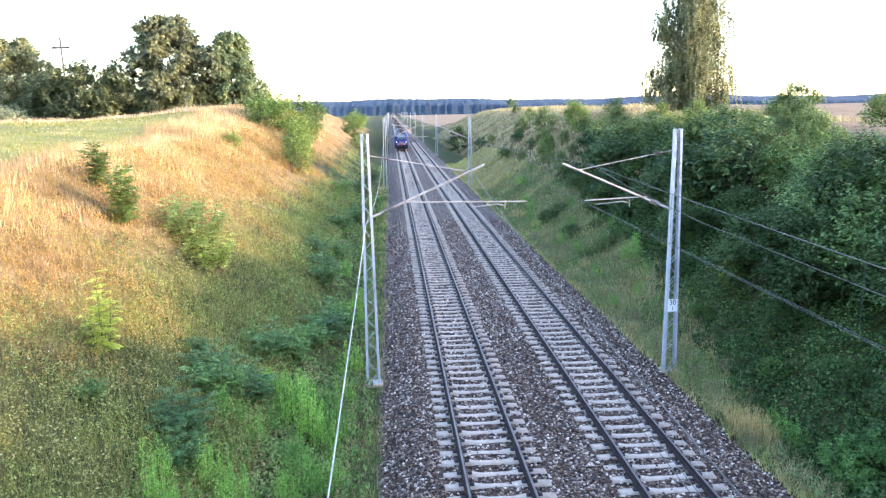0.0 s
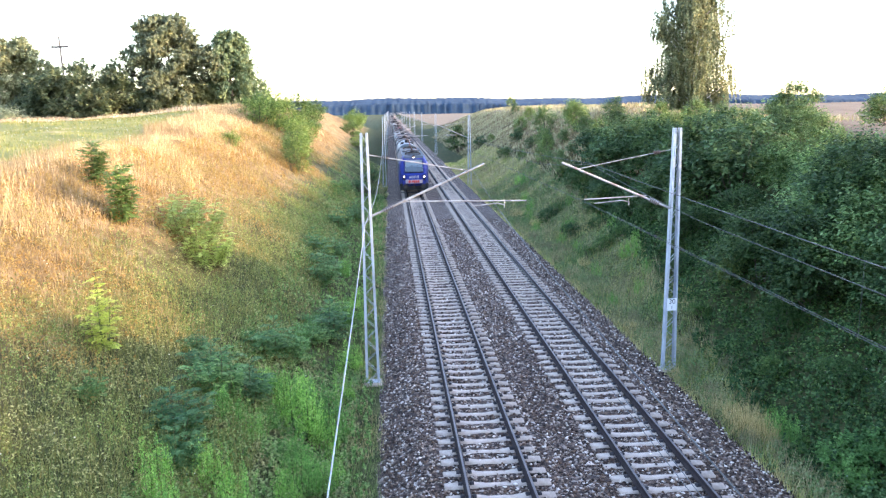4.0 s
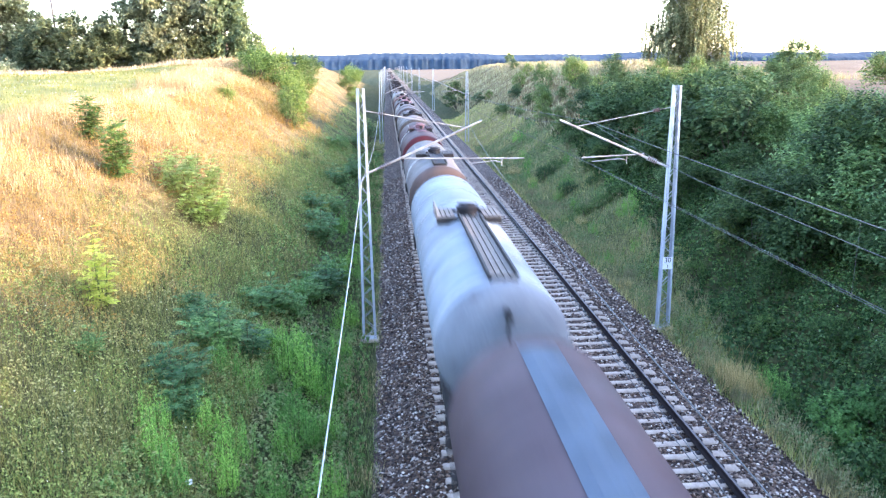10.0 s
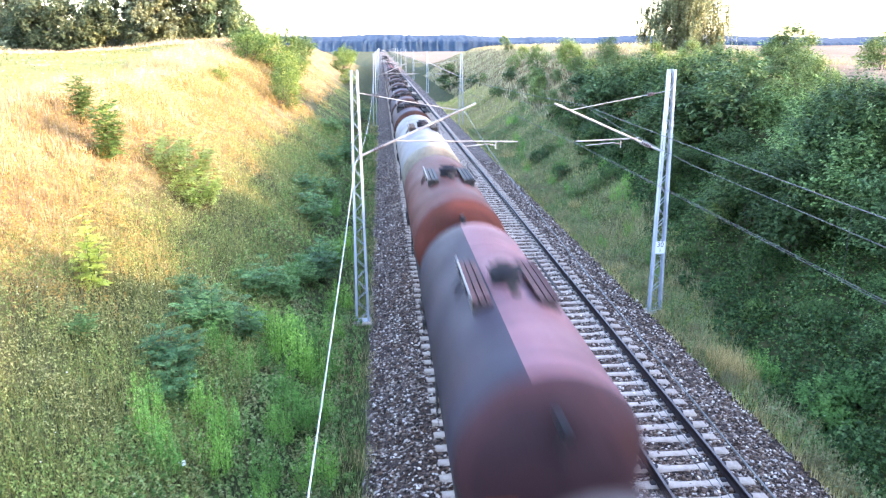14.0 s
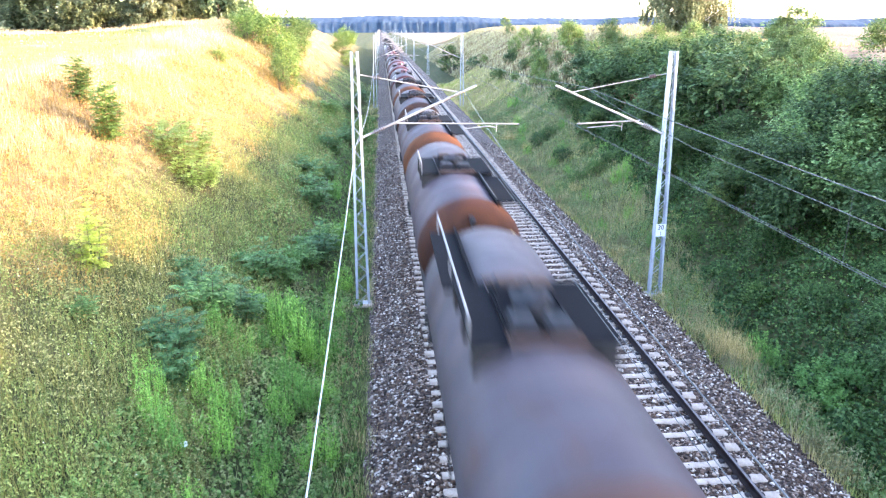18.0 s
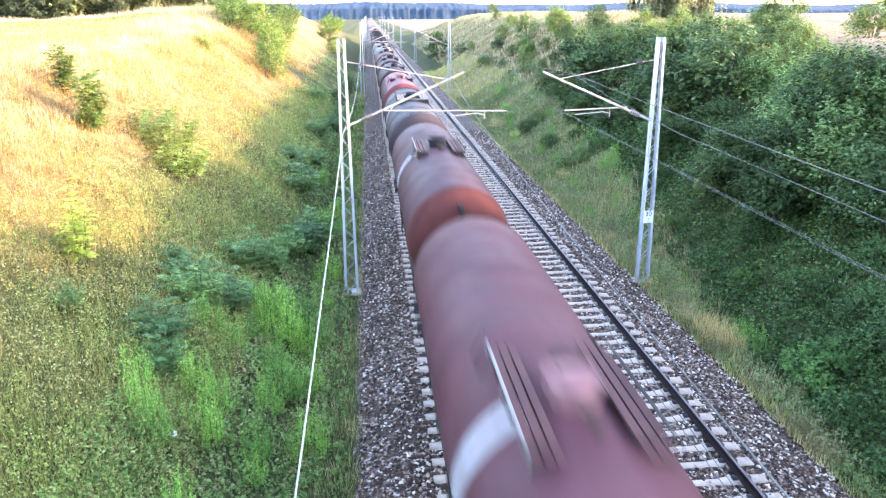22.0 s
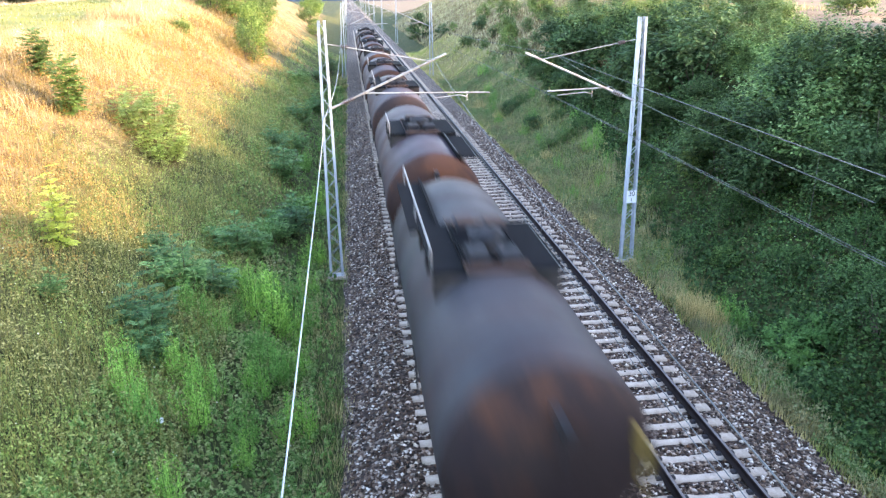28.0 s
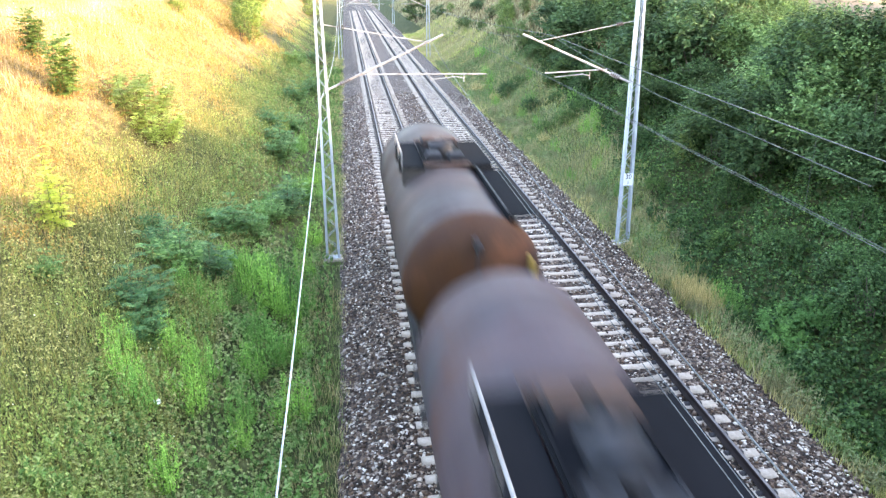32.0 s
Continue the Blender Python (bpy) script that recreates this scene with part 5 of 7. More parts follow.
# ---------------------------------------------------------------- distance
def forest_belt(y, x0, x1, h0, h1):
    """A far wood: rows of crowns that rise behind one another."""
    gx = np.arange(x0, x1, 3.0)
    rows = []
    for k in range(7):
        crowns = 1.1 * np.abs(np.sin(gx * 0.36 + 2.1 * k + 1.9 * np.sin(gx * 0.083 + k))) + 0.5 * np.abs(np.sin(gx * 0.9 + k)) + rng.normal(0, 0.25, len(gx))
        ridge = h0 + (h1 - h0) * (0.5 + 0.28 * np.sin(gx * 0.011 + 1.0) + 0.12 * np.sin(gx * 0.037 + 2.0))
        z = -8.0 + 0 * gx if k == 0 else ridge * (0.35 + 0.65 * (k / 6) ** 0.6) - 2.0 + crowns
        rows.append(np.stack([gx + rng.normal(0, 0.5, len(gx)), np.full(len(gx), y + 14.0 * k) + rng.normal(0, 2.5, len(gx)), z], -1))
    n = len(gx)
    idx = np.arange(7 * n).reshape(7, n)
    F = np.stack([idx[:-1, :-1], idx[:-1, 1:], idx[1:, 1:], idx[1:, :-1]], -1).reshape(-1, 4)
    return mesh_np("forest", np.concatenate(rows), F, M["hazed_forest"], smooth=True)


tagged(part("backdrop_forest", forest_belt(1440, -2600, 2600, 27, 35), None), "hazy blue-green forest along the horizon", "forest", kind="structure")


# ---------------------------------------------------------------- train
SPEED, FRONT_6 = 22.1, 30.5       # metres a second; where the front stands at 6 s
CARS = []
CACHE = {}


def cached(key, make, mats, smooth=False):
    """A mesh made once from a function that fills a bmesh."""
    if key not in CACHE:
        bm = bmesh.new()
        make(bm)
        me = bpy.data.meshes.new(str(key[0]))
        bm.to_mesh(me)
        bm.free()
        for mt in (mats if isinstance(mats, (list, tuple)) else [mats]):
            me.materials.append(mt)
        if smooth:
            me.polygons.foreach_set("use_smooth", np.ones(len(me.polygons), bool))
        CACHE[key] = me
    return CACHE[key]


def lathe(profile, seg=40, around=(0.0, 2.72), slots=None):
    """Turns (y, radius) points round an axis along the track."""
    a = np.linspace(0, 2 * np.pi, seg, endpoint=False)
    P = np.array([(around[0] + r * math.sin(t), y, around[1] + r * math.cos(t)) for y, r in profile for t in a])
    F, S = [], []
    for i in range(len(profile) - 1):
        for j in range(seg):
            k = (j + 1) % seg
            F.append((i * seg + j, i * seg + k, (i + 1) * seg + k, (i + 1) * seg + j))
            S.append(slots[i] if slots else 0)
    return P, F, S


WORN = 0.42                       # how far years of grime dull every coat


def tank_paint(name, base, dark, rust=(0.16, 0.06, 0.03), rusty=0.3, patch=None, rough=0.5, grime=0.6, worn=WORN, stain=0.25, shift=0.0):
    """Weathered tank paint: grime in streaks down the sides, rust blooms, and a painted patch across x > patch[1] where there is one."""
    m, nt, b = nodes_of(name)
    base, dark, rust = (tuple(worn * c for c in q) for q in (base, dark, rust))
    if patch:
        patch = (patch[0], tuple(worn * c for c in patch[1]), *patch[2:])
    b.inputs["Specular IOR Level"].default_value = 0.12
    streak = noise_at(nt, 1.0, 5, stretch=(0.5, 3.2, 0.35), shift=shift)
    bloom = noise_at(nt, 0.8, 6, rough=0.65, shift=shift)
    fine = noise_at(nt, 22, 4)
    col = base
    tc = nt.nodes.new("ShaderNodeTexCoord")
    if patch:
        sep = nt.nodes.new("ShaderNodeSeparateXYZ")
        nt.links.new(tc.outputs["Object"], sep.inputs[0])
        if patch[0] == "side":
            cut = nt.nodes.new("ShaderNodeMath")
            cut.operation = "GREATER_THAN"
            nt.links.new(sep.outputs[0], cut.inputs[0])
            cut.inputs[1].default_value = patch[2]
            sel = cut.outputs[0]
        else:
            blocks = nt.nodes.new("ShaderNodeTexBrick")
            mp = nt.nodes.new("ShaderNodeMapping")
            mp.inputs["Rotation"].default_value = (0, 0, 1.35)
            nt.links.new(tc.outputs["Object"], mp.inputs[0])
            nt.links.new(mp.outputs[0], blocks.inputs["Vector"])
            blocks.inputs["Scale"].default_value = 1.0
            blocks.inputs["Brick Width"].default_value, blocks.inputs["Row Height"].default_value = 1.5, 0.36
            blocks.inputs["Mortar Size"].default_value = 0.0
            blocks.inputs["Color1"].default_value, blocks.inputs["Color2"].default_value = (0, 0, 0, 1), (1, 1, 1, 1)
            sel = ramp(nt, blocks.outputs["Color"], [(0.45, (0, 0, 0)), (0.55, (1, 1, 1))])
        col = mixed(nt, sel, base, patch[1])
    col = mixed(nt, ramp(nt, streak, [(0.38, (grime,) * 3), (0.62, (0.0,) * 3)]), col, dark)
    # washed-out greyish and brownish stains that run round the barrel
    wash = noise_at(nt, 0.9, 4, stretch=(0.45, 1.3, 0.45), rough=0.6, shift=shift)
    teal = tuple(0.55 * c + 0.45 * q for c, q in zip(base, (0.050 * worn / 0.2, 0.066 * worn / 0.2, 0.070 * worn / 0.2)))
    tan = tuple(0.6 * c + 0.4 * q for c, q in zip(base, (0.085 * worn / 0.2, 0.045 * worn / 0.2, 0.032 * worn / 0.2)))
    col = mixed(nt, ramp(nt, wash, [(0.30, (stain,) * 3), (0.46, (0, 0, 0))]), col, teal)
    col = mixed(nt, ramp(nt, wash, [(0.54, (0, 0, 0)), (0.70, (stain,) * 3)]), col, tan)
    # paler, chalky blotches where the coat has weathered
    chalk = tuple(min(1.0, 1.55 * c + 0.006) for c in base)
    col = mixed(nt, ramp(nt, noise_at(nt, 0.55, 4, rough=0.6, shift=shift), [(0.50, (0, 0, 0)), (0.70, (0.40,) * 3)]), col, chalk)
    col = mixed(nt, ramp(nt, bloom, [(0.66 - 0.25 * rusty, (0, 0, 0)), (0.80 - 0.1 * rusty, (min(1, 0.35 + rusty),) * 3)]), col, rust)
    col = mixed(nt, 1.0, col, ramp(nt, fine, [(0.3, (0.82,) * 3), (0.7, (1.06,) * 3)]), "MULTIPLY")
    nt.links.new(col, b.inputs["Base Color"])
    nt.links.new(ramp(nt, bloom, [(0.3, (rough + 0.02,) * 3), (0.8, (min(1, rough + 0.32),) * 3)]), b.inputs["Roughness"])
    bumped(nt, b, fine, 0.06, 0.01)
    return m


M["roof_board"] = surface("walkway_steel", (0.05, 0.047, 0.047), (0.025, 0.022, 0.022), 3, 50, 0.7, 0.3, 0.2)
M["tan_board"] = surface("weathered_board", (0.10, 0.072, 0.048), (0.05, 0.036, 0.026), 3, 40, 0.85, 0, 0.3)
M["ochre_board"] = surface("ochre_board", (0.175, 0.115, 0.052), (0.075, 0.050, 0.026), 3, 40, 0.85, 0, 0.3)
M["grey_board"] = surface("grey_walkway", (0.105, 0.108, 0.122), (0.05, 0.05, 0.056), 3, 40, 0.8, 0.1, 0.2)
M["brown_board"] = surface("maroon_board", (0.085, 0.035, 0.033), (0.04, 0.018, 0.016), 3, 40, 0.75, 0, 0.2)
M["dark_board"] = surface("dark_platform", (0.0065, 0.0065, 0.008), (0.0035, 0.0035, 0.0045), 3, 40, 0.95, 0, 0.2)
M["rust_plank"] = surface("rusty_plank", (0.060, 0.031, 0.021), (0.026, 0.017, 0.013), 3, 30, 0.85, 0, 0.3)
M["dark_board"].node_tree.nodes["Principled BSDF"].inputs["Specular IOR Level"].default_value = 0.06
M["pale"] = surface("pale_rail", (0.24, 0.22, 0.21), (0.14, 0.12, 0.11), 3, 40, 0.6, 0.1, 0)
M["pale_board"] = surface("pale_walkway", (0.20, 0.175, 0.15), (0.10, 0.075, 0.06), 3, 40, 0.8, 0, 0.2)
M["white_field"] = surface("worn_white_field", (0.34, 0.36, 0.38), (0.20, 0.20, 0.21), 2, 40, 0.6, 0, 0.05)
M["white_stripe"] = surface("worn_white_stripe", (0.46, 0.45, 0.44), (0.28, 0.26, 0.25), 3, 40, 0.6, 0, 0.05)
M["worn_banner"] = surface("worn_banner", (0.36, 0.31, 0.32), (0.22, 0.18, 0.19), 4, 40, 0.7, 0, 0)
M["orange"] = surface("orange_plate", (0.42, 0.11, 0.025), (0.26, 0.07, 0.02), 3, 40, 0.6, 0, 0)
M["sky_stripe"] = surface("pale_blue_paint", (0.17, 0.215, 0.27), (0.10, 0.125, 0.155), 2, 40, 0.6, 0, 0.05)
M["pink_paint"] = surface("faded_pink_paint", (0.24, 0.125, 0.13), (0.13, 0.07, 0.075), 2, 40, 0.7, 0, 0.05)
M["grey_lid"] = surface("grey_lid", (0.019, 0.018, 0.021), (0.010, 0.009, 0.010), 3, 40, 0.85, 0.1, 0.1)
M["worn_lid"] = surface("worn_lid", (0.025, 0.026, 0.031), (0.011, 0.010, 0.011), 6, 40, 0.75, 0.1, 0.1)
M["pink_lid"] = surface("pink_lid", (0.26, 0.13, 0.13), (0.14, 0.07, 0.07), 3, 40, 0.6, 0, 0)
M["yellow"] = surface("yellow_mark", (0.30, 0.20, 0.045), (0.16, 0.11, 0.03), 3, 40, 0.6, 0, 0)


def tank_profile(L, r, gap, dome, front_gap=None):
    y0, y1 = front_gap or gap, L - gap
    up = [(y0 + dome * (1 - math.cos(a)), r * math.sin(a) ** 0.85 if a > 0 else 0.001) for a in np.linspace(0, math.pi / 2, 8)]
    mid = [(y0 + dome + (y1 - y0 - 2 * dome) * k / 6, r) for k in range(1, 6)]
    down = [(y1 - y + y0, q) for y, q in reversed(up)]
    return up + mid + down


def bogie(parent, y):
    b = part("bogie", cached(("bogie",), lambda bm: (
        [box(bm, sx - 0.06, sx + 0.06, -1.25, 1.25, 0.42, 0.62) for sx in (-1.0, 1.0)],
        box(bm, -1.0, 1.0, -0.25, 0.25, 0.48, 0.72),
        [box(bm, sx - 0.14, sx + 0.14, sy - 0.16, sy + 0.16, 0.30, 0.60) for sx in (-1.0, 1.0) for sy in (-0.9, 0.9)]), M["dirt_steel"]), None, parent)
    b.location = (0, y, 0)
    for sy in (-0.9, 0.9):
        w = part("wheelset", cached(("wheelset",), lambda bm: (
            rod(bm, (-1.0, 0, 0.46), (1.0, 0, 0.46), 0.08, seg=10),
            [rod(bm, (sx - 0.065, 0, 0.46), (sx + 0.065, 0, 0.46), 0.46, seg=28) for sx in (-0.7535, 0.7535)]), M["wheel"]), None, b)
        w.location = (0, sy, 0)


def buffers(parent, L):
    for y, s in ((0, 1), (L, -1)):
        for sx in (-0.875, 0.875):
            b = part("buffer", cached(("buffer", s), lambda bm, s=s: (rod(bm, (0, 0.0, 0), (0, s * 0.05, 0), 0.22, seg=20), rod(bm, (0, s * 0.05, 0), (0, s * 0.62, 0), 0.09, seg=12)), M["dirt_steel"]), None, parent)
            b.location = (sx, y, 1.06)
        c = part("coupler", cached(("coupler", s), lambda bm, s=s: (box(bm, -0.07, 0.07, -0.05, 0.7, -0.18, 0.1, Matrix.Scale(s, 4, (0, 1, 0))), rod(bm, (0, -0.12 * s, -0.3), (0, 0.1 * s, 0), 0.045, seg=8)), M["dirt_steel"]), None, parent)
        c.location = (0, y, 1.06)


def underframe(parent, L):
    part("underframe", cached(("frame", round(L, 1)), lambda bm: (
        [box(bm, sx - 0.06, sx + 0.06, 0.6, L - 0.6, 0.92, 1.20) for sx in (-1.12, 1.12)],
        [box(bm, -1.3, 1.3, y0, y0 + 0.28, 0.90, 1.22) for y0 in (0.55, L - 0.83)],
        [box(bm, -1.05, 1.05, L * k - 0.12, L * k + 0.12, 0.98, 1.55) for k in (0.2, 0.8)]), M["dirt_steel"]), None, parent)
    for y in (L * 0.2, L * 0.8):
        bogie(parent, y)
    buffers(parent, L)


def saddles(parent, L):
    for k in (0.2, 0.8):
        for sx in (-0.8, 0.8):
            part("saddle", cached(("saddle",), lambda bm: box(bm, -0.2, 0.2, -0.3, 0.3, 1.2, 1.75), M["dirt_steel"]), None, parent).location = (sx, L * k, 0)


def hatch(parent, y, top, lid):
    h = part("hatch", cached(("hatch", lid.name), lambda bm: (rod(bm, (0, 0, -0.15), (0, 0, 0.20), 0.30, seg=20), rod(bm, (0, 0, 0.20), (0, 0, 0.25), 0.34, seg=20)), lid), None, parent)
    h.location = (0, y, top)
    l = part("lid", cached(("lid", lid.name), lambda bm: (rod(bm, (0, 0, 0.25), (0, 0, 0.33), 0.29, 0.14, 20), bar(bm, (-0.3, 0, 0.34), (0.3, 0, 0.34), 0.05, 0.03)), lid), None, h)
    for dy in (-0.75, 0.7):
        v = part("valve", cached(("valve",), lambda bm: (rod(bm, (0, 0, -0.1), (0, 0, 0.18), 0.09, seg=10), rod(bm, (-0.14, 0, 0.19), (0.14, 0, 0.19), 0.025, seg=6)), M["dirt_steel"]), None, parent)
        v.location = (0.05, y + dy, top)


def slats(parent, x0, x1, y0, y1, n, board):
    """Lengthwise slats side by side on a walkway's bearers."""
    w, l = (x1 - x0) / n, y1 - y0
    for i in range(n):
        part("slat", cached(("slat", round(w, 3), round(l, 2), board), lambda bm: box(bm, -w / 2 + 0.014, w / 2 - 0.014, -l / 2, l / 2, 0, 0.035), M[board]), None, parent).location = (x0 + (i + 0.5) * w, (y0 + y1) / 2, 0)


def painted_area(parent, y0, y1, a0, a1, r, mat, label):
    """A painted field on the tank's top: from y0 to y1, between two angles from the crown."""
    def make(bm):
        n = max(4, int((a1 - a0) / 6))
        row = [[bm.verts.new((r * math.sin(radians(a0 + (a1 - a0) * i / n)), y, 2.72 + r * math.cos(radians(a0 + (a1 - a0) * i / n)))) for y in (y0, y1)] for i in range(n + 1)]
        for p, q in zip(row, row[1:]):
            bm.faces.new((p[0], q[0], q[1], p[1]))
        bmesh.ops.solidify(bm, geom=bm.faces[:], thickness=0.006)
    part("painted_field", cached(("field", y0, y1, a0, a1, r, mat.name), make, mat), None, parent, label)


def rail_on(parent, x, y0, y1, z, mat, up=0.30):
    part("handrail", cached(("rail", round(x, 2), round(y1 - y0, 1), round(z, 2), mat.name, up), lambda bm: (
        rod(bm, (x, 0, z + up), (x, y1 - y0, z + up), 0.022, seg=6),
        [rod(bm, (x, k * (y1 - y0), z - 0.1), (x, k * (y1 - y0), z + up), 0.018, seg=6) for k in (0, 0.5, 1)]), mat), None, parent).location = (0, y0, 0)


def end_ladder(parent, L, side):
    part("ladder", cached(("ladder", side, round(L, 1)), lambda bm: (
        [rod(bm, (side * 1.30, L / 2 + dy, 1.1), (side * 1.30, L / 2 + dy, 3.1), 0.02, seg=6) for dy in (-0.22, 0.22)],
        [rod(bm, (side * 1.30, L / 2 + dy, 3.1), (side * 0.75, L / 2 + dy, 4.15), 0.02, seg=6) for dy in (-0.22, 0.22)],
        [rod(bm, (side * 1.30, L / 2 - 0.22, z), (side * 1.30, L / 2 + 0.22, z), 0.014, seg=5) for z in np.arange(1.3, 3.1, 0.3)]), M["dirt_steel"]), None, parent)


def end_step(parent, L, shift):
    """The hook plate and nozzle high on the domed end."""
    part("end_bracket", cached(("bracket",), lambda bm: (box(bm, -0.06, 0.06, 0.80, 1.25, 3.56, 3.74), rod(bm, (0, 0.95, 3.1), (0, 0.95, 3.6), 0.03, seg=6)), M["black"]), None, parent).location = (0, shift, 0)


def band(parent, y, r, w, mat, label="", arc=None):
    """A ring, or an arc of one (degrees clockwise from the top, seen from the front), round the tank."""
    def make(bm):
        a0, a1 = arc or (0, 360)
        n = max(6, int(abs(a1 - a0) / 8))
        ring = []
        for i in range(n + 1):
            t = radians(a0 + (a1 - a0) * i / n)
            ring.append([bm.verts.new((q * math.sin(t), yy, 2.72 + q * math.cos(t))) for yy, q in ((-w / 2, r - 0.02), (-w / 2, r + 0.018), (w / 2, r + 0.018), (w / 2, r - 0.02))])
        for p, q in zip(ring, ring[1:]):
            for j in range(3):
                bm.faces.new((p[j], p[j + 1], q[j + 1], q[j]))
    b = part("band", cached(("band", r, w, mat.name, arc), make, mat), None, parent, label)
    b.location = (0, y, 0)


def tank_wagon(s0, s1, style, base, dark, front, label, rust=0.3, turned=False, patch=None, r=1.40, hatch_y=None, lid=None, board="roof_board", stripe=None, fields=(), rear_walk=False, bands=(), band_mat="dirt_steel", rough=0.5, front_gap=None):
    """One tank wagon from s0 to s1 metres behind the train's front."""
    L = s1 - s0
    t = empty("tank_wagon")
    tagged(t, label, "tank wagon", "tank wagons of the train")
    top = 2.72 + r
    worn = 0.21 if style == "dark" else WORN
    rust_tint = (0.40, 0.165, 0.085) if style == "dark" else (0.16, 0.06, 0.03)
    body = tank_paint("tank_coat", base, dark, rust_tint, rusty=rust, patch=patch, rough=rough, worn=worn, stain=0.8 if style == "dark" else 0.3, shift=0.37 * s0)
    end = tank_paint("end_coat", front, dark, tuple(1.6 * c for c in rust_tint) if style == "dark" else rust_tint, rusty=min(1, rust + 0.25), rough=min(0.9, rough + 0.15), worn=0.84 * worn, shift=0.53 * s0)
    gap = 1.05
    prof = tank_profile(L, r, gap, 0.55, front_gap)
    P, F, S = lathe(prof)
    tank = part("tank", mesh_np("tank", P, F, [body], smooth=True), None, t)
    capm = prof[:8]
    P, F, S = lathe([(y - 0.006, q + 0.004) for y, q in capm])
    part("front_end", mesh_np("front_end", P, F, [end], smooth=True), None, tank, "domed end in its own weathered colour")
    P, F, S = lathe([(L - gap - (y - capm[0][0]) + 0.006, q + 0.004) for y, q in reversed(capm)])
    part("rear_end", mesh_np("rear_end", P, F, [end], smooth=True), None, tank)
    underframe(t, L)
    saddles(t, L)
    end_step(t, L, (front_gap or gap) - 1.05)
    hy = hatch_y - s0 if hatch_y else L / 2
    lidm = M[lid] if lid else M["worn_lid" if style == "dark" else "grey_lid"]
    for y in bands:
        band(t, gap + 0.55 + (L - 2 * gap - 1.1) * y, r, 0.09, M[band_mat])
    if style == "boards":
        hatch(t, hy, top, lidm)
        for sx in (-1, 1):
            x0, x1 = sorted((sx * 0.42, sx * 0.80))
            w = part("walkway", cached(("wb", sx), lambda bm: ([box(bm, x0, x1, k - 0.03, k + 0.03, -0.22, 0.0) for k in (-1.1, 0, 1.1)], box(bm, (x0 + x1) / 2 - 0.02, (x0 + x1) / 2 + 0.02, -1.2, 1.2, -0.06, -0.005)), M["dirt_steel"]), None, t)
            w.location = (0, hy, top + 0.02)
            slats(w, x0, x1, -1.25, 1.25, 3, board)
            rail_on(t, sx * 0.82, hy - 1.2, hy + 1.2, top + 0.02, M["pale"] if sx < 0 else M["dirt_steel"], 0.10)
        end_ladder(t, L, 1)
        end_ladder(t, L, -1)
    elif style == "centre":
        hatch(t, hy, top, lidm)
        w = part("walkway", cached(("centre", round(hy, 1)), lambda bm: ([box(bm, -0.30, 0.30, y - 0.03, y + 0.03, -0.12, 0) for y in np.arange(1.8 - hy, -0.6, 1.1)], box(bm, -0.03, 0.03, 1.7 - hy, -0.6, -0.08, -0.005)), M["dirt_steel"]), None, t)
        w.location = (0, hy, top + 0.06)
        slats(w, -0.27, 0.27, 1.7 - hy, -0.6, 4, board)
        p = part("platform", cached(("cplat",), lambda bm: ([box(bm, -0.95, 0.95, y - 0.03, y + 0.03, -0.2, 0) for y in (-0.62, 0.62)], [box(bm, x - 0.02, x + 0.02, -0.65, 0.65, -0.08, -0.005) for x in (-0.7, 0.7)]), M["dirt_steel"]), None, t)
        p.location = (0, hy, top + 0.05)
        slats(p, -0.95, -0.42, -0.7, 0.7, 4, board)
        slats(p, 0.42, 0.95, -0.7, 0.7, 4, board)
        for sx in (-1, 1):
            part("walkway_edge", cached(("cedge", sx, round(hy, 1), board), lambda bm: box(bm, sx * 0.30 - 0.025, sx * 0.30 + 0.025, 1.7 - hy, -0.6, 0.0, 0.11), M["pale" if board == "tan_board" else "roof_board"]), None, w)
        rail_on(t, -0.97, hy - 0.7, hy + 0.7, top + 0.02, M["pale"])
        end_ladder(t, L, 1)
    elif style == "frame":
        hatch(t, hy, top, lidm)
        f = part("platform", cached(("fplat",), lambda bm: ([box(bm, -0.85, 0.85, y - 0.03, y + 0.03, -0.2, 0) for y in (-1.2, 0, 1.2)], [box(bm, x - 0.02, x + 0.02, -1.25, 1.25, -0.08, -0.005) for x in (-0.64, 0.64)]), M["dirt_steel"]), None, t)
        f.location = (0, hy, top + 0.05)
        slats(f, -0.85, -0.42, -1.35, 1.35, 3, board)
        slats(f, 0.42, 0.85, -1.35, 1.35, 3, board)
        for y in (-1.19, 1.19):
            part("plank", cached(("fplank", board), lambda bm: box(bm, -0.42, 0.42, -0.16, 0.16, 0, 0.035), M[board]), None, f).location = (0, y, 0)
        if rear_walk:
            w = part("walkway", cached(("rwalk", round(L - hy, 1)), lambda bm: ([box(bm, -0.30, 0.30, y - 0.03, y + 0.03, -0.12, 0) for y in np.arange(1.6, L - hy - 1.7, 1.1)], [box(bm, x - 0.03, x + 0.03, 1.4, L - hy - 1.7, -0.08, 0.06) for x in (-0.30, 0.30)]), M["pale"]), None, t)
            w.location = (0, hy, top + 0.06)
            slats(w, -0.26, 0.26, 1.4, L - hy - 1.7, 3, "ochre_board")
        rail_on(t, -0.87, hy - 1.3, hy + 1.3, top + 0.02, M["dirt_steel"])
        end_ladder(t, L, 1)
        end_ladder(t, L, -1)
    elif style == "dark":
        k = -1 if turned else 1
        hatch(t, hy, top, lidm)
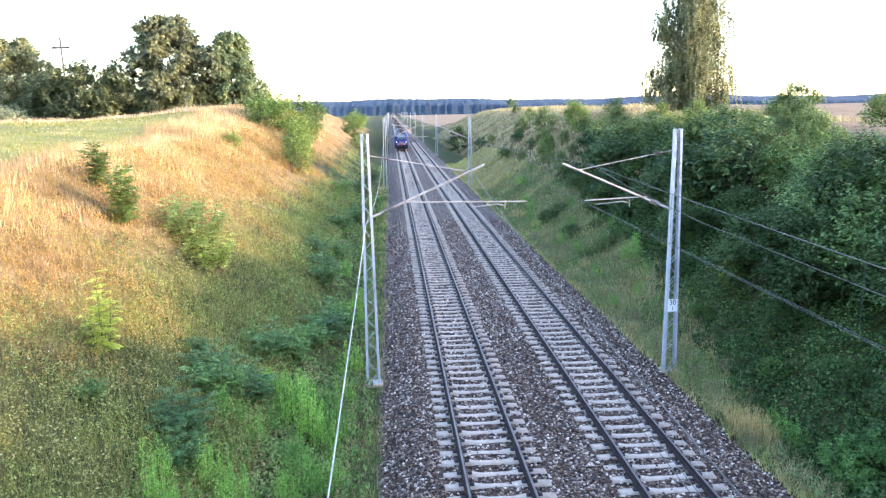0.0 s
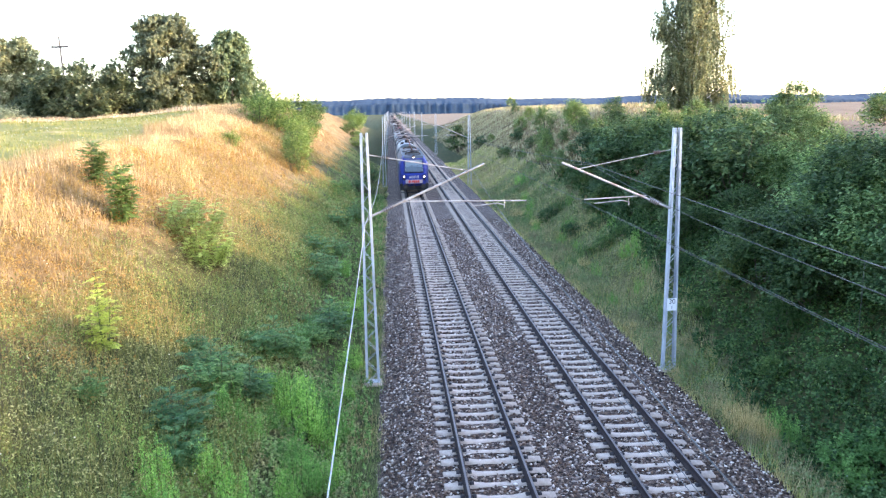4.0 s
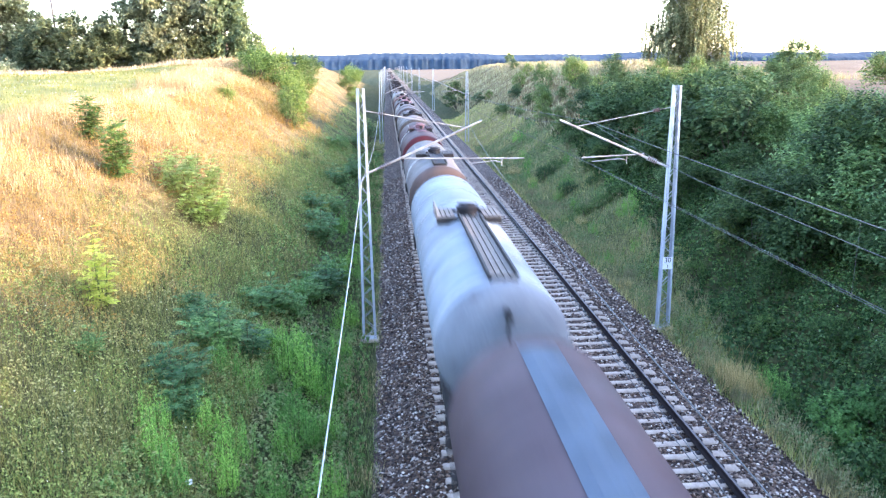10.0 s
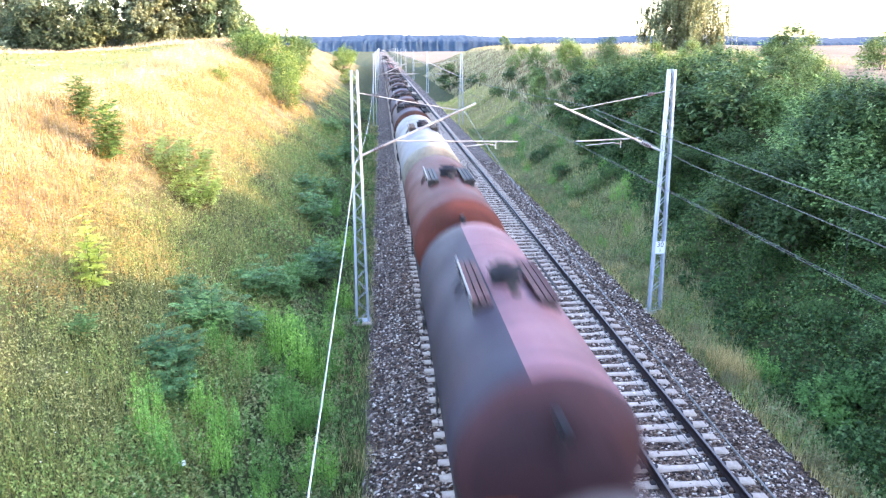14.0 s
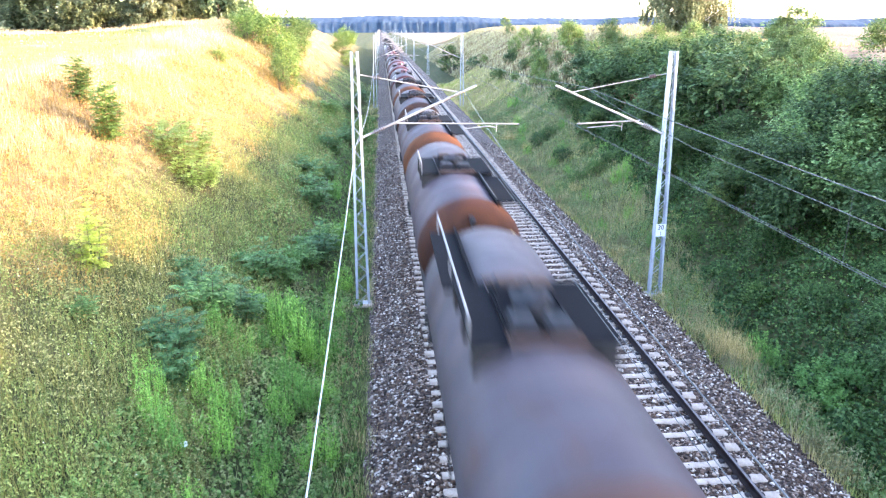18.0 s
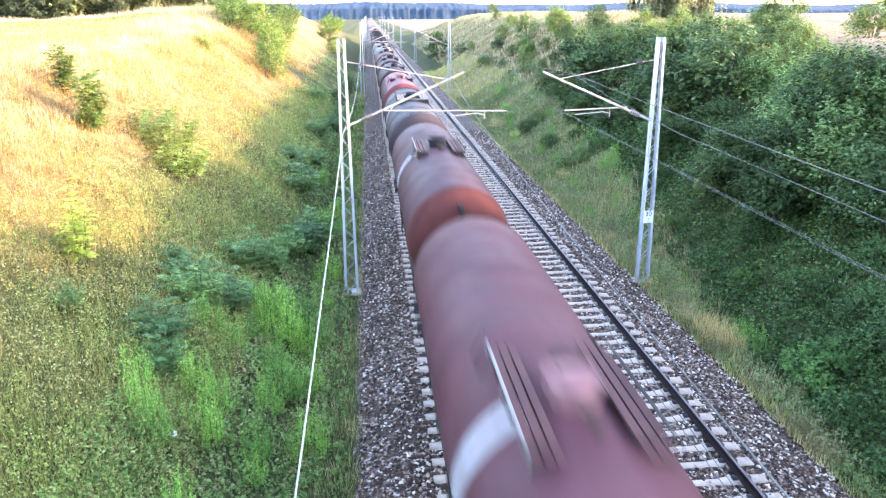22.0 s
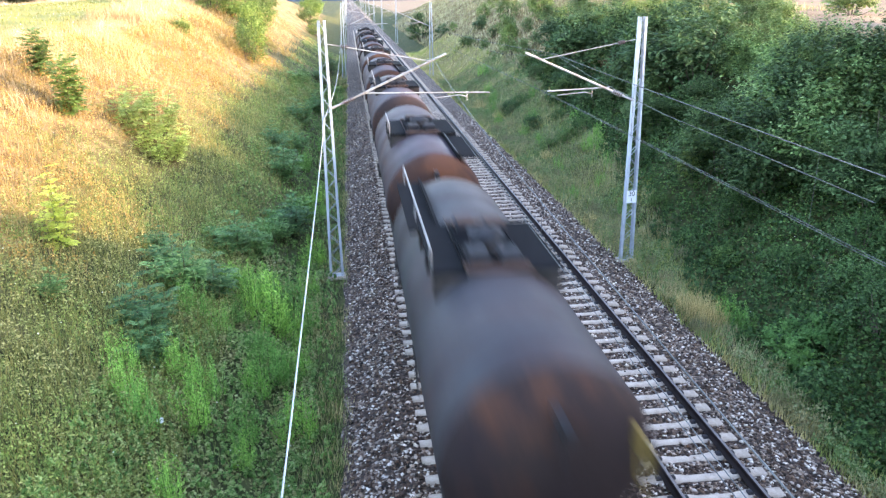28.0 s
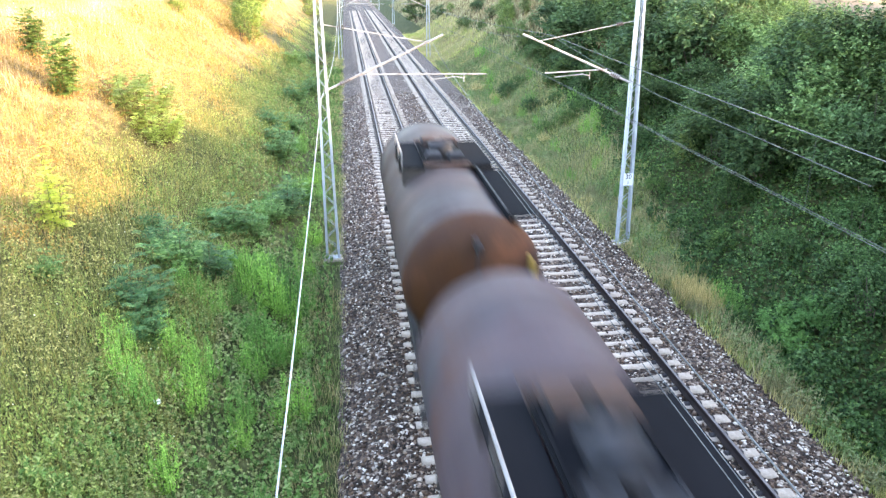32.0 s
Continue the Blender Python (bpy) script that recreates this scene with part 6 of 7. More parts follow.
        for dx, dy in ((-0.3, -0.9), (0.25, -1.0), (0.3, 0.8), (-0.25, 0.9)):
            bx = part("valve_box", cached(("vbox",), lambda bm: bevelled(box(bm, -0.2, 0.2, -0.24, 0.24, -0.15, 0.20) and bm, 0.04), M["grey_lid"]), None, t)
            bx.location = (dx, hy + dy, top)
            part("cover", cached(("vcover", dy > 0), lambda bm: bevelled(box(bm, -0.17, 0.17, -0.20, 0.20, 0.20, 0.235) and bm, 0.012), M["rust_plank" if dy > 0 else "worn_lid"]), None, bx)
        for sx in (-1, 1):
            x0, x1 = sorted((sx * 0.58, sx * 1.12))
            p = part("platform", cached(("dplat", sx), lambda bm: box(bm, x0, x1, -1.45, 1.45, 0, 0.05), M["dark_board"]), None, t)
            p.location = (0, hy, top - 0.05)
            for q in (-1.3, 0, 1.3):
                part("bracket", cached(("dbr", sx), lambda bm: box(bm, x0, x1, -0.04, 0.04, -0.42, 0.0), M["dirt_steel"]), None, p).location = (0, q, 0)
        part("deck", cached(("deck",), lambda bm: (box(bm, -0.56, 0.56, -1.25, 1.25, 0.0, 0.03), [box(bm, x - 0.02, x + 0.02, -1.25, 1.25, 0.03, 0.06) for x in (-0.5, 0.5)]), M["dark_board"]), None, t).location = (0, hy, top + 0.02)
        for dy in (-1.38, 1.38):
            c = part("cross_plank", cached(("dcross",), lambda bm: box(bm, -0.58, 0.58, -0.13, 0.13, 0, 0.04), M["rust_plank"]), None, t)
            c.location = (0, hy + dy, top + 0.02)
        # the long side gangway runs from the platform to one end
        x0, x1 = sorted((k * 0.72, k * 1.30))
        ya, yb = (1.5, hy - 1.4) if k > 0 else (hy + 1.4, L - 1.5)
        part("gangway", cached(("gang", k, round(yb - ya, 1), round(ya, 1)), lambda bm: (box(bm, x0, x1, ya, yb, top - 0.16, top - 0.11), box(bm, k * 0.72 - 0.03, k * 0.72 + 0.03, ya, yb, top - 0.30, top - 0.02)), M["dark_board"]), None, t)
        rail_on(t, -1.12, *((hy - 1.3, hy + 1.3) if k > 0 else (hy - 1.0, L - 1.6)), top + 0.0, M["pale"])
        if k > 0:
            rail_on(t, 0.70, 1.6, hy - 1.5, top - 0.32, M["roof_board"])
        end_ladder(t, L, k)
        part("end_plate", cached(("eplate",), lambda bm: (bevelled(box(bm, 1.07, 1.16, 1.02, 1.30, 2.93, 3.28) and bm, 0.015), rod(bm, (1.11, 1.05, 2.5), (1.11, 1.20, 2.95), 0.02, seg=6)), M["yellow"]), None, t, "small yellow plate on the domed end")
    if stripe:
        band(t, hy - 0.05, r + 0.003, 0.34, M[stripe], "pale painted stripe", (-88, -22))
    if s0 in (154.2, 399.0, 529.4):
        part("hazard_plate", cached(("hplate",), lambda bm: bevelled(box(bm, -1.00, -0.50, 0.90, 0.93, 2.02, 2.42) and bm, 0.01), M["orange"]), None, t, "orange hazard plate")
    for y0, y1, a0, a1, mt in fields:
        painted_area(t, hy + y0, hy + y1, a0, a1, r + 0.012, M[mt], "faded painted field on the tank's top")
    CARS.append((t, s0))
    return t


LAV, LAVD = (0.276, 0.186, 0.206), (0.105, 0.07, 0.082)
ROSE = (0.315, 0.215, 0.240)
RUSTY = (0.27, 0.10, 0.05)


def locomotive():
    """The blue electric locomotive at the train's head."""
    L = 19.6
    t = tagged(empty("electric_locomotive"), "blue and grey electric freight locomotive with lit headlamps", "locomotive")
    blue = tank_paint("blue_paint", (0.050, 0.085, 0.50), (0.03, 0.04, 0.20), rusty=0.0, rough=0.3, grime=0.4)
    grey = tank_paint("grey_side", (0.205, 0.235, 0.30), (0.11, 0.12, 0.15), rusty=0.10, rough=0.4)
    roofm = tank_paint("roof_grey", (0.155, 0.185, 0.235), (0.085, 0.10, 0.13), rusty=0.12, rough=0.5)

    def loft(stations, mats, slot_of):
        n = len(stations[0][1])
        P = [(x, y, z) for y, sec in stations for x, z in sec]
        F, S = [], []
        for i in range(len(stations) - 1):
            for j in range(n - 1):
                F.append((i * n + j, i * n + j + 1, (i + 1) * n + j + 1, (i + 1) * n + j))
                S.append(slot_of(i, j))
        return P, F, S, n

    def sec(hw, zt, zb=1.02, sh=0.35, inset=0.30):
        """Half section from the left foot over the roof to the right foot."""
        hz = max(zb + 0.4, zt - sh)
        return [(-hw, zb), (-hw, zb + 0.25), (-hw, hz), (-(hw - inset), zt), (hw - inset, zt), (hw, hz), (hw, zb + 0.25), (hw, zb)]

    def shell(sts, name, mats, slot_of, cap):
        P, F, S, n = loft(sts, mats, slot_of)
        me = bpy.data.meshes.new(name)
        bm = bmesh.new()
        vs = [bm.verts.new(p) for p in P]
        for f, s in zip(F, S):
            bm.faces.new([vs[i] for i in reversed(f)]).material_index = s
        for c in cap:
            bm.faces.new([vs[c * n + j] for j in range(n)] if c == 0 else [vs[c * n + j] for j in reversed(range(n))]).material_index = 0
        bm.normal_update()
        bmesh.ops.recalc_face_normals(bm, faces=bm.faces[:])
        bm.to_mesh(me)
        bm.free()
        for mt in mats:
            me.materials.append(mt)
        return me

    cab = [(0.50, sec(1.12, 2.16, sh=0.30, inset=0.14)), (0.60, sec(1.20, 2.32, sh=0.32, inset=0.18)), (1.22, sec(1.36, 3.72, sh=0.95, inset=0.38)), (1.45, sec(1.42, 3.92, sh=0.90, inset=0.42)), (2.35, sec(1.49, 3.98, sh=0.80, inset=0.38))]
    body = [(2.35, sec(1.49, 3.98, sh=0.80, inset=0.38)), (17.25, sec(1.49, 3.98, sh=0.80, inset=0.38))]
    back = [(17.25, sec(1.49, 3.98, sh=0.80, inset=0.38)), (18.5, sec(1.46, 3.97, sh=0.80, inset=0.38)), (19.0, sec(1.38, 3.80, sh=0.80, inset=0.36)), (19.2, sec(1.28, 2.60, sh=0.25, inset=0.12)), (19.25, sec(1.25, 2.45, sh=0.25, inset=0.12))]
    part("front_cab", shell(cab, "front_cab", [blue, roofm], lambda i, j: 1 if j == 3 and i >= 2 else 0, [0]), None, t, "bright blue cab front")
    bo = part("body", shell(body, "body", [grey, roofm], lambda i, j: 1 if j == 3 else 0, []), None, t, "dirty grey-blue side panels")
    part("rear_cab", shell(back, "rear_cab", [grey, roofm], lambda i, j: 1 if j == 3 and i < 2 else 0, [len(back) - 1]), None, t, "grey rear cab")
    # windscreen lies on the sloping front
    a, b = Vector((0, 0.60, 2.32)), Vector((0, 1.22, 3.72))
    n = Vector((0, -(b.z - a.z), b.y - a.y)).normalized() * 0.035
    # the glass's pale base colour stands in for a bright sky reflection
    glass, nt, bs = nodes_of("windscreen_glass")
    bs.inputs["Base Color"].default_value, bs.inputs["Roughness"].default_value = (0.22, 0.29, 0.33, 1), 0.15
    bs.inputs["Specular IOR Level"].default_value = 1.0
    bs.inputs["Coat Weight"].default_value = 1.0
    bm = bmesh.new()
    lo, hi = a.lerp(b, 0.07) + n, a.lerp(b, 0.92) + n
    q = [(-0.92, lo.y, lo.z), (0.92, lo.y, lo.z), (0.86, hi.y, hi.z), (-0.86, hi.y, hi.z)]
    f = bm.faces.new([bm.verts.new(p) for p in q])
    bmesh.ops.solidify(bm, geom=[f], thickness=0.02)
    bm2 = bmesh.new()
    e = 0.035
    for (p0, p1) in ((0, 1), (1, 2), (2, 3), (3, 0)):
        bar(bm2, Vector(q[p0]) + n * 0.3, Vector(q[p1]) + n * 0.3, e, 0.03)
    w = part("windscreen", bm, glass, t, "large pale windscreen reflecting the sky")
    part("frame", bm2, M["black"], w)
    # dark sheet laid over the lower glass for its dimmer reflection
    shade, nt, bs = nodes_of("dim_reflection_glass")
    bs.inputs["Base Color"].default_value, bs.inputs["Roughness"].default_value = (0.05, 0.07, 0.085, 1), 0.18
    bs.inputs["Specular IOR Level"].default_value = 0.7
    bm = bmesh.new()
    mid = lo.lerp(hi, 0.40)
    f = bm.faces.new([bm.verts.new(q) for q in ((-0.89, lo.y, lo.z), (0.89, lo.y, lo.z), (0.87, mid.y, mid.z), (-0.87, mid.y, mid.z))])
    bmesh.ops.translate(bm, verts=bm.verts[:], vec=n * 0.9)
    bmesh.ops.solidify(bm, geom=[f], thickness=0.006)
    part("lower_pane", bm, shade, w, "darker lower part of the windscreen")
    bm = bmesh.new()
    lip = a.lerp(b, 0.02) + n * 1.2
    bar(bm, (-0.95, lip.y, lip.z), (0.95, lip.y, lip.z), 0.07, 0.03)
    part("sill", bm, M["black"], w)
    for sx in (-1, 1):
        bm = bmesh.new()
        rod(bm, (sx * 0.99, 0.50, 1.30), a + Vector((sx * 1.00, -0.01, 0.0)), 0.011, seg=6)
        rod(bm, a + Vector((sx * 1.00, -0.01, 0.0)), b + Vector((sx * 0.985, -0.005, 0.012)), 0.011, seg=6)
        part("panel_seam", bm, M["black"], t)
    for x in (-0.12, 0.42):
        bm = bmesh.new()
        rod(bm, lo + n + Vector((x, 0, -0.05)), lo.lerp(hi, 0.55) + n + Vector((x - 0.1, 0, 0)), 0.014, seg=6)
        part("wiper", bm, M["black"], w)
    lamp, nt, bs = nodes_of("lamp_glow")
    bs.inputs["Base Color"].default_value = (1, 0.95, 0.8, 1)
    bs.inputs["Emission Color"].default_value, bs.inputs["Emission Strength"].default_value = (1.0, 0.86, 0.58, 1), 1.0
    for x, y, z, rr in ((0, 1.33, 3.86, 0.075), (-1.0, 0.50, 1.97, 0.075), (1.0, 0.50, 1.97, 0.075)):
        bm = bmesh.new()
        rod(bm, (x, y - 0.10, z), (x, y + 0.12, z), rr + 0.035, seg=20)
        h = part("headlight", bm, M["black"], t, "dark lamp housing")
        bm = bmesh.new()
        rod(bm, (x, y - 0.135, z), (x, y - 0.10, z), rr, seg=20)
        part("lens", bm, lamp, h, "glowing warm white lens")
        if x == 0:
            # added hood that blocks the top lens's glow from above
            bm = bmesh.new()
            box(bm, -0.15, 0.15, y - 0.32, y + 0.10, z + 0.015, z + 0.15)
            part("hood", bevelled(bm, 0.02), M["rust_plank"], h, "brown hood over the top lamp")
    for sx in (-1, 1):
        bm = bmesh.new()
        q = [bm.verts.new((sx * x, y, z)) for y in (0.44, 0.60) for x, z in ((0.86, 2.12), (1.13, 2.16), (1.15, 1.86), (1.07, 1.58), (0.98, 1.56), (0.87, 1.84))]
        bm.faces.new(q[:6])
        bm.faces.new(q[6:])
        for k in range(6):
            bm.faces.new((q[k], q[(k + 1) % 6], q[6 + (k + 1) % 6], q[6 + k]))
        bmesh.ops.recalc_face_normals(bm, faces=bm.faces[:])
        part("lamp_cover", bm, M["black"], t, "black tapered headlamp surround")
    # banner, worn lettering as plain bars
    bm = bmesh.new()
    box(bm, -0.85, 0.85, 0.43, 0.51, 1.30, 1.66)
    ban = part("banner", bevelled(bm, 0.01), M["worn_banner"], t, "white banner with red marks")
    redm = surface("red_mark", (0.55, 0.03, 0.03), (0.4, 0.02, 0.02), 3, 40, 0.6, 0, 0)
    for x0, x1 in ((-0.58, -0.36), (-0.26, -0.12), (-0.08, 0.10), (0.14, 0.30), (0.34, 0.52)):
        bm = bmesh.new()
        box(bm, x0, x1, 0.418, 0.432, 1.36, 1.60)
        part("mark", bm, redm, ban)
    for k in range(9):
        bm = bmesh.new()
        x = -0.42 + k * 0.105
        box(bm, x - 0.03, x + 0.03, 0.475, 0.51, 1.80 + 0.03 * (k % 2), 1.98 + 0.05 * (k % 3))
        part("mark", bm, M["white_stripe"], t, "worn pale lettering bar")
    # below: buffer beam, plough, buffers, frame, bogies
    bm = bmesh.new()
    box(bm, -1.42, 1.42, 0.50, 1.1, 0.62, 1.28)
    part("buffer_beam", bevelled(bm, 0.04), M["black"], t)
    bm = bmesh.new()
    for sx in (-1, 1):
        bar(bm, (sx * 0.05, 0.15, 0.40), (sx * 1.30, 0.45, 0.40), 0.60, 0.05)
    part("plough", bm, M["black"], t)
    buffers(t, L)
    for x in (-0.62, -0.3, 0.3, 0.62):
        bm = bmesh.new()
        rod(bm, (x, 0.42, 1.0), (x + 0.05, 0.30, 0.55), 0.03, seg=8)
        part("air_hose", bm, M["black"], t)
    bm = bmesh.new()
    box(bm, -1.35, 1.35, 1.2, L - 1.2, 0.65, 1.02)
    part("underframe", bm, M["dirt_steel"], t)
    for y in (4.2, L - 4.2):
        bogie(t, y)
    for sx in (-1, 1):
        bm = bmesh.new()
        box(bm, sx * 1.485 - 0.02, sx * 1.485 + 0.02, 1.72, 2.22, 2.35, 3.15)
        part("cab_window", bm, glass, t)
        bm = bmesh.new()
        box(bm, sx * 1.50 - 0.02, sx * 1.50 + 0.02, 2.55, 3.15, 1.1, 3.1)
        d = part("cab_door", bm, grey, t)
        bm = bmesh.new()
        rod(bm, (sx * 1.56, 2.45, 1.0), (sx * 1.56, 2.45, 2.6), 0.018, seg=6)
        part("handrail", bm, M["pale"], t)
        for y0 in np.arange(4.2, 14.5, 2.1):
            bm = bmesh.new()
            box(bm, sx * 1.49 - 0.02, sx * 1.49 + 0.02, y0, y0 + 1.6, 2.5, 3.05)
            part("side_grille", bm, M["roof_board"], t)
        bm = bmesh.new()
        rod(bm, (sx * 1.12, 2.6, 3.98), (sx * 1.12, L - 1.2, 3.98), 0.035, seg=6)
        part("roof_edge_rail", bm, grey, t)
    # roof equipment
    copper = surface("copper_red", (0.10, 0.046, 0.030), (0.03, 0.02, 0.018), 3, 30, 0.7, 0.2, 0.1)
    red_arm = surface("dark_red_arm", (0.13, 0.028, 0.026), (0.06, 0.018, 0.018), 3, 30, 0.6, 0, 0)
    for y0, y1, raised in ((3.3, 5.7, False), (14.6, 16.6, True)):
        bm = bmesh.new()
        for sx in (-0.72, 0.72):
            box(bm, sx - 0.05, sx + 0.05, y0, y1, 4.10, 4.19)
        for y in (y0 + 0.1, (y0 + y1) / 2, y1 - 0.1):
            box(bm, -0.72, 0.72, y - 0.05, y + 0.05, 4.10, 4.18)
        box(bm, -0.22, 0.22, y0 + 0.9, y0 + 1.6, 4.10, 4.32)
        p = part("pantograph", bm, M["dirt_steel"], t, "raised pantograph with dark red arms" if raised else "folded grimy pantograph")
        bm = bmesh.new()
        for sx in (-0.72, 0.72):
            for y in (y0 + 0.1, y1 - 0.1):
                rod(bm, (sx, y, 3.97), (sx, y, 4.12), 0.08, seg=10)
        part("insulator", bm, copper, p)
        knee = Vector((0.0, 17.3, 4.86)) if raised else Vector((0.0, y1 - 0.2, 4.36))
        head = Vector((0.0, 16.75, 5.26)) if raised else Vector((0.0, y0 + 0.2, 4.40))
        bm = bmesh.new()
        rod(bm, (0.05, y0 + 1.2, 4.26), knee, 0.05, seg=8)
        for sx in (-0.3, 0.3):
            rod(bm, knee + Vector((sx * 0.3, 0, 0)), head + Vector((sx, 0, 0)), 0.024, seg=8)
        part("arm", bm, red_arm if raised else copper, p)
        bm = bmesh.new()
        for d in (-0.14, 0.14):
            rod(bm, head + Vector((-0.72, d, 0)), head + Vector((0.72, d, 0)), 0.024, seg=8)
        for sx in (-1, 1):
            rod(bm, head + Vector((sx * 0.72, 0, 0)), head + Vector((sx * 0.95, 0, -0.16)), 0.02, seg=6)
            rod(bm, head + Vector((sx * 0.6, -0.14, 0)), head + Vector((sx * 0.6, 0.14, 0)), 0.02, seg=6)
        part("collector_head", bm, M["dirt_steel"], p)
    for x, y0, y1, z1, w2, mt in ((-0.75, 8.8, 9.7, 4.06, 0.24, "black"), (0.62, 8.8, 9.7, 4.06, 0.20, "black"), (0.58, 12.0, 12.8, 4.04, 0.22, "pale"), (0.0, 2.55, 3.15, 4.05, 0.58, "black"), (-0.55, 6.1, 7.3, 4.07, 0.13, "roof_board"), (0.5, 6.4, 7.9, 4.05, 0.12, "roof_board"), (-0.5, 11.0, 12.2, 4.03, 0.10, "pale"), (0.0, 18.5, 18.8, 4.02, 0.75, "black")):
        bm = bmesh.new()
        box(bm, x - w2, x + w2, y0, y1, 3.93, z1)
        part("roof_box", bevelled(bm, 0.02), M[mt], t)
    bm = bmesh.new()
    rod(bm, (0.1, 5.8, 4.35), (0.1, 13.0, 4.35), 0.025, seg=6)
    for y in (6.0, 8.0, 10.0, 12.8):
        rod(bm, (0.1, y, 3.97), (0.1, y, 4.34), 0.05, seg=8)
    part("roof_busbar", bm, copper, t)
    CARS.append((t, -0.35))


locomotive()
# end colour set darker than the barrel to hold the dome's shading
tank_wagon(19.3, 38.6, "boards", (0.275, 0.335, 0.405), (0.135, 0.165, 0.20), (0.17, 0.225, 0.265), "smooth silver-blue tank wagon with a small hatch platform", 0.05, rough=0.32, hatch_y=28.6, r=1.46, front_gap=4.4)
tank_wagon(38.6, 54.8, "frame", (0.285, 0.280, 0.300), (0.125, 0.12, 0.125), (0.24, 0.17, 0.14), "grey tank wagon ringed by dark bands, slatted grey top platform", 0.15, hatch_y=46.2, board="grey_board", bands=(0.05, 0.28, 0.5, 0.74, 0.97), band_mat="roof_board", r=1.43, stripe="white_stripe", rear_walk=True, fields=((-5.2, -3.9, -64, -46, "white_field"), (-2.6, -1.4, -64, -46, "white_field"), (0.5, 1.4, -62, -46, "white_field")))
tank_wagon(54.8, 71.0, "centre", (0.215, 0.143, 0.152), (0.105, 0.070, 0.072), (0.16, 0.115, 0.11), "brown tank wagon with a slatted centre walkway", 0.2, hatch_y=62.6, board="grey_board", stripe="white_stripe", r=1.43, fields=((1.0, 6.4, -13, 13, "sky_stripe"),))
tank_wagon(71.0, 89.7, "centre", (0.60, 0.66, 0.72), (0.34, 0.36, 0.39), (0.50, 0.53, 0.57), "pale white-blue ribbed tank wagon with a centre walkway", 0.05, hatch_y=79.8, board="pale_board", bands=(0.03, 0.17, 0.32, 0.47, 0.62, 0.78, 0.95), band_mat="cable", r=1.45)
tank_wagon(89.7, 104.6, "centre", (0.37, 0.33, 0.31), (0.19, 0.165, 0.15), (0.30, 0.19, 0.15), "beige-grey tank wagon with a dark walkway and rusty end", 0.15, hatch_y=95.9, stripe="white_stripe", r=1.42)
tank_wagon(104.6, 120.0, "boards", (0.138, 0.072, 0.078), (0.075, 0.044, 0.048), (0.27, 0.050, 0.050), "maroon tank wagon with a red end and pinkish hatch", 0.15, hatch_y=112.3, lid="pink_lid", board="brown_board", stripe="white_stripe", r=1.42, fields=((-2.9, -1.4, -12, 14, "pink_paint"), (1.4, 2.6, -16, 10, "pink_paint"), (-0.9, 0.8, -13, 13, "pink_paint")))
tank_wagon(120.0, 136.3, "frame", (0.375, 0.322, 0.298), (0.185, 0.155, 0.135), (0.34, 0.27, 0.20), "brownish grey ribbed tank wagon with a framed platform", 0.35, hatch_y=128.2, bands=(0.1, 0.38, 0.64, 0.9), r=1.43)
tank_wagon(136.3, 154.2, "boards", (0.345, 0.285, 0.272), (0.19, 0.155, 0.145), (0.30, 0.20, 0.15), "tan-grey tank wagon with rust blooms and a pale stripe", 0.62, hatch_y=147.4, stripe="white_stripe", bands=(0.04, 0.3), band_mat="rust_plank", r=1.42)
tank_wagon(154.2, 166.6, "boards", (0.092, 0.068, 0.088), (0.05, 0.038, 0.047), (0.15, 0.064, 0.066), "dark purple tank wagon with a wide faded pink field", 0.1, hatch_y=160.0, patch=("side", (0.60, 0.275, 0.285), -0.35), board="brown_board", r=1.42)
tank_wagon(166.6, 179.3, "boards", (0.225, 0.072, 0.055), (0.115, 0.045, 0.038), (0.30, 0.085, 0.055), "red-brown tank wagon with dark hatch boards", 0.2, hatch_y=172.5, r=1.42)
tank_wagon(179.3, 198.8, "boards", (0.50, 0.46, 0.42), (0.28, 0.24, 0.21), (0.58, 0.50, 0.36), "long cream-grey tank wagon with a yellowed end", 0.15, hatch_y=189.5, r=1.42, board="tan_board")
for k, (a, b, turn, base, fr, ru) in enumerate((
        (198.8, 212.0, False, ROSE, RUSTY, 0.5), (212.0, 225.2, False, ROSE, (0.24, 0.12, 0.09), 0.35), (225.2, 239.4, False, (0.31, 0.235, 0.28), (0.20, 0.12, 0.10), 0.25),
        (239.4, 252.7, True, (0.325, 0.262, 0.285), (0.42, 0.20, 0.12), 0.35), (252.7, 266.2, False, ROSE, RUSTY, 0.25), (266.2, 279.8, False, LAV, (0.70, 0.27, 0.11), 0.45),
        (279.8, 293.3, False, LAV, (0.26, 0.13, 0.08), 0.4), (293.3, 307.2, False, (0.300, 0.200, 0.205), (0.66, 0.27, 0.13), 0.3))):
    tank_wagon(a, b, "dark", base, LAVD, fr, "grimy lavender-grey tank wagon with black side platforms", ru, turned=turn, r=1.44, hatch_y=(a + b) / 2 - 0.15)
tank_wagon(307.2, 324.3, "boards", (0.112, 0.070, 0.082), (0.06, 0.038, 0.044), (0.21, 0.062, 0.064), "dark grey-purple tank wagon with a red end", 0.15, hatch_y=314.4, board="brown_board", stripe="white_stripe", r=1.42, lid="pink_lid")
tank_wagon(324.3, 341.0, "boards", (0.215, 0.070, 0.082), (0.11, 0.044, 0.050), (0.32, 0.085, 0.072), "faded red tank wagon with maroon hatch boards", 0.1, hatch_y=331.0, lid="pink_lid", board="brown_board", stripe="white_stripe", r=1.42)
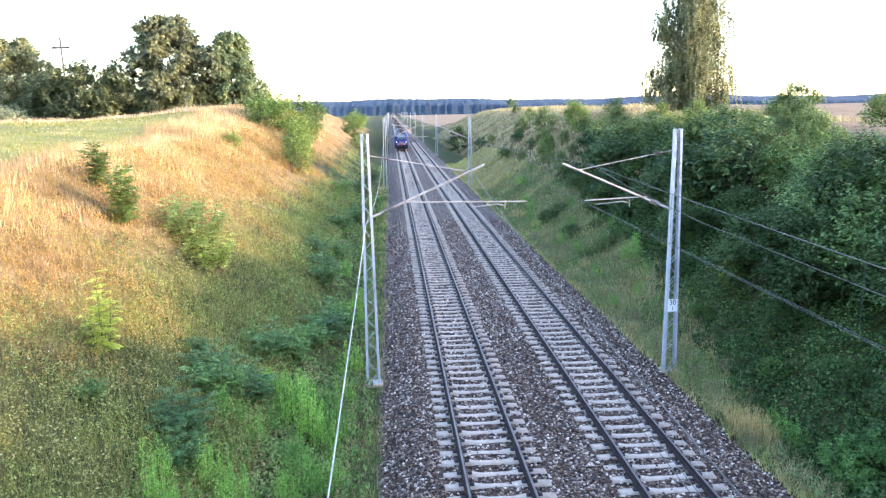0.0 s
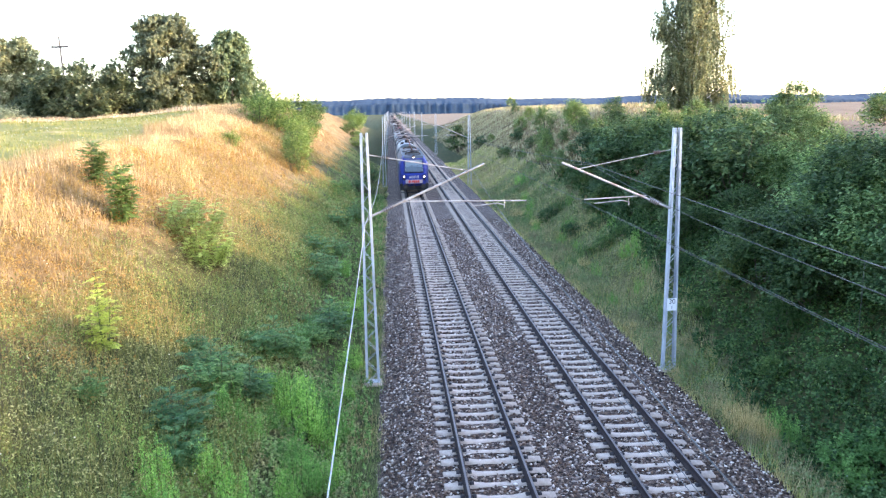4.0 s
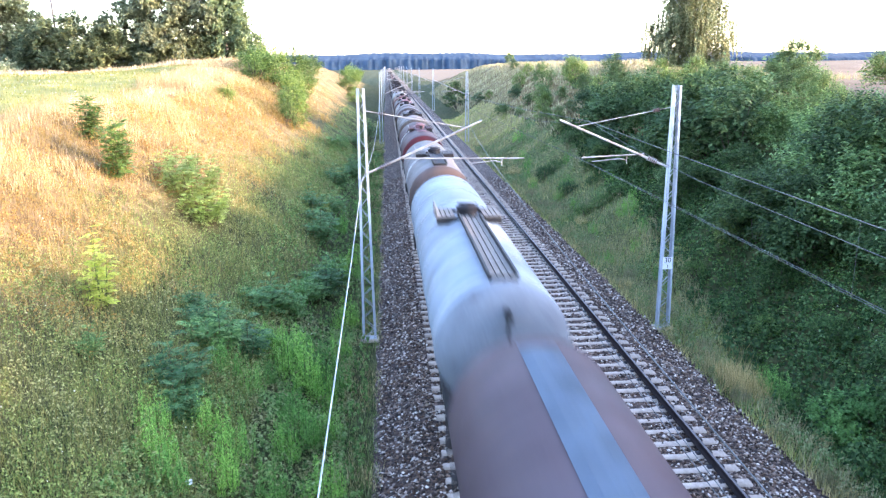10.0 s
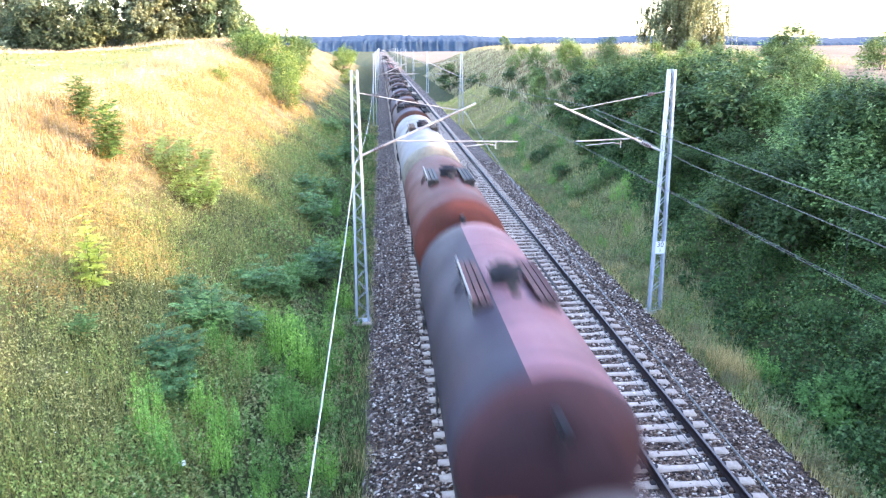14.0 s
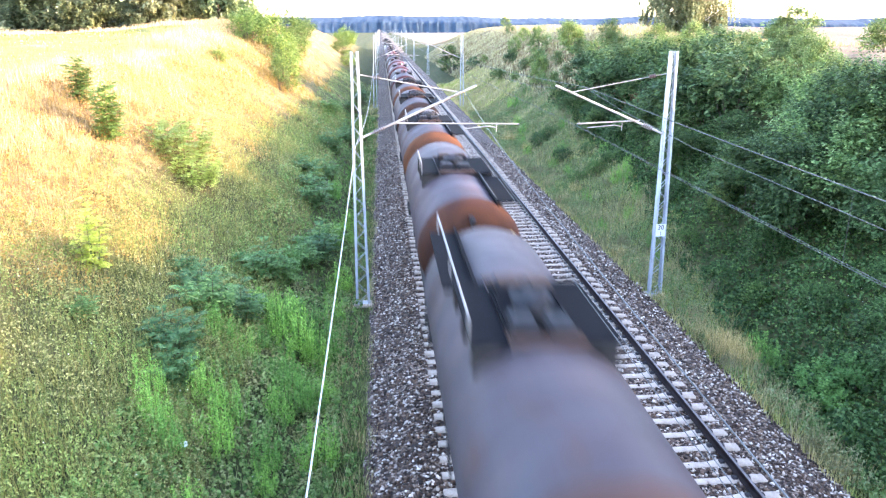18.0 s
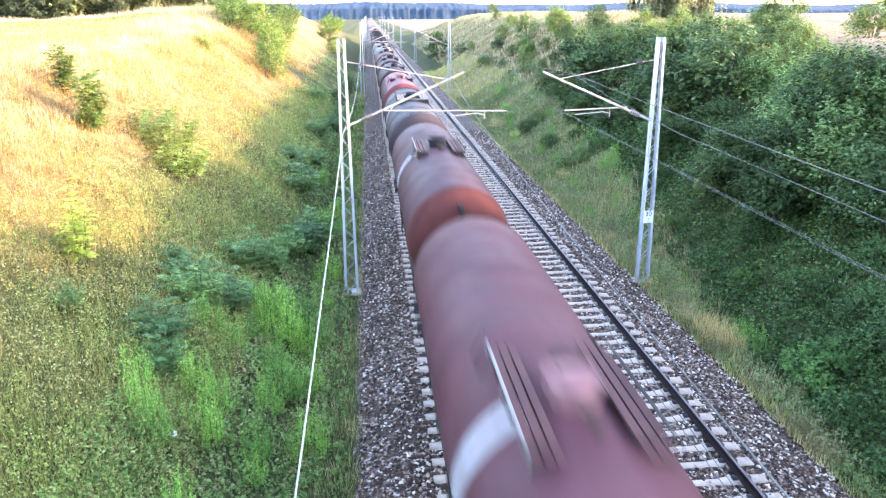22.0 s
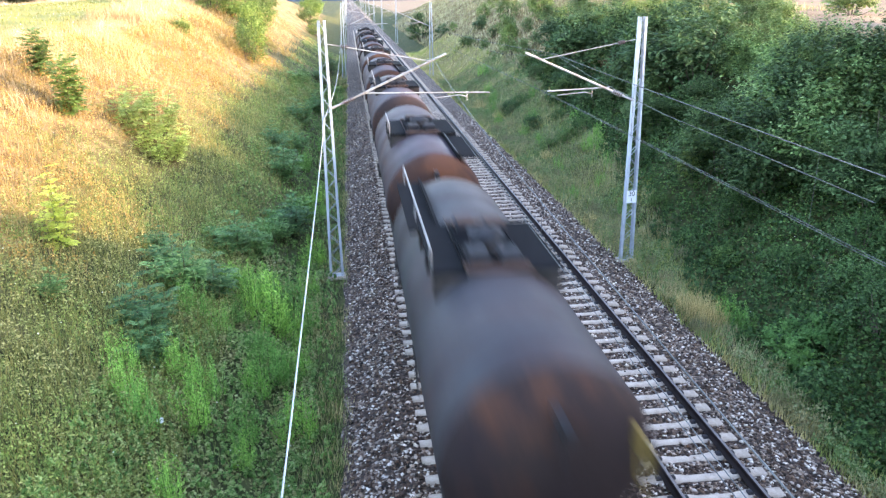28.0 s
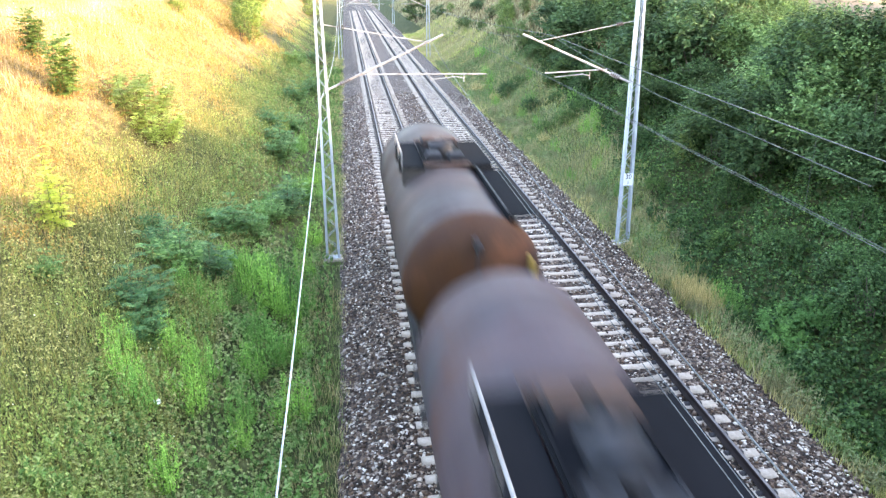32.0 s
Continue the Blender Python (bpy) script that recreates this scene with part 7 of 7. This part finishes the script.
tank_wagon(341.0, 356.6, "boards", (0.150, 0.058, 0.068), (0.08, 0.036, 0.042), (0.27, 0.078, 0.064), "purple-maroon tank wagon with a pale stripe", 0.1, hatch_y=349.0, board="brown_board", stripe="white_stripe", r=1.42)
tank_wagon(356.6, 372.6, "frame", (0.125, 0.103, 0.108), (0.065, 0.052, 0.052), (0.14, 0.098, 0.102), "dark grey ribbed tank wagon with a pale framed platform", 0.1, hatch_y=364.8, board="pale_board", bands=(0.03, 0.2, 0.55, 0.75, 0.97), r=1.43, stripe="white_stripe")
tank_wagon(372.6, 386.2, "boards", (0.145, 0.062, 0.062), (0.095, 0.042, 0.042), (0.42, 0.115, 0.115), "faded pink tank wagon with a dark lower flank", 0.05, hatch_y=379.0, patch=("side", (0.62, 0.25, 0.255), -1.08), lid="pink_lid", board="pink_paint", r=1.42)
tank_wagon(386.2, 399.0, "boards", (0.098, 0.062, 0.070), (0.05, 0.034, 0.038), (0.12, 0.066, 0.066), "dark grey-brown tank wagon with a grimy hatch", 0.1, hatch_y=391.8, r=1.42, lid="worn_lid", board="grey_board")
tank_wagon(399.0, 412.3, "boards", (0.125, 0.078, 0.086), (0.066, 0.042, 0.046), (0.155, 0.070, 0.068), "purple-brown tank wagon with pale pink painted patches", 0.15, hatch_y=405.2, patch=("blocks", (0.33, 0.205, 0.225)), board="roof_board", r=1.42)
tank_wagon(412.3, 428.8, "boards", (0.180, 0.102, 0.100), (0.09, 0.055, 0.054), (0.36, 0.105, 0.062), "maroon-grey tank wagon with an orange-red end", 0.15, hatch_y=420.6, board="brown_board", r=1.42)
tank_wagon(428.8, 445.5, "centre", (0.66, 0.65, 0.62), (0.36, 0.33, 0.30), (0.66, 0.64, 0.60), "white ribbed tank wagon with a tan walkway", 0.05, hatch_y=437.0, board="tan_board", bands=(0.05, 0.25, 0.5, 0.75, 0.95), band_mat="roof_board", r=1.44)
tank_wagon(445.5, 462.3, "centre", (0.66, 0.60, 0.46), (0.36, 0.31, 0.24), (0.60, 0.52, 0.38), "cream tank wagon with black and white rings", 0.05, hatch_y=453.2, board="roof_board", bands=(0.30, 0.40), band_mat="black", r=1.44, stripe="white")
for k, (a, b, turn, base, fr, ru) in enumerate((
        (462.3, 475.6, True, (0.18, 0.155, 0.165), (0.15, 0.10, 0.085), 0.3), (475.6, 489.1, False, LAV, (0.27, 0.13, 0.085), 0.35), (489.1, 502.0, True, LAV, (0.20, 0.13, 0.11), 0.35),
        (502.0, 515.6, False, LAV, (0.25, 0.12, 0.075), 0.35), (515.6, 529.4, True, LAV, (0.27, 0.14, 0.085), 0.3), (529.4, 542.6, True, LAV, (0.19, 0.12, 0.10), 0.4),
        (542.6, 556.4, False, LAV, (0.24, 0.13, 0.09), 0.4), (556.4, 569.3, False, (0.30, 0.20, 0.17), (0.30, 0.12, 0.045), 0.4))):
    tank_wagon(a, b, "dark", base, LAVD, fr, "grimy lavender-grey tank wagon with black side platforms", ru, turned=turn, r=1.44, hatch_y=(a + b) / 2 + (-0.3, -0.3, 0.2, -0.1, -0.1, 0.0, 0.35, 0.4)[k])


def motions():
    """The whole train rolls towards the camera at one speed."""
    for car, back in CARS:
        walk(car, [(t, pose(0, FRONT_6 + back - SPEED * (t - 6), 0)) for t in (0, 8, 16, 24, 32)])


motions()
